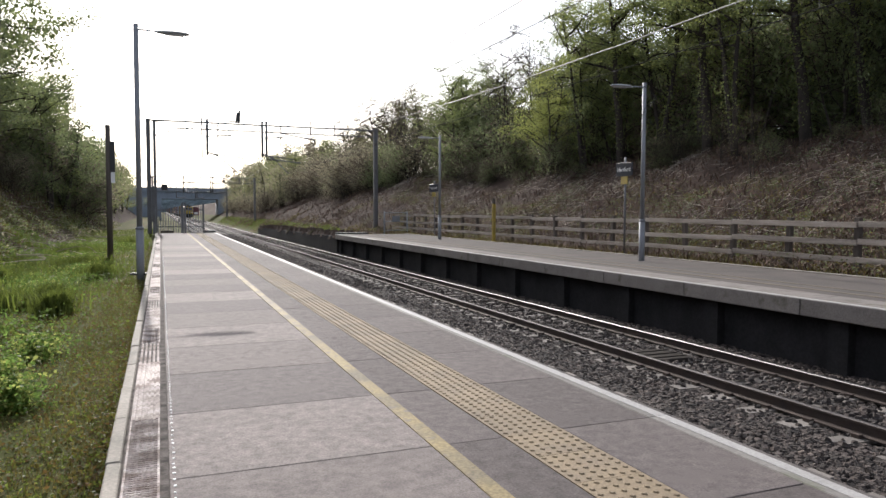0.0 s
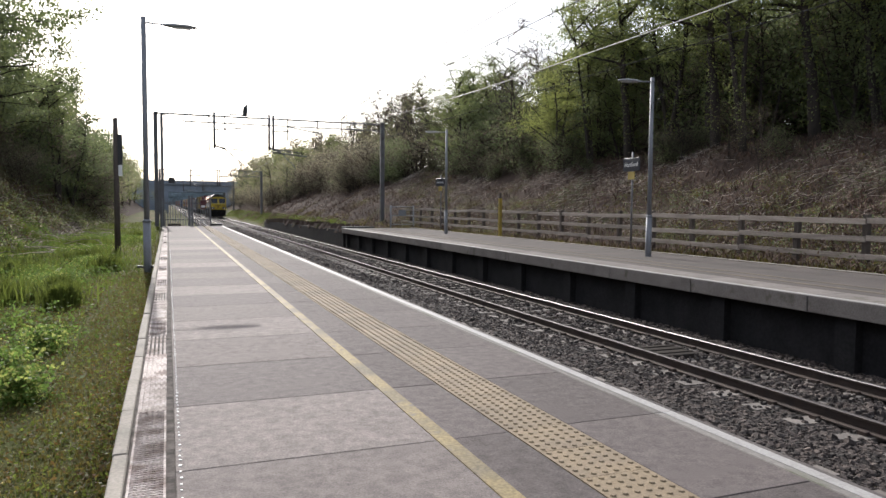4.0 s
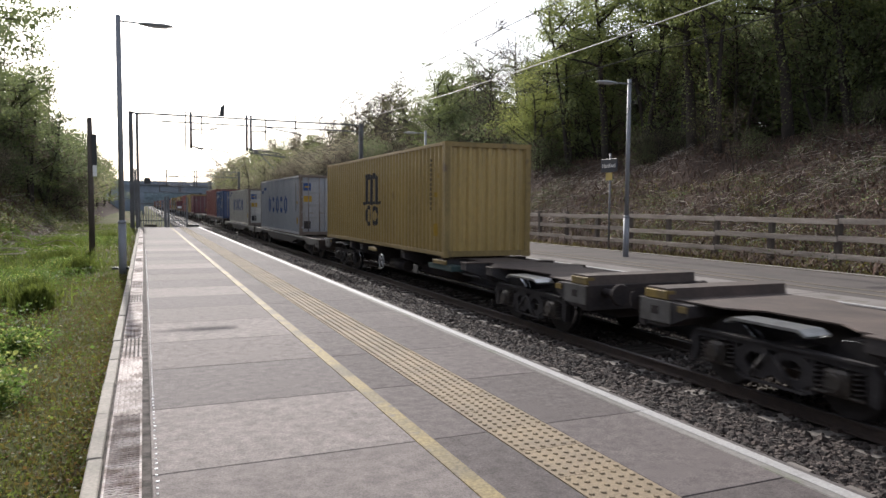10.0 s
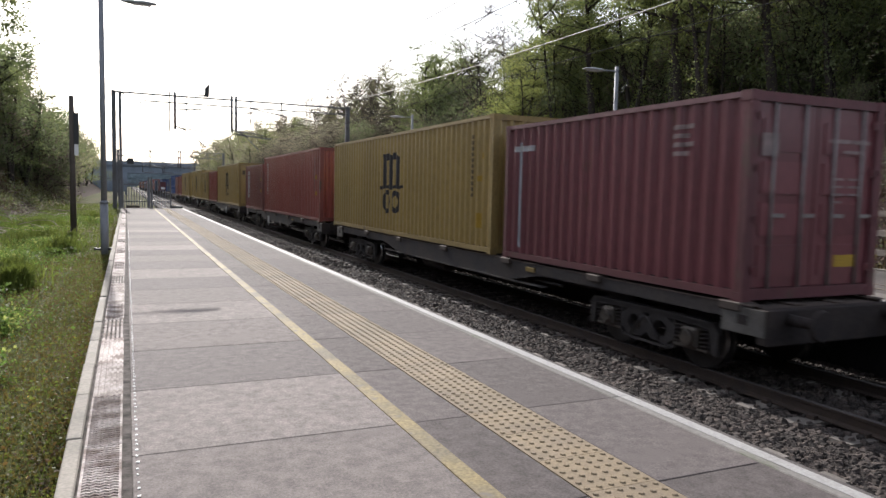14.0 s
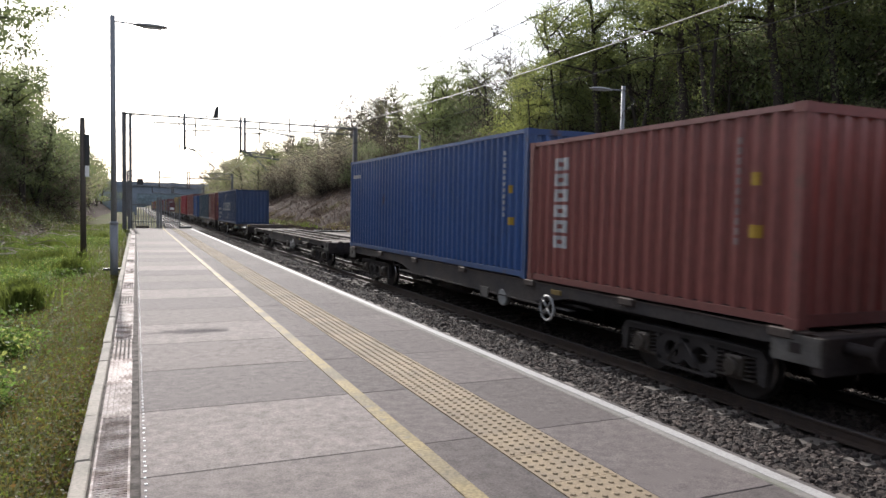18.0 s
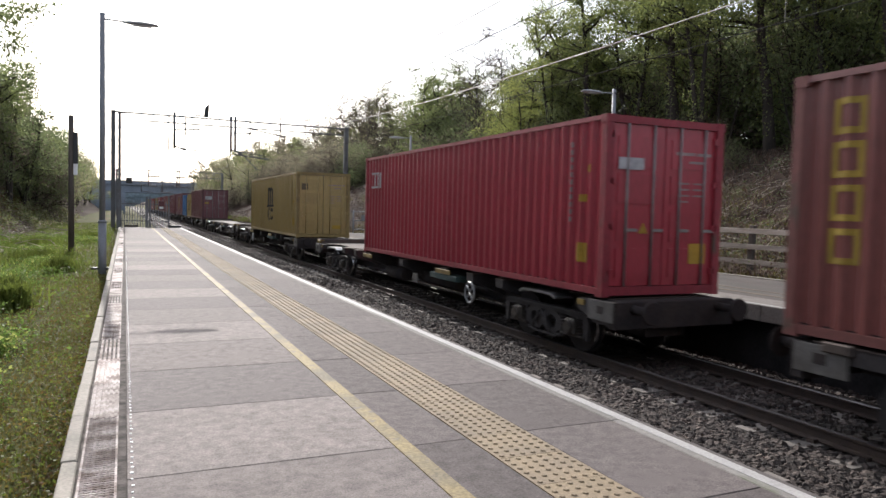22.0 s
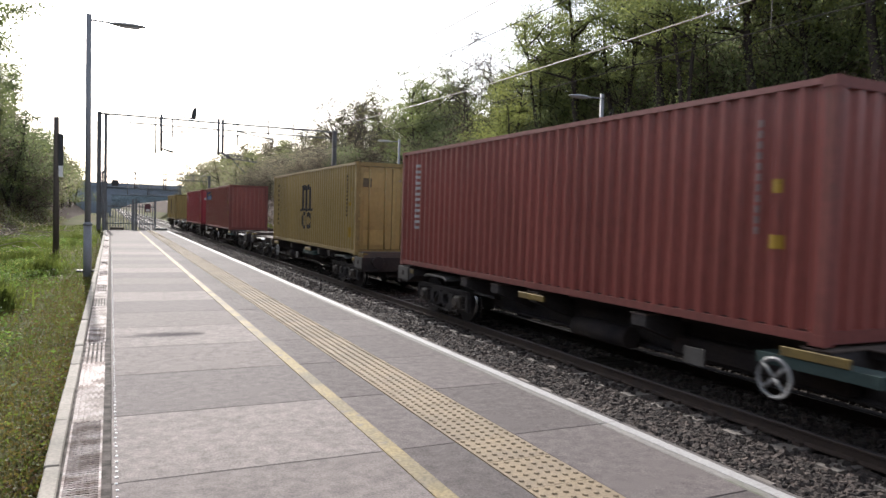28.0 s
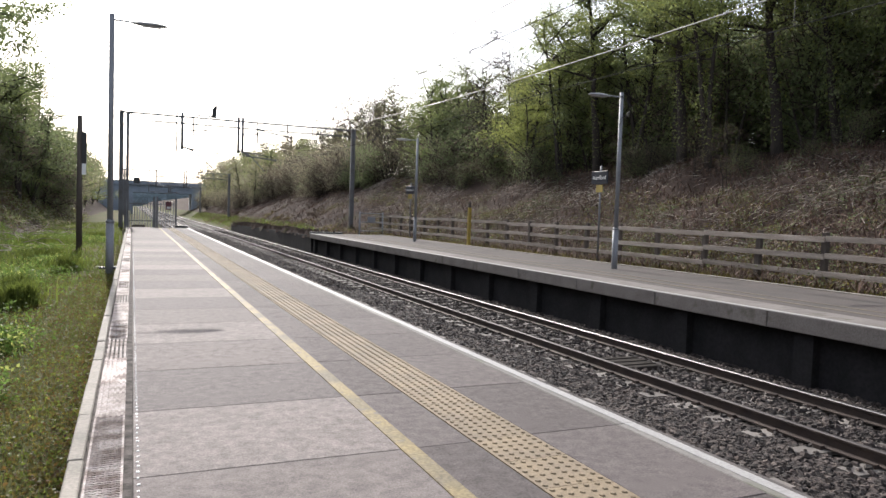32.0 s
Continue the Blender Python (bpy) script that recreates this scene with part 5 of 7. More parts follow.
def far_woods():
    """A low belt of woods on the horizon, haze put into its colour, behind everything."""
    r = random.Random(12)
    verts, faces = [], []
    for i in range(9000):
        x, y = r.uniform(-420, 460), r.uniform(960, 1010)
        top = 22 + 4 * math.sin(x * 0.021) + 2 * math.sin(x * 0.09)
        z = ground_z(x, 900) if abs(x) > 60 else 0
        z = top * r.random() ** 0.7
        s = r.uniform(1.2, 3.0)
        o = len(verts)
        verts += [(x - s, y, z), (x + r.uniform(-1, 1), y + r.uniform(-1, 1), z - s * 0.8), (x + s, y, z + r.uniform(-1, 1)), (x, y, z + s)]
        faces.append((o, o + 1, o + 2, o + 3))
    for i in range(88):
        x = -430 + 10.2 * i
        o = len(verts)
        verts += [(x, 1012, -2), (x + 10.2, 1012, -2), (x + 10.2, 1012, 17 + 2 * math.sin(x + 10.2)), (x, 1012, 17 + 2 * math.sin(x))]
        faces.append((o, o + 1, o + 2, o + 3))
    tagged(new("far_woods", pydata("far_woods", verts, faces, FAR_WOOD)), "belt of woods on the horizon with haze in its colour", "woods", kind="stuff")


far_woods()


# ---- the train ----
MAROON = (0.185, 0.058, 0.068)
REDBROWN = (0.255, 0.082, 0.072)
RED = (0.38, 0.036, 0.056)
SAND = (0.405, 0.285, 0.098)
GREY = (0.31, 0.33, 0.365)
NAVY = (0.036, 0.074, 0.185)
BLUE = (0.034, 0.098, 0.285)
SKY_BLUE = (0.035, 0.17, 0.42)
SLATE = (0.050, 0.095, 0.15)
DULL_RED = (0.30, 0.078, 0.064)

PAINTS = {}


def paint(name, rgb):
    if name not in PAINTS:
        PAINTS[name] = mat("container_" + name, rgb, 0.34, spec=0.6, second=tuple(c * 0.72 for c in rgb), amount=0.5, scale=0.7, fine=14, fine_amount=0.15,
                           stain=(0.10, 0.05, 0.03), stain_scale=1.6, stain_cut=0.70, stretch=(1, 1, 0.45), per_object=0.06)
    return PAINTS[name]


def rusty(name, rgb):
    """The same paint, chipped to rust along the frame."""
    key = name + "_frame"
    if name in ("light_grey", "grey"):
        rgb = (0.255, 0.205, 0.175)
    if key not in PAINTS:
        PAINTS[key] = mat("container_" + key, tuple(c * 0.75 for c in rgb), 0.6, second=tuple(c * 0.5 for c in rgb), scale=0.9, fine=18, fine_amount=0.2,
                          stain=(0.075, 0.047, 0.035), stain_scale=3.2, stain_cut=0.61, stretch=(1, 0.6, 0.6), per_object=0.06)
    return PAINTS[key]


MARK_WHITE = mat("mark_white", (0.55, 0.56, 0.57), 0.6, scale=2, fine=10)
MARK_FAINT = mat("mark_worn_white", (0.33, 0.25, 0.245), 0.7, scale=2, fine=10)
MARK_WORN = mat("mark_worn_black", (0.135, 0.100, 0.055), 0.7, scale=2, fine=10)
MARK_GREY = mat("mark_pale_grey", (0.38, 0.41, 0.45), 0.7, scale=2, fine=10)
MARK_DARK = mat("mark_black", (0.025, 0.022, 0.028), 0.6, scale=2)
MARK_BLUE = mat("mark_blue", (0.025, 0.080, 0.26), 0.6, scale=2)
MARK_YELLOW = mat("mark_yellow", (0.50, 0.31, 0.025), 0.6, scale=2)
MARK_GOLD = mat("mark_gold", (0.50, 0.34, 0.05), 0.6, scale=2)
MARK_SKY = mat("mark_sky", (0.30, 0.42, 0.60), 0.6, scale=2)
MARK_PATCH = mat("faded_blue_patch", (0.085, 0.17, 0.40), 0.5, second=(0.05, 0.12, 0.35), scale=1.5, span=(0.38, 0.62))
MARK_DEEP = mat("mark_deep_blue", (0.022, 0.055, 0.18), 0.6, scale=2)
LOCK_BAR = mat("locking_bar_steel", (0.30, 0.27, 0.26), 0.5, metal=0.2, scale=4)
W_STEEL = mat("wagon_steel", (0.026, 0.024, 0.027), 0.85, spec=0.15, second=(0.054, 0.043, 0.038), scale=2, fine=25, bump=0.2)
W_DECK = mat("wagon_deck_rust", (0.108, 0.078, 0.064), 0.85, second=(0.052, 0.040, 0.034), scale=1.5, fine=20, bump=0.2)
W_GREY = mat("wagon_grey_panel", (0.27, 0.29, 0.30), 0.6, second=(0.16, 0.165, 0.17), scale=2)
W_ENDGREY = mat("wagon_end_grey", (0.13, 0.125, 0.12), 0.75, second=(0.075, 0.068, 0.062), scale=3, spec=0.3)
W_PLATE = mat("bright_plate", (0.55, 0.55, 0.55), 0.35, metal=0.8, scale=4)
W_TEAL = mat("wagon_teal", (0.045, 0.085, 0.080), 0.7, scale=3)
W_YELLOW = mat("wagon_yellow", (0.25, 0.165, 0.03), 0.75, second=(0.11, 0.08, 0.03), scale=3)
TYRE = mat("wheel_steel", (0.045, 0.040, 0.040), 0.5, metal=0.4, second=(0.025, 0.022, 0.022), scale=5)
WHEEL_WHITE = mat("brake_wheel_white", (0.34, 0.34, 0.34), 0.5, scale=5)


def corrugated(length, height, axis, at, flip, z0=0.13, z1=None, inset=0.12, pitch=0.278, depth=0.062):
    """A trapezoid-corrugated wall along 'y' at x = at, or along 'x' at y = at."""
    z1 = height - 0.065 if z1 is None else z1
    lo, hi = inset, length - inset
    n = max(1, round((hi - lo) / pitch))
    p = (hi - lo) / n
    prof = []
    for i in range(n):
        s = lo + i * p
        prof += [(s, 0), (s + p * 0.26, 0), (s + p * 0.46, 1), (s + p * 0.80, 1)]
    prof.append((hi, 0))
    bm = bmesh.new()
    rows = []
    for z in (z0, z1):
        row = []
        for s, d in prof:
            o = at - flip * depth * d
            row.append(bm.verts.new((o, s, z) if axis == 'y' else (s - length / 2, o, z)))
        rows.append(row)
    for i in range(len(prof) - 1):
        bm.faces.new((rows[0][i], rows[0][i + 1], rows[1][i + 1], rows[1][i]))
    return bm


HALF = 1.219


def end_frame_bm(y, d, H):
    """Corner posts, castings, header and sill of one end; d points along the box."""
    bm = bmesh.new()

    def span(a, b):
        return sorted((y + d * a, y + d * b))
    for x in (-HALF, HALF - 0.15):
        add_box(bm, x, x + 0.15, *span(0, 0.12), 0.0, H)
        for z in (0.0, H - 0.118):
            add_box(bm, x - 0.006 if x < 0 else x, x + 0.15 if x < 0 else x + 0.156, *span(-0.006, 0.17), z - 0.002, z + 0.12)
    add_box(bm, -HALF + 0.15, HALF - 0.15, *span(0.004, 0.064), 0.02, 0.16)
    add_box(bm, -HALF + 0.15, HALF - 0.15, *span(0.004, 0.064), H - 0.12, H - 0.004)
    return bm


def rail_bm(L, z0, z1, t):
    bm = bmesh.new()
    for x in (-HALF, HALF - t):
        add_box(bm, x + 0.004, x + t - 0.004, 0.12, L - 0.12, z0, z1)
    return bm


def dusty(name, rgb):
    """The same paint on an upper rail, dusty, with its edge highlight put into the colour."""
    key = name + "_rail"
    if key not in PAINTS:
        PAINTS[key] = mat("container_" + key, tuple(c * 0.72 + 0.055 for c in rgb), 0.5, second=tuple(c * 0.7 + 0.03 for c in rgb), scale=1.3, fine=16, fine_amount=0.2, stretch=(1, 0.5, 1), per_object=0.06)
    return PAINTS[key]


def rect_ring(bm, y0, y1, z0, z1, t):
    """An upright rectangle drawn in outline."""
    X0, X1 = -HALF - 0.010, -HALF - 0.001
    add_box(bm, X0, X1, y0, y0 + t, z0, z1)
    add_box(bm, X0, X1, y1 - t, y1, z0, z1)
    add_box(bm, X0, X1, y0 + t, y1 - t, z0, z0 + t * 0.8)
    add_box(bm, X0, X1, y0 + t, y1 - t, z1 - t * 0.8, z1)


def marks(specs, H, mt, parent, L, name="lettering"):
    """Flat plain blocks a few millimetres proud of the side: (y0, y1, z0, z1)."""
    bm = bmesh.new()
    for y0, y1, z0, z1 in specs:
        add_box(bm, -HALF - 0.010, -HALF - 0.001, y0, y1, z0, z1)
    ob = part(name, bm, mt, parent, "plain painted marking")
    return tagged(ob, kind="stuff") if name == "number_strip" else ob


def ring_mark(bm, cy, cz, ry, rz, t, n=18, a0=0.0, a1=2 * math.pi):
    outer, inner = [], []
    for i in range(n + 1):
        a = a0 + (a1 - a0) * i / n
        outer.append(bm.verts.new((-HALF - 0.008, cy + ry * math.cos(a), cz + rz * math.sin(a))))
        inner.append(bm.verts.new((-HALF - 0.008, cy + (ry - t) * math.cos(a), cz + (rz - t) * math.sin(a))))
    for i in range(n):
        bm.faces.new((outer[i], outer[i + 1], inner[i + 1], inner[i]))


def container(name, s, L, H, key, rgb, style="", doors=False, deck=1.0):
    label_col = {"maroon": "maroon", "redbrown": "red-brown", "red": "bright red", "sand": "sand-yellow", "grey": "pale grey", "light_grey": "weathered light grey", "navy": "dark blue", "blue": "blue", "sky_blue": "bright blue", "slate": "slate-blue", "dull_red": "dull red"}[key]
    size = "long" if L > 8 else "short"
    c = thing("shipping_container", pose(TRACK_2, s, RAIL_Z + deck), f"{size} {label_col} corrugated steel shipping container on a flat wagon", "shipping container", "containers on the train")
    mt = paint(key, rgb)
    part("end_frame", end_frame_bm(0.0, 1, H), rusty(key, rgb), c, "corner posts and castings")
    part("end_frame", end_frame_bm(L, -1, H), rusty(key, rgb), c, "corner posts and castings")
    part("bottom_rail", rail_bm(L, 0.03, 0.135, 0.06), mt if key in ("light_grey", "grey") else rusty(key, rgb), c)
    part("top_rail", rail_bm(L, H - 0.078, H - 0.006, 0.06), dusty(key, rgb), c, "dusty top rail, its bright edge painted paler")
    part("side_wall", corrugated(L, H, 'y', -HALF + 0.012, -1), mt, c)
    part("side_wall", corrugated(L, H, 'y', HALF - 0.012, 1), mt, c)
    part("roof", box(-HALF + 0.05, HALF - 0.05, 0.05, L - 0.05, H - 0.06, H - 0.012), mt, c)
    part("floor", box(-HALF + 0.06, HALF - 0.06, 0.06, L - 0.06, 0.06, 0.15), W_STEEL, c)
    part("end_wall", corrugated(2 * HALF, H, 'x', L - 0.02, 1, inset=0.14), mt, c)
    if doors:
        bar = mt if key in ("sand", "light_grey") else LOCK_BAR
        for sx in (-1, 1):
            x0, x1 = sorted((sx * 0.012, sx * (HALF - 0.15)))
            bm, panels = bmesh.new(), []
            add_box(bm, x0, x1, 0.05, 0.09, 0.17, H - 0.13)
            for k in range(4):
                za = 0.30 + k * (H - 0.5) / 4
                panels.append(box(x0 + 0.12, x1 - 0.12, 0.035, 0.05, za, za + (H - 0.5) / 4 - 0.12))
            d = part("door", bm, mt, c)
            for pb in panels:
                part("panel", pb, mt, d)
            for k in range(4):
                za = 0.34 + k * (H - 0.7) / 3
                hx = x1 if sx > 0 else x0
                part("hinge", box(hx - 0.05, hx + 0.05, 0.0, 0.03, za, za + 0.10), mt, d)
            for k in (0.28, 0.78):
                x = x0 + (x1 - x0) * k
                part("locking_bar", tube((x, 0.022, 0.15), (x, 0.022, H - 0.12), 0.022, n=6), bar, d, "painted locking bar" if bar is mt else "steel locking bar")
                part("handle", box(x - 0.02, x + 0.22, 0.005, 0.02, 1.05, 1.10), bar, d)
        ink = MARK_GREY if key in ("grey", "light_grey", "navy", "blue", "sky_blue") else MARK_FAINT
        for k, (a, b, z, h) in enumerate(((0.22, 0.62, 0.52, 0.05), (0.66, 0.98, 0.52, 0.05), (0.50, 0.85, 0.66, 0.04), (0.28, 0.52, 1.02, 0.03), (0.60, 0.80, 1.02, 0.03), (0.28, 0.52, 1.12, 0.03), (0.60, 0.80, 1.12, 0.03), (0.28, 0.52, 1.22, 0.03), (0.60, 0.84, 1.22, 0.03), (0.28, 0.50, 1.32, 0.03))):
            part("lettering_bar", box(a, b, 0.026, 0.033, H - z - h, H - z), ink, c, "small unreadable lettering bar")
        if key in ("sand", "maroon") and style != "column3":
            part("placard", box(0.42, 0.84, 0.026, 0.033, 0.40, 0.56), MARK_YELLOW, c, "yellow placard low on the door")
            part("door_emblem", box(-0.98, -0.70, 0.026, 0.033, H - 0.78, H - 0.50), MARK_WORN if key == "sand" else MARK_FAINT, c, "small square emblem on the door")
        elif style == "corner":
            part("placard", box(0.56, 0.92, 0.026, 0.033, 0.52, 0.86), MARK_YELLOW, c, "yellow placard low on the door")
            part("warning_mark", prism([(-0.52, 1.02), (-0.32, 1.02), (-0.42, 1.20)], 'y', 0.026, 0.033), MARK_YELLOW, c, "small yellow triangle")
        elif style not in ("five", "bird", "patch"):
            part("placard", box(-0.98, -0.60, 0.026, 0.033, 1.50, 1.66), MARK_YELLOW, c, "yellow placard")
    else:
        part("end_wall", corrugated(2 * HALF, H, 'x', 0.02, -1, inset=0.14), mt, c)
    decorate(c, style, L, H, key)
    press_on(c, L)
    return c


def wall_steps(L, inset=0.12, pitch=0.278):
    """Where the side wall bends along its length: (y, 0 for outer or 1 for inner)."""
    n = max(1, round((L - 2 * inset) / pitch))
    p = (L - 2 * inset) / n
    steps = []
    for i in range(n):
        s = inset + i * p
        steps += [(s, 0), (s + p * 0.26, 0), (s + p * 0.46, 1), (s + p * 0.80, 1)]
    return steps + [(L - inset, 0)]


def press_on(c, L, depth=0.062):
    """Lays the flat painted marks of a container's side onto its corrugated wall."""
    steps = wall_steps(L)
    ys = np.array([y for y, _ in steps])
    ds = np.array([d for _, d in steps]) * depth
    for ob in c.children:
        me = ob.data
        if me is None or max(v.co.x for v in me.vertices) > -HALF + 0.0005:
            continue
        bm = bmesh.new()
        bm.from_mesh(me)
        lo, hi = min(v.co.y for v in bm.verts), max(v.co.y for v in bm.verts)
        for y in ys:
            if lo + 1e-4 < y < hi - 1e-4:
                bmesh.ops.bisect_plane(bm, geom=bm.verts[:] + bm.edges[:] + bm.faces[:], plane_co=(0, y, 0), plane_no=(0, 1, 0))
        for v in bm.verts:
            v.co.x += 0.012 + float(np.interp(v.co.y, ys, ds)) - 0.001
        bm.to_mesh(me)
        bm.free()
        me.update()


def decorate(c, style, L, H, key):
    long = L > 8
    dark = MARK_GOLD if key == "maroon" and style == "three" else MARK_DARK
    X0, X1 = -HALF - 0.010, -HALF - 0.001
    if style == "three_end":
        # two upright columns of worn lettering at the far end
        for col, y0 in enumerate((11.15, 10.75)):
            for k in range(9):
                z = H - 0.42 - k * 0.21 - 0.09 * col
                marks([(y0, y0 + 0.11, z - 0.11, z)], H, MARK_WORN, c, L, "lettering_bar")
    if style in ("three", "three_end"):
        # square emblem: three uprights under a bar, two rounded blocks below
        k = 1.0 if long else 0.70
        y0, z0 = (6.18, 1.36) if long else (3.05, 1.18)
        bm = bmesh.new()
        for q in (-1, 0, 1):
            add_box(bm, X0, X1, y0 + (q * 0.50 - 0.14) * k, y0 + (q * 0.50 + 0.14) * k, z0, z0 + (0.97 if q == 1 else 0.70) * k)
        for q in (-0.25, 0.25):
            ring_mark(bm, y0 + q * k, z0 + 0.66 * k, 0.39 * k, 0.33 * k, 0.20 * k, 10, 0.0, math.pi)
        add_box(bm, X0 - 0.001, X1, y0 + 0.40 * k, y0 + 0.74 * k, z0 + 0.88 * k, z0 + 0.97 * k)
        add_prism(bm, [(y0 - 0.95 * k, z0 + 0.03 * k), (y0 - 0.7 * k, z0 - 0.05 * k), (y0 - 0.3 * k, z0 - 0.01 * k), (y0, z0 - 0.06 * k), (y0 + 0.4 * k, z0 - 0.01 * k), (y0 + 0.9 * k, z0 - 0.06 * k),
                       (y0 + 0.92 * k, z0 + 0.04 * k), (y0 + 0.4 * k, z0 + 0.08 * k), (y0, z0 + 0.03 * k), (y0 - 0.3 * k, z0 + 0.08 * k), (y0 - 0.7 * k, z0 + 0.04 * k), (y0 - 0.93 * k, z0 + 0.10 * k)], 'x', X0 - 0.001, X1)
        ring_mark(bm, y0 + 0.36 * k, z0 - 0.40 * k, 0.31 * k, 0.34 * k, 0.13 * k)
        ring_mark(bm, y0 - 0.36 * k, z0 - 0.40 * k, 0.31 * k, 0.34 * k, 0.13 * k)
        part("emblem", bm, dark, c, "plain emblem of uprights and rings")
    elif style == "five":
        for k in range(5):
            bm = bmesh.new()
            ring_mark(bm, 8.75 - k * 1.262, 1.47, 0.39, 0.46, 0.20, 24)
            part("painted_mark", bm, MARK_BLUE, c, "dark blue rounded mark")
        marks([(10.0 + k * 0.33, 10.25 + k * 0.33, 2.33, 2.48) for k in range(3)] + [(11.1, 11.7, 2.15, 2.30)], H, MARK_BLUE, c, L)
        part("end_emblem", box(-1.02, -0.66, 0.022, 0.034, H - 0.75, H - 0.38), MARK_BLUE, c, "blue and yellow square emblem")
        part("end_emblem_stripe", box(-0.95, -0.73, 0.018, 0.0215, H - 0.60, H - 0.53), MARK_YELLOW, c, "yellow stripe")
        part("dark_panel", box(-1.0, -0.68, 0.022, 0.034, 0.32, 0.68), MARK_DARK, c, "small dark panel")
        part("yellow_panel", box(-1.02, -0.62, 0.022, 0.034, H - 1.28, H - 1.0), MARK_YELLOW, c, "yellow placard")
    elif style == "column":
        y0, z0 = (11.05, 0.95) if long else (4.78, 0.66)
        for k in range(6):
            bm = bmesh.new()
            rect_ring(bm, y0 + 0.02, y0 + 0.40, z0 + k * 0.275, z0 + k * 0.275 + 0.215, 0.085)
            part("painted_mark", bm, MARK_WHITE, c, "plain white outline block")
    elif style == "column3":
        for k in range(3):
            bm = bmesh.new()
            rect_ring(bm, 11.38, 11.72, 1.32 + k * 0.43, 1.62 + k * 0.43, 0.095)
            part("painted_mark", bm, MARK_WHITE, c, "plain white outline block")
        part("end_mark", box(-0.92, -0.32, 0.018, 0.034, H - 0.98, H - 0.66), MARK_WHITE, c, "white block marking on the door")
    elif style == "column4":
        for k in range(4):
            bm = bmesh.new()
            ring_mark(bm, 11.55, 1.03 + k * 0.46, 0.26, 0.27, 0.10, 4, math.pi / 4, 2 * math.pi + math.pi / 4)
            part("painted_mark", bm, MARK_GOLD, c, "square gold mark")
    elif style == "corner":
        for k, w in enumerate((0.36, 0.36, 0.16)):
            y1 = 11.72 - k * 0.39
            bm = bmesh.new()
            rect_ring(bm, y1 - w, y1, 1.95, 2.42, 0.075 if w > 0.2 else 0.06)
            part("painted_mark", bm, MARK_WHITE, c, "plain white outline block")
        part("end_mark", box(-0.95, -0.45, 0.018, 0.034, H - 0.85, H - 0.66), MARK_WHITE, c, "white block marking on the door")
    elif style == "flag":
        if key == "dull_red":
            marks([(8.9, 11.58, 2.02, 2.60)], H, MARK_DEEP, c, L, "emblem")
            for k in range(4):
                part("emblem_stripe", prism([(8.95, 2.36 + k * 0.055), (8.95, 2.385 + k * 0.055), (10.95, 2.34 + k * 0.012), (10.95, 2.325 + k * 0.012)], 'x', X0 - 0.003, X0), MARK_GOLD, c, "yellow tapering stripe")
            for k in range(6):
                part("lettering_bar", box(X0 - 0.003, X0, 9.1 + k * 0.33, 9.36 + k * 0.33, 2.03, 2.27), MARK_SKY, c, "pale plain block")
            for k in range(3):
                part("lettering_bar", box(X0, X1, 11.62, 11.76, 1.28 + k * 0.075, 1.315 + k * 0.075), MARK_FAINT, c, "small unreadable lettering bar")
        else:
            marks([(11.22, 11.66, 2.18, 2.64)], H, MARK_BLUE, c, L, "emblem")
            bm = bmesh.new()
            add_prism(bm, [(11.3, 2.34), (11.58, 2.42), (11.58, 2.52), (11.3, 2.44)], 'x', X0 - 0.003, X0)
            part("emblem_stripe", bm, MARK_YELLOW, c, "yellow stripe")
    elif style == "arcs":
        for y1, w in ((8.38, 0.68), (7.58, 0.86), (6.68, 0.70), (5.92, 0.68), (5.14, 0.68), (4.52, 0.84)):
            bm = bmesh.new()
            rect_ring(bm, y1 - w, y1, 0.98, 1.63, 0.19)
            part("painted_mark", bm, MARK_WHITE, c, "plain white outline block")
        bm = bmesh.new()
        ring_mark(bm, 6.0, 1.30, 1.65, 1.02, 0.13, 12, 0.16 * math.pi, 0.48 * math.pi)
        part("emblem_arc", bm, MARK_WHITE, c, "white curved stroke")
        bm = bmesh.new()
        ring_mark(bm, 6.0, 1.32, 1.65, 1.02, 0.13, 12, 1.16 * math.pi, 1.50 * math.pi)
        part("emblem_arc", bm, MARK_WHITE, c, "white curved stroke")
        for z, w in ((1.02, 1.75), (0.66, 2.2), (0.30, 1.2)):
            marks([(11.85 - w + q * w / 4, 11.85 - w + (q + 0.85) * w / 4, z, z + 0.17) for q in range(4)], H, MARK_WHITE, c, L)
    elif style == "bird":
        bm = bmesh.new()
        add_prism(bm, [(5.98, 1.98), (5.6, 1.84), (5.2, 1.88), (5.1, 2.1), (5.35, 2.4), (5.5, 2.12)], 'x', X0, X1)
        part("emblem", bm, MARK_WHITE, c, "white abstract emblem")
        marks([(4.82 - k * 0.235, 5.02 - k * 0.235, 1.98, 2.16) for k in range(6)], H, MARK_WHITE, c, L)
        part("end_emblem", prism([(-0.86, H - 0.52), (-0.62, H - 0.60), (-0.50, H - 0.46), (-0.40, H - 0.58), (-0.20, H - 0.56), (-0.42, H - 0.68), (-0.66, H - 0.72)], 'y', 0.018, 0.034), MARK_WHITE, c, "white abstract emblem on the door")
    elif style == "patch":
        marks([(1.36, 4.66, 0.98, 1.66)], H, MARK_PATCH, c, L, "faded_patch")
        marks([(0.9, 1.25, 1.6 + k * 0.22, 1.7 + k * 0.22) for k in range(4)], H, MARK_PATCH, c, L)
        part("end_bars", box(0.3, 0.8, 0.018, 0.034, 1.2, 1.75), MARK_WHITE, c, "faded white block on the door")
    elif style == "small":
        marks([(L - 1.0, L - 0.35, H * 0.80, H * 0.84)], H, MARK_WHITE, c, L)
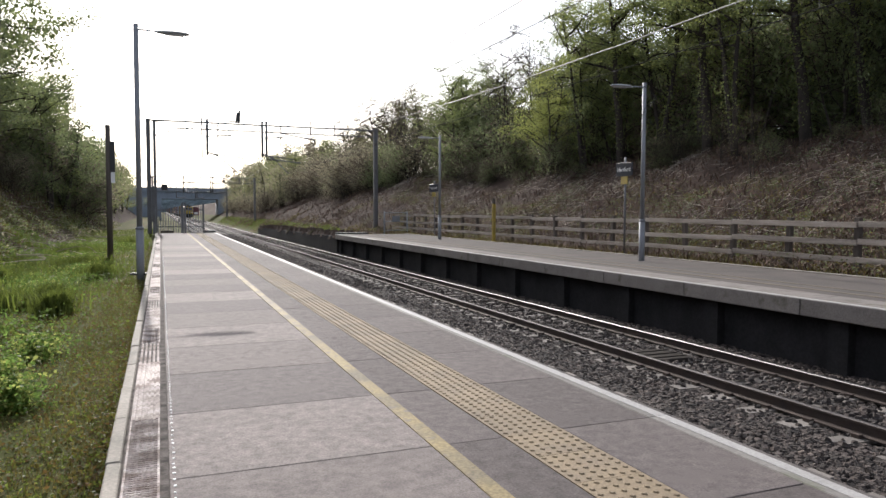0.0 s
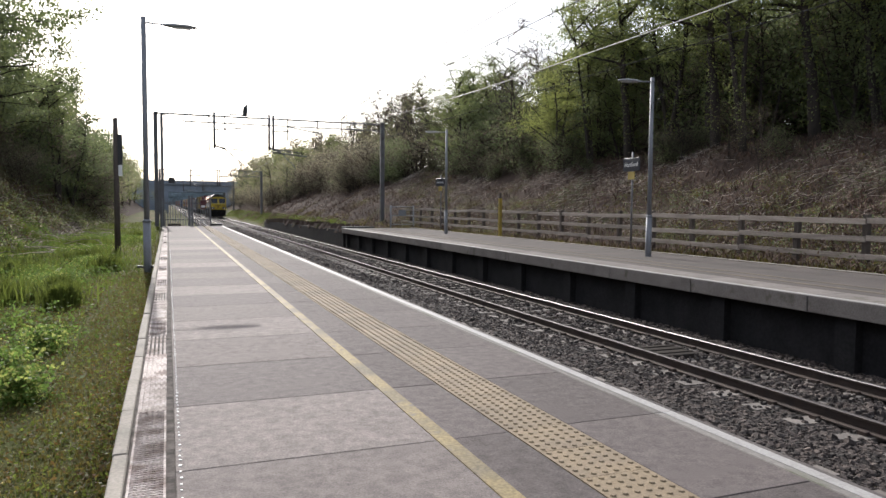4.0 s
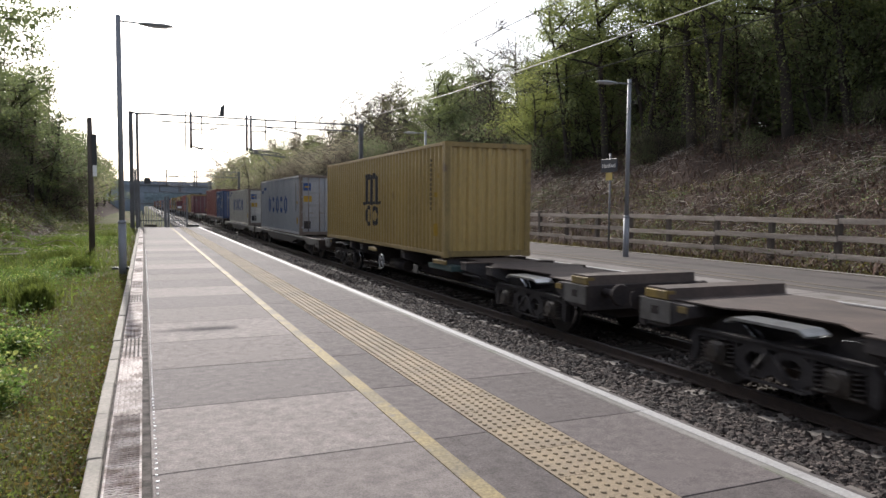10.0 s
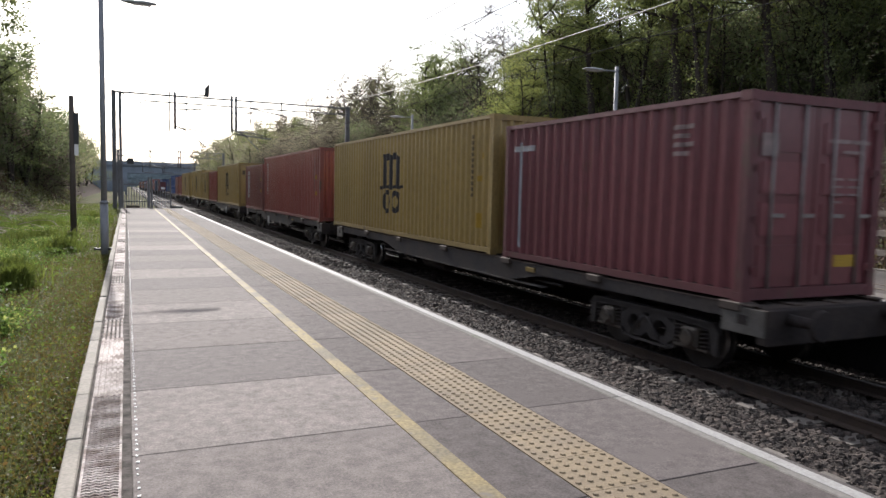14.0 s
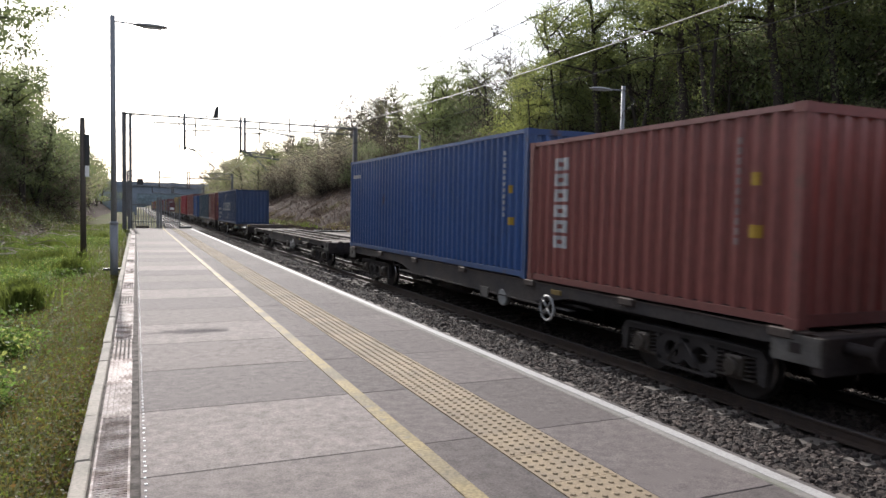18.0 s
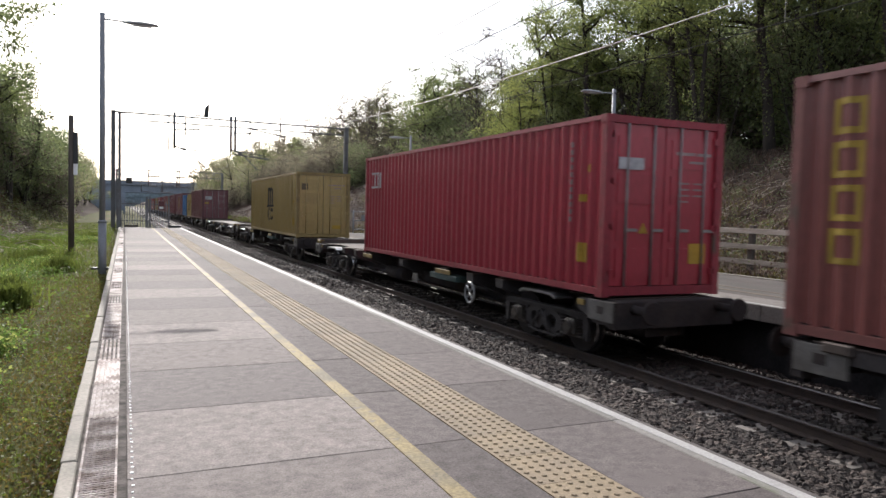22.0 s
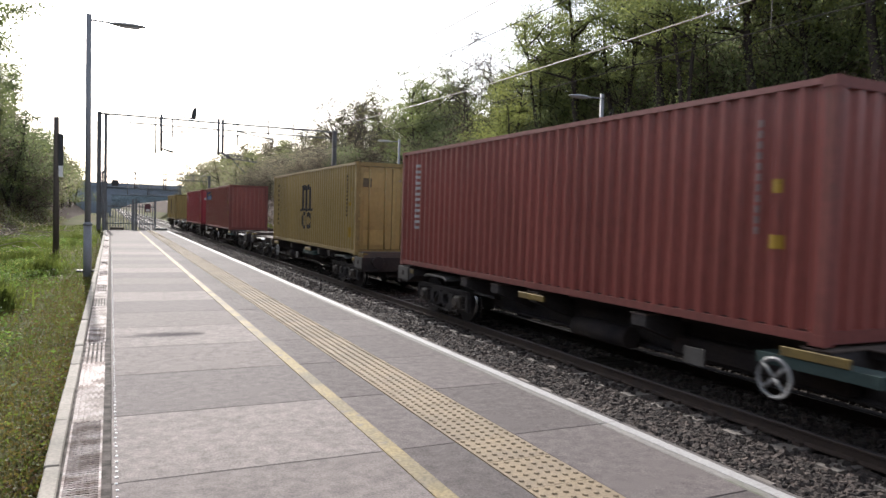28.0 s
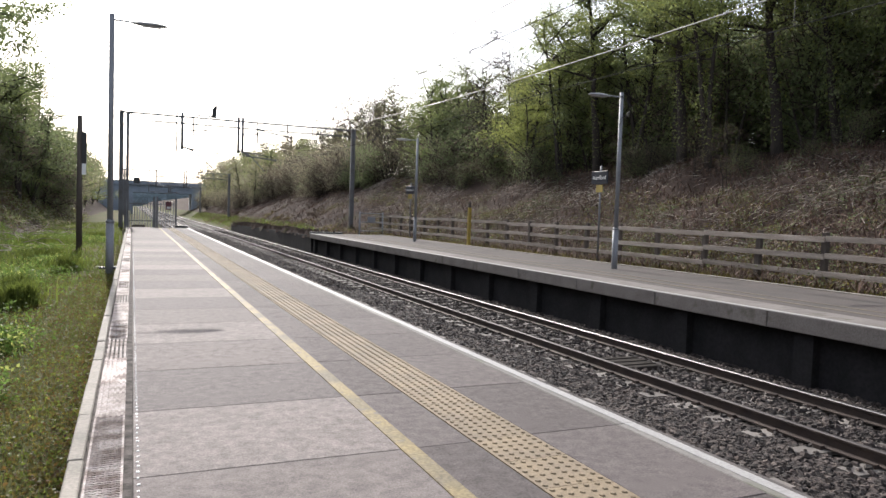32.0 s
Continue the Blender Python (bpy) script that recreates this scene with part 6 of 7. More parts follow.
    if style == "small" and key == "maroon":
        marks([(5.42, 5.60, 0.25, 2.25)], H, MARK_GREY, c, L, "pale_streak")
        for k in range(4):
            marks([(0.95 + 0.1 * (k % 2), 1.40, 2.20 - k * 0.12, 2.26 - k * 0.12)], H, MARK_FAINT, c, L, "lettering_bar")
    elif style and style != "arcs":
        base = MARK_WHITE if key in ("navy", "blue") else MARK_FAINT if key in ("maroon", "redbrown", "red", "dull_red") else MARK_WORN
        marks([(0.935, 0.980, H * 0.84 - k * 0.125, H * 0.84 - k * 0.125 + 0.085) for k in range(11)], H, base, c, L, "number_strip")
        low = style in ("corner", "three", "three_end", "five")
        for y0, y1, z0, z1 in ((0.42, 0.52, 2.00, 2.12), (0.56, 0.70, 1.52, 1.64), (0.44, 0.72, 0.52, 0.84)) if low else ((0.64, 0.76, 1.66, 1.82), (0.60, 0.80, 1.02, 1.18)):
            marks([(y0, y1, z0, z1)], H, MARK_YELLOW, c, L, "placard")


WHEEL_TREAD = mat("polished_wheel_tread", (0.55, 0.55, 0.57), 0.25, metal=1.0, scale=4)


def wheel_mesh():
    bm = bmesh.new()
    add_tube(bm, (-0.06, 0, 0), (0.06, 0, 0), 0.44, 0.44, 24)
    add_tube(bm, (0.06, 0, 0), (0.085, 0, 0), 0.47, 0.47, 24)
    add_tube(bm, (-0.12, 0, 0), (-0.06, 0, 0), 0.16, 0.2, 12)
    bm.normal_update()
    for f in bm.faces:
        if abs(f.normal.x) < 0.5 and min(math.hypot(v.co.y, v.co.z) for v in f.verts) > 0.42:
            f.material_index = 1
    return mesh_from("wheel", bm, [TYRE, WHEEL_TREAD])


def holed_cell(bm, y0, y1, z0, z1, x0, x1, ry, rz):
    """A rectangular piece of side frame with an oval hole through it."""
    cy, cz, n = (y0 + y1) / 2, (z0 + z1) / 2, 12
    rim, edge = [], []
    for i in range(n):
        a = 2 * math.pi * i / n
        c, q = math.cos(a), math.sin(a)
        k = max(abs(c), abs(q))
        edge.append((cy + (y1 - y0) / 2 * c / k, cz + (z1 - z0) / 2 * q / k))
        rim.append((cy + ry * c, cz + rz * q))
    sheets = []
    for x in (x0, x1):
        sheets.append(([bm.verts.new((x, *v)) for v in edge], [bm.verts.new((x, *v)) for v in rim]))
    for i in range(n):
        j = (i + 1) % n
        for e, r in sheets:
            bm.faces.new((e[i], e[j], r[j], r[i]))
        bm.faces.new((sheets[0][1][i], sheets[0][1][j], sheets[1][1][j], sheets[1][1][i]))
        bm.faces.new((sheets[0][0][i], sheets[0][0][j], sheets[1][0][j], sheets[1][0][i]))


def bogie_frame_bm():
    bm = bmesh.new()
    for sx in (-1, 1):
        x0, x1 = sorted((sx * 0.96, sx * 1.05))
        # upper chord bent over the axle boxes, belly with two oval holes
        add_prism(bm, [(-1.42, 0.58), (-1.30, 0.72), (-0.55, 0.74), (0.55, 0.74), (1.30, 0.72), (1.42, 0.58), (1.25, 0.62), (0.58, 0.645), (-0.58, 0.645), (-1.25, 0.62)], 'x', x0, x1)
        holed_cell(bm, -0.56, 0.0, 0.27, 0.645, x0 + 0.004, x1 - 0.004, 0.15, 0.12)
        holed_cell(bm, 0.0, 0.56, 0.27, 0.645, x0 + 0.004, x1 - 0.004, 0.15, 0.12)
        for d in (-1, 1):
            add_prism(bm, [(d * 0.56, 0.64), (d * 0.60, 0.64), (d * 0.60, 0.25), (d * 0.40, 0.18), (d * 0.30, 0.27), (d * 0.56, 0.27)], 'x', x0, x1)
            add_prism(bm, [(d * 1.24, 0.63), (d * 1.40, 0.58), (d * 1.38, 0.28), (d * 1.28, 0.28)], 'x', x0, x1)
        xo = sorted((sx * 1.05, sx * 1.085))
        add_box(bm, *xo, -1.25, 1.25, 0.70, 0.735)
        add_box(bm, *xo, -0.5, 0.5, 0.21, 0.245)
        add_tube(bm, (sx * 1.09, -0.30, 0.30), (sx * 1.09, -0.05, 0.60), 0.022, n=6)
        add_tube(bm, (sx * 1.09, 0.30, 0.30), (sx * 1.09, 0.05, 0.60), 0.022, n=6)
        # brake blocks
        for d in (-1, 1):
            add_box(bm, *sorted((sx * 0.70, sx * 0.82)), d * 0.36 - 0.05, d * 0.36 + 0.05, 0.30, 0.58)
    add_box(bm, -0.96, 0.96, -0.2, 0.2, 0.45, 0.70)
    return bm


def axle_box_bm():
    bm = bmesh.new()
    add_box(bm, -0.10, 0.11, -0.15, 0.15, -0.15, 0.14, 0, 0.035)
    add_tube(bm, (-0.15, 0, -0.01), (-0.09, 0, -0.01), 0.105, 0.125, 14)
    for a in (0.8, 2.4, 3.9, 5.5):
        add_tube(bm, (-0.165, 0.075 * math.cos(a), -0.01 + 0.075 * math.sin(a)), (-0.145, 0.075 * math.cos(a), -0.01 + 0.075 * math.sin(a)), 0.016, n=6)
    add_box(bm, -0.06, 0.08, -0.31, 0.31, -0.17, -0.13, 0, 0.012)
    return bm


def spring_bm():
    bm = bmesh.new()
    n, turns, rings = 40, 5, []
    for i in range(n + 1):
        a = 2 * math.pi * turns * i / n
        c = Vector((0.068 * math.cos(a), 0.068 * math.sin(a), -0.12 + 0.28 * i / n))
        out = Vector((math.cos(a), math.sin(a), 0))
        rings.append([bm.verts.new(c + out * 0.018 * math.cos(q) + Vector((0, 0, 0.018 * math.sin(q)))) for q in (0.0, 2.1, 4.2)])
    for a, b in zip(rings, rings[1:]):
        for q in range(3):
            bm.faces.new((a[q], a[(q + 1) % 3], b[(q + 1) % 3], b[q]))
    return bm


W_BOGIE = mat("bogie_cast_steel", (0.057, 0.051, 0.051), 0.7, spec=0.3, second=(0.027, 0.024, 0.024), scale=3, fine=25, bump=0.3)
W_AXLE = mat("greasy_axle_box", (0.080, 0.060, 0.045), 0.6, second=(0.035, 0.030, 0.026), scale=5, fine=30, bump=0.2, per_object=0.3)
WHEEL = wheel_mesh()
BOGIE = mesh_from("bogie_frame", bogie_frame_bm(), W_BOGIE)
AXLE_BOX = mesh_from("axle_box", axle_box_bm(), W_AXLE)
SPRING = mesh_from("coil_spring", spring_bm(), W_STEEL)
DECK_LEN = 18.7


def ladder_deck_bm():
    bm = bmesh.new()
    L = DECK_LEN
    for sx in (-1, 1):
        # fish-bellied outer sills
        add_prism(bm, [(0.25, -0.022), (L - 0.25, -0.022), (L - 0.25, -0.20), (L - 5.0, -0.20), (L - 6.2, -0.40), (6.2, -0.40), (5.0, -0.20), (0.25, -0.20)], 'x', *sorted((sx * 1.16, sx * 1.195)))
        x0, x1 = sorted((sx * 0.34, sx * 0.38))
        add_box(bm, x0, x1, 0.25, L - 0.25, -0.42, -0.042)
        add_box(bm, *sorted((sx * 1.06, sx * 1.205)), 5.0, L - 5.0, -0.425, -0.402)
    return bm


def flange_bm(half, z0, z1):
    """Rust-brown upper flange of one long member."""
    return box(-half, half, 0.25, DECK_LEN - 0.25, z0, z1)


def spine_deck_bm():
    bm = bmesh.new()
    L = DECK_LEN
    add_box(bm, -0.34, 0.34, 0.3, L - 0.3, -0.66, -0.14)
    add_box(bm, -0.50, 0.50, 0.9, L - 0.9, -0.14, -0.05)
    for d in (-1, 1):
        x0, x1 = sorted((d * 0.34, d * 0.52))
        add_box(bm, x0, x1, 4.2, L - 4.2, -0.66, -0.63)
    for y0, y1, d in ((0.0, 1.0, 1), (L - 1.0, L, -1)):
        a, b = (y0 + 0.04, y1) if d > 0 else (y1 - 0.04, y0)
        add_prism(bm, [(a, -0.42), (a, -0.045), (a + d * 0.35, -0.045), (b, -0.06), (b, -0.22), (a + d * 0.5, -0.42)], 'x', -1.2, 1.2)
    return bm


def spine_top_bm():
    """Brown deck plate over the spine, wider over the bogies."""
    L = DECK_LEN
    half = [(0.4, 1.05), (1.5, 1.05), (1.9, 0.74), (3.0, 0.74), (3.4, 1.0), (4.1, 1.0), (4.6, 0.62), (6.0, 0.62)]
    outline = half + [(L - y, x) for y, x in reversed(half)]
    pts = [(x, y) for y, x in outline] + [(-x, y) for y, x in reversed(outline)]
    return prism(pts, 'z', -0.040, -0.020)


def outrigger_bm():
    return prism([(-1.19, -0.20), (-1.19, -0.045), (1.19, -0.045), (1.19, -0.20), (0.4, -0.50), (-0.4, -0.50)], 'y', -0.15, 0.15)


W_FRAME = mat("wagon_frame_grime", (0.041, 0.041, 0.046), 0.8, spec=0.25, second=(0.072, 0.060, 0.054), scale=1.8, fine=22, bump=0.2)
W_GREEN = mat("wagon_dark_green", (0.028, 0.052, 0.050), 0.7, spec=0.3, second=(0.030, 0.030, 0.030), scale=1.8, fine=22)
CROSS = mesh_from("cross_beam", box(-1.03, 1.03, -0.075, 0.075, -0.24, -0.043), W_DECK)
DECKS = [mesh_from("deck_frame", ladder_deck_bm(), W_FRAME), mesh_from("deck_frame", spine_deck_bm(), W_FRAME), mesh_from("deck_frame", ladder_deck_bm(), W_GREEN)]
SILL_FLANGE = mesh_from("sill_flange", flange_bm(0.09, -0.021, -0.008), W_DECK)
BEAM_FLANGE = mesh_from("beam_flange", flange_bm(0.085, -0.041, -0.024), W_DECK)
END_DECK = mesh_from("end_deck", box(-1.02, 1.02, -1.32, 1.32, -0.10, -0.045), W_DECK)
SPINE_TOP = mesh_from("deck_plate", spine_top_bm(), W_DECK)
OUTRIGGER = mesh_from("outrigger", outrigger_bm(), W_FRAME)
OUTRIGGER_TOP = mesh_from("outrigger_plate", box(-1.2, 1.2, -0.17, 0.17, -0.044, -0.018, 0.004), W_DECK)
STEP_PLATE = mesh_from("step_plate", prism([(-0.62, -0.06), (-0.5, 0.0), (0.5, 0.0), (0.62, -0.06), (0.60, -0.09), (0.48, -0.035), (-0.48, -0.035), (-0.60, -0.09)], 'x', -0.2, 0.2), W_PLATE)
TWISTLOCK = mesh_from("container_bracket", box(-0.14, 0.14, -0.17, 0.17, -0.10, 0.012, 0.012), W_DECK)


def wagon(s, k, low=False, deck=1.0, ladder=True):
    w = thing("flat_wagon", pose(TRACK_2, s, RAIL_Z + deck), "dark steel container flat wagon on two bogies", "wagon", "wagons of the train")
    flat = ladder or low
    part("deck_frame", DECKS[2 if k == 5 else 0 if flat else 1], None, w, "dark green frame" if k == 5 else "")
    if flat:
        for sx in (-1, 1):
            part("sill_flange", SILL_FLANGE, None, w, "rust-brown top flange").location = (sx * 1.12, 0, 0)
            part("beam_flange", BEAM_FLANGE, None, w, "rust-brown top flange").location = (sx * 0.375, 0, 0)
        for y in (1.38, DECK_LEN - 1.38):
            part("end_deck", END_DECK, None, w, "rusty end deck plate").location = (0, y, 0)
        for i in range(8):
            part("cross_beam", CROSS, None, w, "brown rusty cross beam").location = (0, 2.85 + (DECK_LEN - 5.7) * i / 7, 0)
        for y in () if low else (0.55, 3.4, 6.3, 9.35, 12.4, 15.3, DECK_LEN - 0.55):
            part("container_bracket", TWISTLOCK, None, w, "worn container locking bracket").location = (-1.12, y, 0)
    else:
        part("deck_plate", SPINE_TOP, None, w, "rust-brown deck plate")
        for y in (3.75, 5.1, 6.5, 9.35, 12.2, 13.6, DECK_LEN - 3.75):
            r = part("outrigger", OUTRIGGER, None, w)
            r.location = (0, y, 0)
            part("outrigger_plate", OUTRIGGER_TOP, None, r, "brown top plate")
        for y in (0.30, DECK_LEN - 0.30):
            if not any(c[0] < s + y + 0.32 and c[0] + c[1] > s + y - 0.32 for c in LOAD):
                part("end_bulkhead", prism([(y - 0.26, -0.04), (y - 0.22, 0.13), (y + 0.22, 0.13), (y + 0.26, -0.04)], 'x', -1.15, 1.15), W_DECK, w, "raised end platform")
                part("end_marker", box(-1.19, -1.02, y - 0.24, y + 0.24, -0.03, 0.10, 0.01), W_YELLOW, w, "yellow corner block")
    if low:
        part("side_sill", box(-1.232, -1.197, 3.4, DECK_LEN - 3.4, -0.075, -0.02), W_GREY, w, "pale grey sill")
        for y, d in ((0.1, 1), (DECK_LEN - 0.1, -1)):
            part("end_skirt", prism([(y, -0.02), (y + d * 3.3, -0.02), (y + d * 3.3, -0.10), (y + d * 2.7, -0.13), (y + d * 2.2, -0.30), (y + d * 1.0, -0.30), (y + d * 0.5, -0.17), (y, -0.15)], 'x', -1.245, -1.198), W_ENDGREY, w, "grey end skirt")
    for y0, y1 in ((-0.02, 0.14), (DECK_LEN - 0.14, DECK_LEN + 0.02)):
        part("headstock", box(-1.22, 1.22, y0, y1, -0.46, -0.03, 0.01), W_STEEL, w, "end beam")
    for y in (0.35, DECK_LEN - 0.35):
        part("end_plate", box(-1.235, -1.205, y - 0.33, y + 0.33, -0.36, -0.04), W_ENDGREY, w, "grey end panel")
        # no opening cut: a dark square stands for the shaded hole
        part("end_hole", box(-1.238, -1.234, y - 0.08, y + 0.08, -0.25, -0.13), W_STEEL, w, "dark square patch for the shade in a hole")
    if ladder:
        part("yellow_block", box(-1.225, -1.196, 5.25, 5.55, -0.17, -0.09), W_YELLOW, w, "small yellow plate")
    elif not low:
        for y in (6.5, 12.2):
            part("yellow_block", box(-1.235, -1.195, y - 0.42, y + 0.42, -0.165, -0.06, 0.006), W_YELLOW, w, "worn yellow side plate")
        for y in (0.9, DECK_LEN - 0.9):
            part("yellow_block", box(-1.225, -1.20, y - 0.09, y + 0.09, -0.17, -0.08), W_YELLOW, w, "small yellow plate")
    for y, d in ((-0.02, -1), (DECK_LEN + 0.02, 1)):
        for x in (-0.87, 0.87):
            bm = bmesh.new()
            add_tube(bm, (x, y, -0.10 - 0.05), (x, y + d * 0.42, -0.15), 0.075, 0.06, 10)
            add_tube(bm, (x, y + d * 0.42, -0.15), (x, y + d * 0.46, -0.15), 0.19, 0.17, 16)
            part("buffer", bm, W_STEEL, w, "round buffer")
    if not flat:
        for y in (2.3, DECK_LEN - 2.3):
            part("step_plate", STEP_PLATE, None, w, "bright metal plate over the bogie").location = (-1.02, y, -0.09)
        part("outrigger_box", box(-1.215, -0.9, 5.75, 7.25, -0.30, -0.172), W_TEAL, w, "teal outrigger side")
        part("brake_rod", tube((-0.6, 4.2, -0.70), (-0.6, DECK_LEN - 4.2, -0.70), 0.025, n=6), W_BOGIE, w)
    if k in (11, 12):
        part("brake_disc", tube((-1.20, 7.45, -0.46), (-1.10, 7.45, -0.46), 0.17, 0.17, 18), W_GREY, w, "pale round brake cover")
    for y in (4.6, 13.9):
        part("pipe", tube((-1.0, y, -0.34), (-1.0, y + 0.9, -0.34), 0.03, n=6), W_BOGIE, w)
    part("brake_gear", box(-0.6, 0.6, 6.5, 9.3, -0.62, -0.34, 0.03), W_STEEL, w, "brake gear under the frame")
    part("air_tank", tube((-0.75, 10.0, -0.52), (-0.75, 11.4, -0.52), 0.17, 0.17, 12), W_STEEL, w, "brake air tank")
    if not low and k != 6:
        hw = part("hand_brake_wheel", handwheel()[0], None, w, "pale hand brake wheel")
        for sp in range(4):
            part("spoke", handwheel()[1], None, hw).matrix_basis = pose(0, 0, 0, 45 + 90 * sp, 0, 0)
        hw.location = (-1.24, {0: 12.16, 11: 5.64, 12: 6.75, 16: 4.98, 17: 11.67, 19: 11.57, 23: 6.97, 24: 11.83, 27: 6.88}.get(k, 11.2 if k % 2 else 6.9), -0.44)
        part("grey_plate", box(-1.225, -1.205, 8.05, 8.4, -0.54, -0.32), W_ENDGREY, w, "grey plate below the sill")
    z = -deck
    for yb in (2.3, DECK_LEN - 2.3):
        b = part("bogie", BOGIE, None, w, "two-axle bogie with coil springs")
        b.location = (0, yb, z)
        for dy in (-0.9, 0.9):
            for sx in (-1, 1):
                o = part("wheel", WHEEL, None, b)
                o.matrix_basis = pose(sx * 0.76, dy, 0.46, 0, 0, 0 if sx < 0 else 180)
                o = part("axle_box", AXLE_BOX, None, b)
                o.matrix_basis = pose(sx * 1.00, dy, 0.46, 0, 0, 0 if sx < 0 else 180)
                if sx < 0:
                    for q in (-0.24, 0.24):
                        part("coil_spring", SPRING, None, b).location = (sx * 1.0, dy + q, 0.46)
    return w


HANDWHEEL = []


def handwheel():
    """Rim and one spoke of the brake wheel, made once."""
    if not HANDWHEEL:
        bm = bmesh.new()
        n, rings = 20, []
        for i in range(n):
            a = 2 * math.pi * i / n
            rings.append([bm.verts.new((0.026 * math.sin(b), (0.22 + 0.026 * math.cos(b)) * math.cos(a), (0.22 + 0.026 * math.cos(b)) * math.sin(a))) for b in (2 * math.pi * q / 5 for q in range(5))])
        for i in range(n):
            a, b = rings[i], rings[(i + 1) % n]
            for q in range(5):
                bm.faces.new((a[q], a[(q + 1) % 5], b[(q + 1) % 5], b[q]))
        HANDWHEEL.append(mesh_from("hand_brake_wheel", bm, WHEEL_WHITE))
        HANDWHEEL.append(mesh_from("spoke", tube((0, 0, 0), (0, 0.21, 0), 0.022, n=5), WHEEL_WHITE))
    return HANDWHEEL


L40, L20, HC, STD = 12.192, 6.058, 2.896, 2.591
# front end of each container along the train, in metres from the train's own zero
LOAD = [
    (-272.2, L40, HC, "maroon", MAROON, "column3", True), (-246.3, L40, HC, "sand", SAND, "three", False),
    (-228.5, L40, HC, "grey", GREY, "five", True), (-210.6, L40, STD, "light_grey", (0.47, 0.46, 0.43), "five", True),
    (-192.75, L20, STD, "navy", NAVY, "bird", True), (-186.35, L40, HC, "redbrown", REDBROWN, "column", False),
    (-150.7, L20, STD, "maroon", MAROON, "small", True), (-144.1, L40, HC, "sand", SAND, "three", False),
    (-129.8, L40, HC, "dull_red", DULL_RED, "column", False), (-117.1, L20, STD, "redbrown", REDBROWN, "column", False),
    (-108.0, L40, HC, "sand", SAND, "three", True), (-95.3, L20, STD, "dull_red", DULL_RED, "", False),
    (-88.55, L20, STD, "sand", SAND, "three", False), (-82.45, L40, HC, "sand", SAND, "three_end", False),
    (-66.75, L40, HC, "sand", SAND, "three", True), (-53.85, L20, STD, "dull_red", DULL_RED, "", True),
    (-46.55, L20, STD, "redbrown", REDBROWN, "column", False), (-40.4, L40, HC, "blue", BLUE, "small", False),
    (2.78, L40, STD, "navy", NAVY, "arcs", False), (18.3, L20, STD, "redbrown", REDBROWN, "column", True),
    (24.48, L40, STD, "slate", SLATE, "", False), (39.55, L20, STD, "blue", BLUE, "patch", True),
    (45.85, L40, HC, "redbrown", REDBROWN, "column4", False), (61.45, L40, HC, "red", RED, "corner", True),
    (83.45, L40, HC, "sand", SAND, "three", True), (125.0, L40, HC, "maroon", MAROON, "column3", True),
    (137.45, L20, STD, "sand", SAND, "three", False), (144.6, L20, STD, "sky_blue", SKY_BLUE, "", True),
    (151.05, L40, HC, "maroon", MAROON, "three", False), (167.0, L40, HC, "maroon", MAROON, "flag", True),
    (179.7, L20, STD, "sand", SAND, "three", False), (193.0, L40, HC, "redbrown", REDBROWN, "flag", True),
    (214.7, L40, HC, "dull_red", DULL_RED, "column", False), (230.75, L40, HC, "sand", SAND, "three_end", True),
    (256.65, L40, HC, "dull_red", DULL_RED, "flag", False), (272.3, L40, HC, "red", RED, "corner", True),
    (298.4, L40, HC, "sand", SAND, "three", False)]
WAGONS = [-272.6, -252.5, -232.6, -213.4, -193.1, -171.9, -151.1, -130.2, -108.4, -88.8, -67.0, -46.9, -25.2, -3.4, 17.9, 39.2, 61.1, 83.1, 103.0, 124.7, 144.3, 166.7, 186.9, 208.3, 230.0, 250.0, 272.6, 292.2]
LOW = (2, 3)
LADDER = (4, 5, 6, 7, 8, 11, 12, 14, 15)
TRAIN = []
for i, s in enumerate(WAGONS):
    TRAIN.append((wagon(s, i, i in LOW, 0.92 if i in LOW else 1.08, i in LADDER), s))
for row in LOAD:
    low = -229 < row[0] < -205
    TRAIN.append((container("container", *row, deck=(0.93 if low else 1.09)), row[0]))


# ---- locomotive (front at y = 0, tail at y = 20.65) ----
ORANGE = mat("loco_orange", (0.60, 0.18, 0.026), 0.24, second=(0.50, 0.14, 0.025), scale=1.0, fine=12, fine_amount=0.1, stain=(0.30, 0.10, 0.03), stain_scale=1.4, stain_cut=0.68)
YELLOW = mat("loco_yellow", (0.53, 0.385, 0.014), 0.34, second=(0.42, 0.30, 0.020), scale=1.2, fine=12, fine_amount=0.12, stain=(0.20, 0.15, 0.05), stain_scale=2.0, stain_cut=0.66)
# orange with recess shade put into it; also draws the door seams
L_DARK_ORANGE = mat("loco_shadowed_orange", (0.22, 0.06, 0.012), 0.5, scale=2)
L_HOOD = mat("loco_hood_grey", (0.028, 0.028, 0.031), 0.6, second=(0.045, 0.043, 0.043), scale=2)
L_BLACK = mat("loco_black", (0.010, 0.010, 0.013), 0.28, spec=0.25, second=(0.03, 0.028, 0.026), scale=2)
L_UNDER = mat("loco_grimy_black", (0.009, 0.009, 0.010), 0.8, spec=0.12, second=(0.020, 0.017, 0.016), scale=3, fine=20, bump=0.2)
L_MESH = mat("black_grille_mesh", (0.006, 0.006, 0.008), 0.9, spec=0.0, second=(0.010, 0.009, 0.009), scale=5, fine=60)
# grey lightened so the colour carries the roof's sky sheen
L_ROOF = mat("loco_sheen_pale_roof", (0.26, 0.26, 0.265), 0.30, second=(0.36, 0.34, 0.33), scale=1.6, fine=14)
GLASS = mat("dark_window_glass", (0.006, 0.007, 0.010), 0.06, spec=0.5, scale=1, fine_amount=0.02)
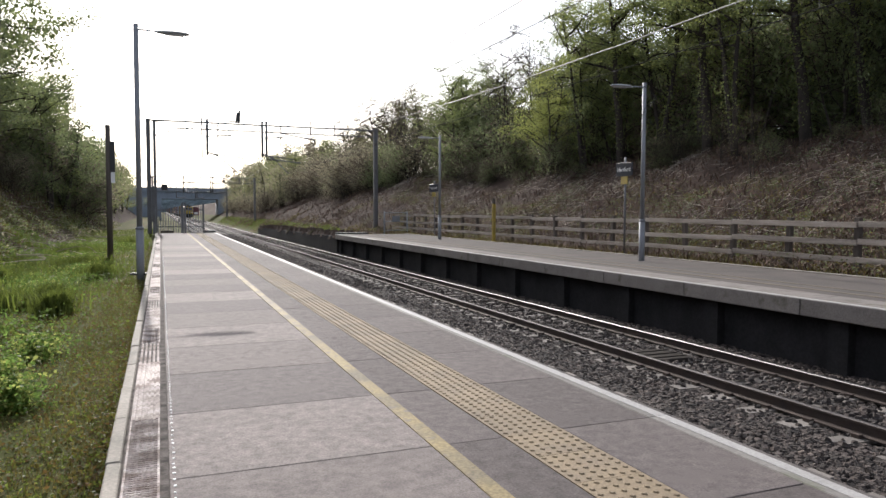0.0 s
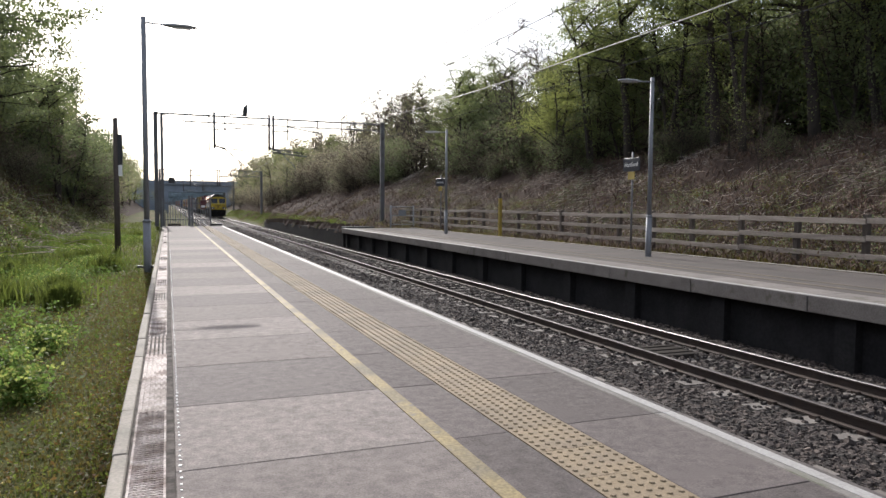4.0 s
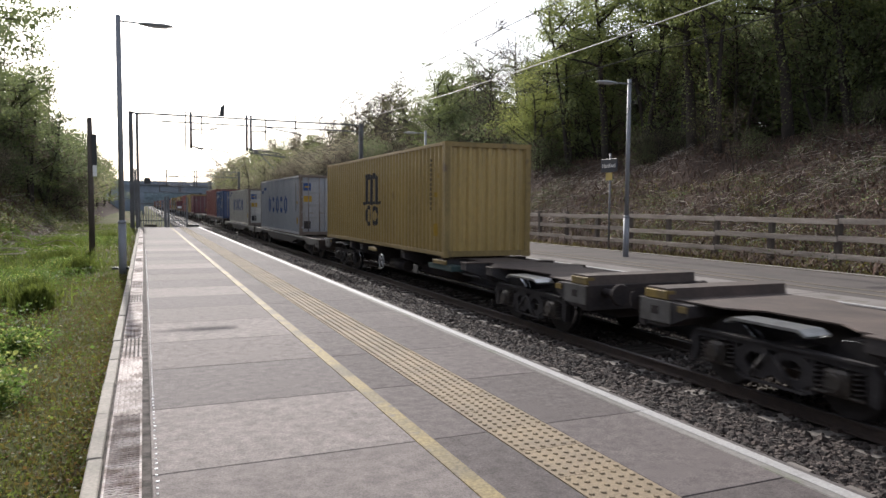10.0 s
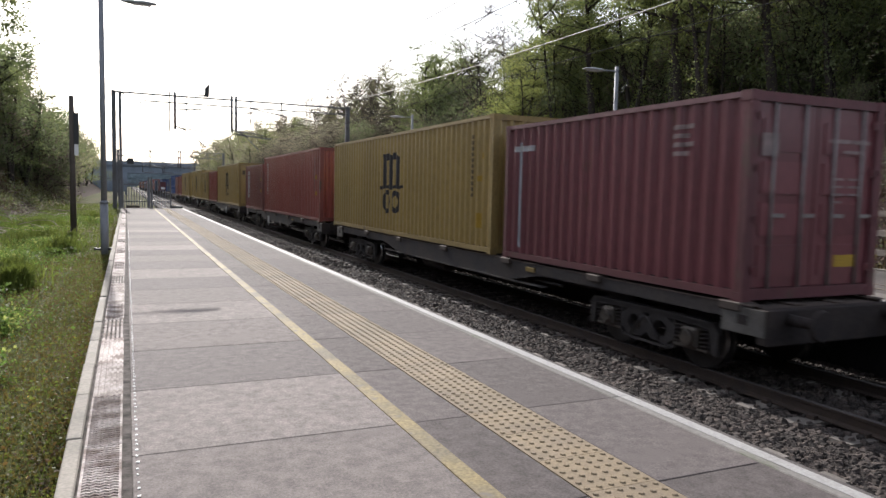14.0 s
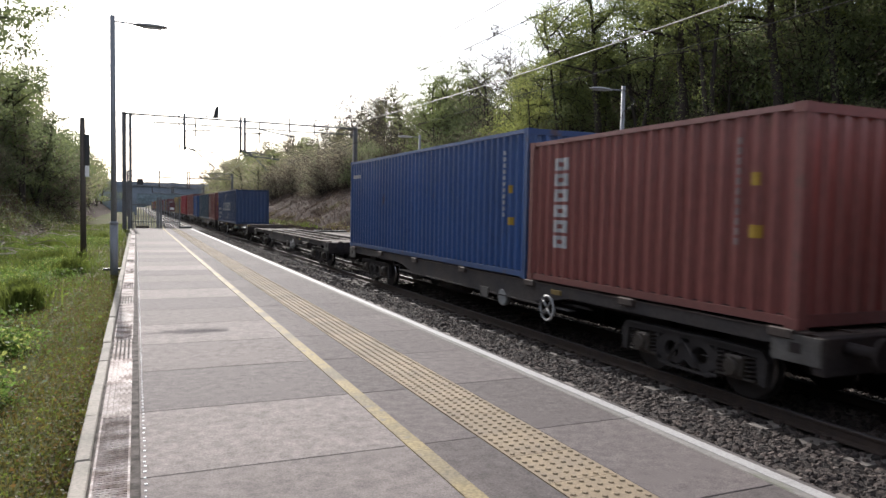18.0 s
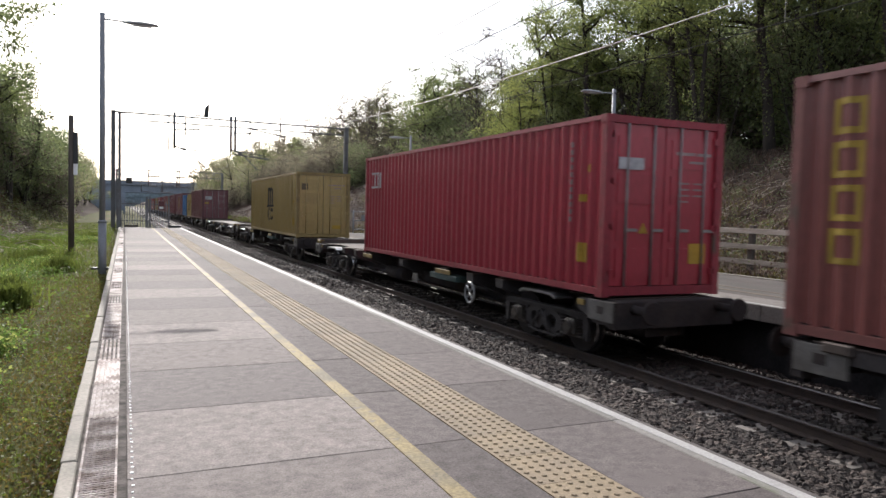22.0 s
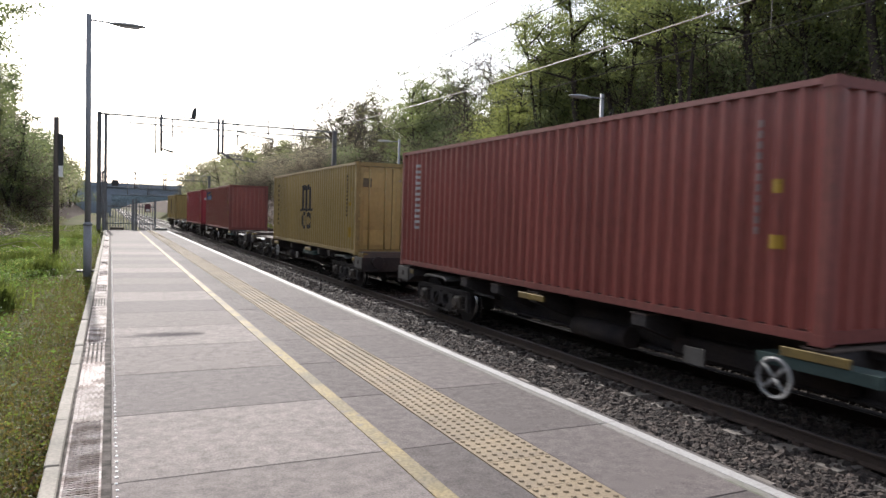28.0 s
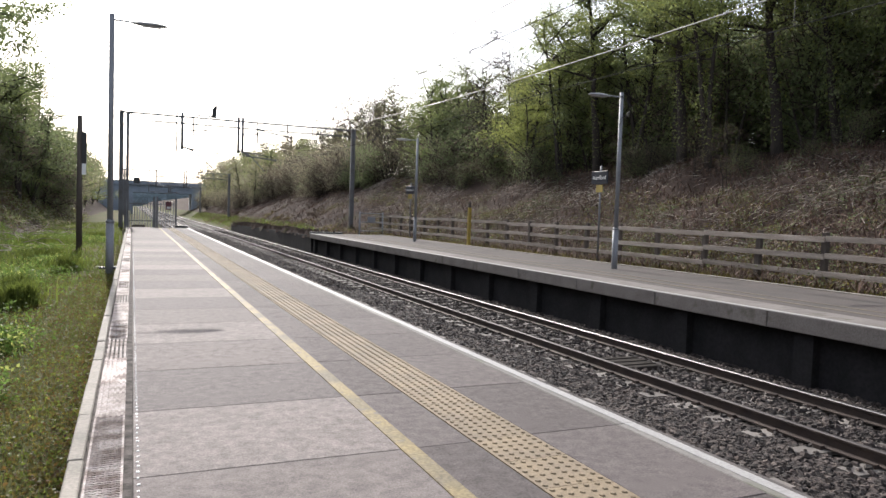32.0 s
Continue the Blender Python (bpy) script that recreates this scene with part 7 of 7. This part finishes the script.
RUBBER = mat("window_rubber", (0.02, 0.02, 0.02), 0.7)
RAIL_GREY = mat("handrail_grey", (0.26, 0.25, 0.25), 0.5, scale=4)
L_BOGIE = mat("loco_bogie_grime", (0.036, 0.034, 0.034), 0.7, spec=0.35, second=(0.016, 0.014, 0.014), scale=2.5, fine=22, bump=0.25)
HANDRAIL = mat("handrail_white", (0.62, 0.62, 0.62), 0.4, scale=3)
HEADLIGHT = mat("headlight", (0.9, 0.9, 0.85), 0.2, emit=(1.0, 0.95, 0.85), emit_strength=1.0)
LENS_OFF = mat("lamp_lens_clear", (0.5, 0.5, 0.5), 0.15, scale=5)
LOCO_START = -295.3
LL = 20.65


ROOF = [(1.32, 3.20), (1.295, 3.30), (1.20, 3.42), (0.86, 3.70), (0.62, 3.84), (0.40, 3.905), (0.0, 3.92)]


def roof_curve(w=1.32, eave=3.20, lift=0.0):
    """The roof's cross-section from eave to eave: steep shoulders, flat crown."""
    pts = [(-x * w / 1.32, z - 3.20 + eave + lift) for x, z in ROOF]
    return pts + [(-x, z) for x, z in reversed(pts[:-1])]


def roof_z(x):
    x = abs(x)
    for (xa, za), (xb, zb) in zip(ROOF, ROOF[1:]):
        if xb <= x <= xa:
            return zb + (za - zb) * (x - xb) / (xa - xb)
    return 3.20


def build_loco():
    loco = thing("diesel_locomotive", pose(TRACK_2, LOCO_START, RAIL_Z), "orange and black diesel locomotive with a yellow cab front", "locomotive")
    part("body", prism([(-1.32, 1.70)] + roof_curve() + [(1.32, 1.70)], 'y', 0.32, LL - 0.32), ORANGE, loco, "orange body shell")
    # dark centre of the roof with panels and exhaust
    crown = [(x, roof_z(x) + 0.014) for x in (-0.88, -0.62, -0.40, 0, 0.40, 0.62, 0.88)]
    for y0, y1 in ((1.1, 3.4), (3.5, 9.0), (9.1, 14.1), (14.2, LL - 1.1)):
        part("roof_panel", prism(crown + [(0.8, 3.4), (-0.8, 3.4)], 'y', y0, y1), L_ROOF, loco, "grey roof panel lightened for its sheen")
    for y0, y1, h, top in ((5.15, 7.0, 4.00, L_ROOF), (7.3, 8.4, 3.95, L_UNDER), (9.6, 11.6, 3.955, L_ROOF), (14.1, 17.6, 3.955, L_UNDER)):
        part("roof_vent", prism([(-0.66, 3.82), (-0.52, h), (0.52, h), (0.66, 3.82)], 'y', y0, y1), top, loco, "dark raised roof vent" if top is L_UNDER else "raised roof vent lightened for its sheen")
        part("side_louvre", prism([(-0.86, roof_z(0.86) + 0.012), (-0.86, roof_z(0.86) + 0.026), (-0.64, roof_z(0.64) + 0.026), (-0.64, roof_z(0.64) + 0.012)], 'y', y0, y1), top, loco, "louvre on the roof slope")
        for q in range(3):
            ya = y0 + (y1 - y0) * (q + 0.12) / 3
            part("vent_hatch", box(-0.42, 0.42, ya, ya + (y1 - y0) * 0.25, h - 0.01, h + 0.02, 0.006), L_HOOD, loco, "dark roof hatch")
    bm = bmesh.new()
    for sx in (-1, 1):
        strip = [(sx * 1.259, 3.345), (sx * 1.264, 3.349), (sx * 1.248, 3.369), (sx * 1.243, 3.365)]
        add_prism(bm, strip if sx > 0 else strip[::-1], 'y', 0.5, LL - 0.5)
    part("roof_seam", bm, HANDRAIL, loco, "thin pale roof seam")
    part("exhaust", box(-0.45, 0.45, 4.35, 5.05, 3.86, 4.03, 0.03), L_BLACK, loco, "sooty exhaust outlet")
    part("underframe", box(-1.0, 1.0, 0.35, LL - 0.35, 1.02, 1.70), L_UNDER, loco, "black underframe")
    for sx in (-1, 1):
        def side(name, y0, y1, z0, z1, mt, off=0.006, label="", parent=loco):
            x0, x1 = sorted((sx * 1.318, sx * (1.32 + off)))
            return part(name, box(x0, x1, y0, y1, z0, z1), mt, parent, label)
        side("yellow_stripe", 0.09, LL - 0.09, 1.695, 1.85, YELLOW, 0.012, "yellow sole stripe")
        # white strip draws the glint along the stripe's upper edge
        side("white_line", 3.0, LL - 2.2, 1.85, 1.875, HANDRAIL, 0.014, "thin white line painted as a glint")
        for y0, y1 in ((0.10, 3.42), (14.35, 15.25), (18.7, LL - 0.10)):
            side("black_band", y0, y1, 1.875, 2.06, L_BLACK, 0.004, "black band")
            side("black_band", y0, y1, 2.17, 2.39, L_BLACK, 0.004, "black band")
        # ribbed engine-room sides
        for y0, y1 in ((3.55, 9.02), (9.2, 14.25)):
            side("rib_backing", y0, y1, 2.41, 3.24, ORANGE, 0.002, "orange wall between the ribs")
            side("rib_backing", y0, y1, 1.90, 2.085, L_BLACK, 0.002, "black wall between the ribs")
            side("rib_backing", y0, y1, 2.15, 2.41, L_BLACK, 0.002, "black wall between the ribs")
            for k in range(16):
                z = 1.965 + k * 0.082
                black = z < 2.06 or 2.17 < z < 2.40
                x0, x1 = sorted((sx * 1.32, sx * 1.346))
                part("rib", prism([(x0, z - 0.026), (x1, z - 0.008), (x1, z + 0.002), (x0, z + 0.022)] if sx > 0 else [(x1, z - 0.026), (x1, z + 0.022), (x0, z + 0.002), (x0, z - 0.008)], 'y', y0, y1), L_BLACK if black else ORANGE, loco, "black rib" if black else "")
        side("divider", 9.04, 9.18, 1.88, 3.26, ORANGE, 0.03, "vertical divider")
        side("black_grille", 15.35, 18.55, 1.88, 3.22, L_MESH, 0.012, "large black grille")
        for k in range(1, 3):
            side("grille_bar", 15.35 + k * 1.6 - 0.8 - 0.02, 15.35 + k * 1.6 - 0.8 + 0.02, 1.88, 3.22, L_HOOD, 0.02)
        # access door beside the grille
        for y in (14.52, 15.10):
            side("door_seam", y, y + 0.018, 2.42, 3.18, L_DARK_ORANGE, 0.003, "dark door seam")
        side("door_label", 14.66, 14.86, 2.60, 2.70, HANDRAIL, 0.005, "small white label")
        # cab side windows and doors at both ends
        for flip in (False, True):
            def yy(a, b):
                return (LL - b, LL - a) if flip else (a, b)
            y0, y1 = yy(0.36, 1.52)
            w = side("cab_window", y0, y1, 2.44, 3.15, RAIL_GREY, 0.008, "cab side window with a pale frame")
            for a, b in ((0.39, 0.93), (0.965, 1.49)):
                p0, p1 = yy(a, b)
                side("pane", p0, p1, 2.475, 3.12, GLASS, 0.014, "", w)
            y0, y1 = yy(2.02, 2.68)
            d = side("cab_door", y0, y1, 1.87, 3.28, ORANGE, 0.002, "orange cab door")
            for a in yy(1.92, 2.80):
                x = sx * 1.372
                bm = bmesh.new()
                add_tube(bm, (x, a, 1.62), (x, a, 2.92), 0.013, n=6)
                add_tube(bm, (x, a, 2.92), (sx * 1.32, a, 2.94), 0.013, n=6)
                add_tube(bm, (x, a, 1.62), (sx * 1.2, a, 1.62), 0.013, n=6)
                part("handrail", bm, RAIL_GREY, loco, "grey vertical handrail")
            for z in (0.55, 0.90, 1.25):
                y0, y1 = yy(2.02, 2.68)
                x0, x1 = sorted((sx * 1.15, sx * 1.36))
                st = part("step", box(x0, x1, y0, y1, z, z + 0.04), L_UNDER, loco, "cab step")
                xe = sx * 1.36
                part("step_edge", box(*sorted((xe, xe + sx * 0.012)), y0, y1, z + 0.004, z + 0.036), W_YELLOW, st, "worn yellow step edge")
            part("door_gutter", prism([(yy(1.9, 1.9)[0], 3.30), (yy(2.9, 2.9)[0], 3.42), (yy(2.9, 2.9)[0], 3.46), (yy(1.9, 1.9)[0], 3.34)], 'x', *sorted((sx * 1.22, sx * 1.345))), L_BLACK, loco, "dark rain gutter over the door")
            # flat panel, the recess's shade is only in its darker orange
            y0, y1 = yy(1.68, 1.86)
            side("grab_panel", y0, y1, 2.72, 3.02, L_DARK_ORANGE, 0.004, "grab panel with its recess shade painted on")
        side("number_plate", 0.48, 1.35, 1.90, 2.03, W_GREY, 0.010, "pale plate with unreadable marks")
        side("data_panel", 2.95, 3.22, 2.56, 2.66, W_GREY, 0.008, "small pale data panel")
    part("door_post", box(-1.345, -1.320, 3.43, 3.50, 0.80, 3.05, 0.008), RAIL_GREY, loco, "grey upright beside the cab door")
    # nameplate and shield on the side that faces the platform
    pl = part("nameplate", box(-1.378, -1.345, 5.66, 7.06, 2.52, 2.70), L_BLACK, loco, "black nameplate")
    for k in range(5):
        part("plate_bar", box(-1.382, -1.377, 5.78 + k * 0.25, 5.94 + k * 0.25, 2.58, 2.64), HANDRAIL, pl, "pale unreadable bar")
    part("crest", tube((-1.345, 6.34, 2.92), (-1.372, 6.34, 2.92), 0.13, 0.13, 16), W_GREY, loco, "round grey crest")
    part("shield", prism([(9.85, 2.75), (11.45, 2.75), (11.35, 2.35), (10.65, 1.95), (9.95, 2.35)], 'x', -1.3265, -1.3225), mat("faded_shield", (0.45, 0.30, 0.05), 0.4, second=(0.38, 0.14, 0.03), scale=4), loco, "faded yellow shield emblem")
    part("shield_band", prism([(9.90, 2.66), (11.40, 2.66), (11.36, 2.48), (9.94, 2.48)], 'x', -1.3295, -1.3265), mat("shield_green", (0.10, 0.16, 0.04), 0.5), loco, "dark green band")
    # cab fronts
    rake = math.degrees(math.atan2(0.31, 0.90))
    for flip in (False, True):
        m = pose(0, LL, 0, 0, 0, 180) if flip else pose(0, 0, 0)

        def front(name, bm, mt, parent=loco, label="", local=None):
            o = part(name, bm, mt, parent, label)
            if parent is loco:
                o.matrix_basis = m @ local if local else m
            elif local:
                o.matrix_basis = local
            return o
        bm = bmesh.new()
        add_prism(bm, [(0.14, 1.33), (0.05, 1.33), (0.02, 1.42), (0.0, 2.36), (0.03, 2.40), (0.33, 3.30), (0.34, 3.30), (0.34, 1.72), (0.16, 1.68)], 'x', -1.31, 1.31)
        es = [e for e in bm.edges if abs(e.verts[0].co.x) > 1.3 and abs(e.verts[1].co.x) > 1.3 and e.verts[0].co.x * e.verts[1].co.x > 0 and min(e.verts[0].co.y, e.verts[1].co.y) < 0.3 and abs(e.verts[0].co.z - e.verts[1].co.z) > 0.02 and max(e.verts[0].co.y, e.verts[1].co.y) < 0.335]
        bmesh.ops.bevel(bm, geom=es, offset=0.07, segments=2, affect='EDGES', profile=0.5)
        front("cab_front", bm, YELLOW, label="yellow cab front")
        for s in (-1, 1):
            front("cab_side", prism([(0.10, 1.70), (0.08, 2.38), (0.36, 3.22), (0.60, 3.22), (0.60, 1.70)], 'x', *sorted((s * 1.300, s * 1.3225))), ORANGE, label="orange cab side")
        front("nose_line", box(-1.24, 1.24, -0.012, 0.02, 2.355, 2.395), HANDRAIL, label="pale line below the windscreens")
        roof = roof_curve(1.33, 3.215)
        hood = prism(roof + [(1.20, 3.14), (-1.20, 3.14)], 'y', 0.30, 0.95)
        front("roof_hood", hood, L_HOOD, label="dark grey roof hood over the cab")
        visor = prism([(-1.10, 3.44), (-0.84, 3.70), (-0.60, 3.85), (-0.38, 3.925), (0.38, 3.925), (0.60, 3.85), (0.84, 3.70), (1.10, 3.44), (0.86, 3.40), (0.62, 3.52), (-0.62, 3.52), (-0.86, 3.40)], 'y', 0.20, 0.32)
        front("hood_visor", visor, L_HOOD, label="dark visor over the cab front")
        front("visor_panel", box(-0.42, 0.42, 0.185, 0.21, 3.60, 3.82, 0.02), L_BLACK, label="dark recessed panel")
        front("brow", prism([(-1.27, 3.25), (1.27, 3.25), (1.24, 3.34), (0.98, 3.45), (0.64, 3.53), (-0.64, 3.53), (-0.98, 3.45), (-1.24, 3.32)], 'y', 0.235, 0.34), YELLOW, label="yellow brow")
        front("brow_line", box(-1.22, 1.22, 0.222, 0.24, 3.305, 3.322), HANDRAIL, label="thin white line painted as a glint over the windscreens")
        front("top_light", tube((0, 0.19, 3.36), (0, 0.30, 3.36), 0.115, 0.135, 16), YELLOW, label="round top lamp housing")
        for s in (-1, 1):
            x0, x1 = sorted((s * 0.12, s * 1.16))
            tilt = pose(0, 0.03, 2.40, -rake, 0, 0)
            bm = bmesh.new()
            add_box(bm, x0, x1, -0.02, 0.02, 0.05, 0.885)
            bmesh.ops.bevel(bm, geom=[e for e in bm.edges if abs(e.verts[0].co.y - e.verts[1].co.y) > 0.03], offset=0.17, segments=4, affect='EDGES', profile=0.5)
            fr = front("windscreen", bm, RUBBER, label="black-framed windscreen", local=tilt)
            bm = bmesh.new()
            add_box(bm, x0 + 0.045, x1 - 0.045, -0.028, -0.018, 0.095, 0.845)
            bmesh.ops.bevel(bm, geom=[e for e in bm.edges if abs(e.verts[0].co.y - e.verts[1].co.y) > 0.005], offset=0.14, segments=4, affect='EDGES', profile=0.5)
            part("pane", bm, GLASS, fr, "dark glass")
            wb = bmesh.new()
            add_tube(wb, (s * 0.55, -0.04, 0.02), (s * 0.75, -0.045, 0.55), 0.012, n=5)
            part("wiper", wb, RUBBER, fr)
            # lamp clusters
            x0, x1 = sorted((s * 0.60, s * 1.15))
            bx = front("lamp_housing", box(x0, x1, -0.03, 0.06, 1.45, 1.80, 0.02), L_BLACK, label="black lamp housing")
            for k, xx in enumerate((s * 0.74, s * 0.98)):
                part("headlight", tube((xx, -0.045, 1.60), (xx, -0.02, 1.60), 0.066, 0.066, 14), HEADLIGHT if (k == 1 and not flip) else LENS_OFF, bx, "lit headlight" if (k == 1 and not flip) else "clear lamp")
            bf = bmesh.new()
            add_tube(bf, (s * 0.87, 0.05, 0.98), (s * 0.87, -0.45, 0.98), 0.13, 0.11, 12)
            add_box(bf, s * 0.87 - 0.33, s * 0.87 + 0.33, -0.52, -0.45, 0.80, 1.16, 0, 0.03)
            front("buffer", bf, L_UNDER, label="oval black buffer")
        front("lower_line", box(-0.58, 0.58, -0.006, 0.02, 1.60, 1.612), L_BLACK, label="dark panel seam")
        for s in (-1, 1):
            front("lifting_eye", prism([(s * 0.12, 1.47), (s * 0.38, 1.55), (s * 0.36, 1.50), (s * 0.16, 1.43)], 'y', -0.012, 0.02), L_BLACK, label="dark slot")
            front("bumper_stay", box(*sorted((s * 1.19, s * 1.24)), -0.04, 0.02, 1.9, 2.36, 0.008), RAIL_GREY, label="grey corner grab rail")
            front("air_hose", tube((s * 0.36, -0.10, 1.05), (s * 0.42, -0.14, 0.55), 0.03, n=6), L_BOGIE, label="hanging air hose")
        front("buffer_beam", box(-1.25, 1.25, 0.0, 0.35, 0.72, 1.34, 0.02), L_UNDER, label="black buffer beam")
        front("plough", prism([(-1.2, 0.2), (1.2, 0.2), (1.15, 0.75), (-1.15, 0.75)], 'y', 0.05, 0.14), L_UNDER, label="black obstacle deflector")
        front("coupling", box(-0.12, 0.12, -0.35, 0.05, 0.80, 1.05, 0.03), L_UNDER, label="coupling hook")
        bars = bmesh.new()
        add_box(bars, -0.55, 0.40, -0.010, 0.02, 2.05, 2.10)
        add_box(bars, -0.30, 0.30, -0.010, 0.02, 1.985, 2.02)
        front("front_marking", bars, L_BLACK, label="dark unreadable bar")
        front("red_block", box(-0.18, 0.06, -0.012, 0.02, 1.68, 1.90), SIGN_RED, label="red square emblem")
        front("number_bar", box(0.62, 1.05, -0.010, 0.02, 1.93, 2.03), L_BLACK, label="dark unreadable bar")
    # tanks and boxes between the bogies
    part("fuel_tank", box(-1.30, 1.30, 8.6, 12.1, 0.30, 1.05, 0.06), L_UNDER, loco, "black fuel tank")
    part("tank_rail", box(-1.33, -1.30, 8.6, 12.1, 1.00, 1.04), W_GREY, loco)
    for y in (8.75, 9.9, 11.0):
        part("tank_strap", box(-1.312, -1.296, y, y + 0.06, 0.36, 1.0), L_BOGIE, loco, "tank strap")
    part("sill_pipe", tube((-1.26, 2.9, 1.50), (-1.26, LL - 2.9, 1.50), 0.035, n=6), L_BOGIE, loco, "long pipe under the sole bar")
    for y in (3.2, 5.6, 13.2, 15.4, 17.2):
        part("sill_box", box(-1.22, -1.0, y, y + 0.42, 1.22, 1.44, 0.03), L_BOGIE, loco, "small equipment box")
    part("battery_box", box(-1.28, 1.28, 7.25, 8.45, 0.42, 1.02, 0.03), L_UNDER, loco, "black equipment box")
    for y in (9.4, 12.6):
        part("air_reservoir", tube((-1.05, y, 1.25), (-1.05, y + 1.0, 1.25), 0.16, 0.16, 12), L_UNDER, loco, "air reservoir")
    # three-axle bogies
    for yb in (3.6, LL - 3.6):
        bm = bmesh.new()
        for sx in (-1, 1):
            x0, x1 = sorted((sx * 0.98, sx * 1.12))
            add_prism(bm, [(-2.95, 0.55), (-2.7, 0.95), (-1.5, 1.0), (-1.2, 0.75), (-0.8, 0.75), (-0.5, 1.0), (0.5, 1.0), (0.8, 0.75), (1.2, 0.75), (1.5, 1.0), (2.7, 0.95), (2.95, 0.55), (2.5, 0.45), (-2.5, 0.45)], 'x', x0, x1)
        bo = part("bogie", bm, L_BOGIE, loco, "grimy three-axle bogie")
        bo.location = (0, yb, 0)
        for dy in (-2.1, 0, 2.1):
            for sx in (-1, 1):
                o = part("wheel", WHEEL, None, bo)
                o.matrix_basis = pose(sx * 0.76, dy, 0.5, 0, 0, 0 if sx < 0 else 180) @ Matrix.Scale(1.12, 4)
                ab = part("axle_box", AXLE_BOX, None, bo)
                ab.matrix_basis = pose(sx * 1.10, dy, 0.5, 0, 0, 0 if sx < 0 else 180)
                part("axle_cap", tube((sx * 1.25, dy, 0.48), (sx * 1.275, dy, 0.48), 0.10, 0.09, 12), W_YELLOW, bo, "yellow axle end cap")
        for dy in (-2.75, -1.05, 1.05, 2.75):
            part("sand_box", box(-1.26, -1.08, dy - 0.20, dy + 0.20, 0.76, 1.08, 0.05), L_BOGIE, bo, "grey sand box")
            part("brake_cylinder", tube((-1.16, dy - 0.2, 0.52), (-1.16, dy + 0.2, 0.52), 0.09, 0.09, 12), L_BOGIE, bo)
        for dy in (-1.05, 1.05):
            part("damper", tube((-1.2, dy - 0.35, 0.62), (-1.2, dy + 0.35, 0.72), 0.06, 0.06, 8), L_UNDER, bo)
    return loco


LOCO = build_loco()
TRAIN.append((LOCO, LOCO_START))


# ---- movement ----
def run_on(t):
    """How far the train's zero lies along the line at t seconds."""
    k = (t - 20) / 10
    return -261.38 * k + 0.068 * k * k - 1.10 * k ** 3


def motions():
    times = [2.0 * i for i in range(17)]
    for ob, s in TRAIN:
        x, _, z = ob.location
        walk(ob, [(t, pose(x, s + run_on(t), z)) for t in times])


motions()
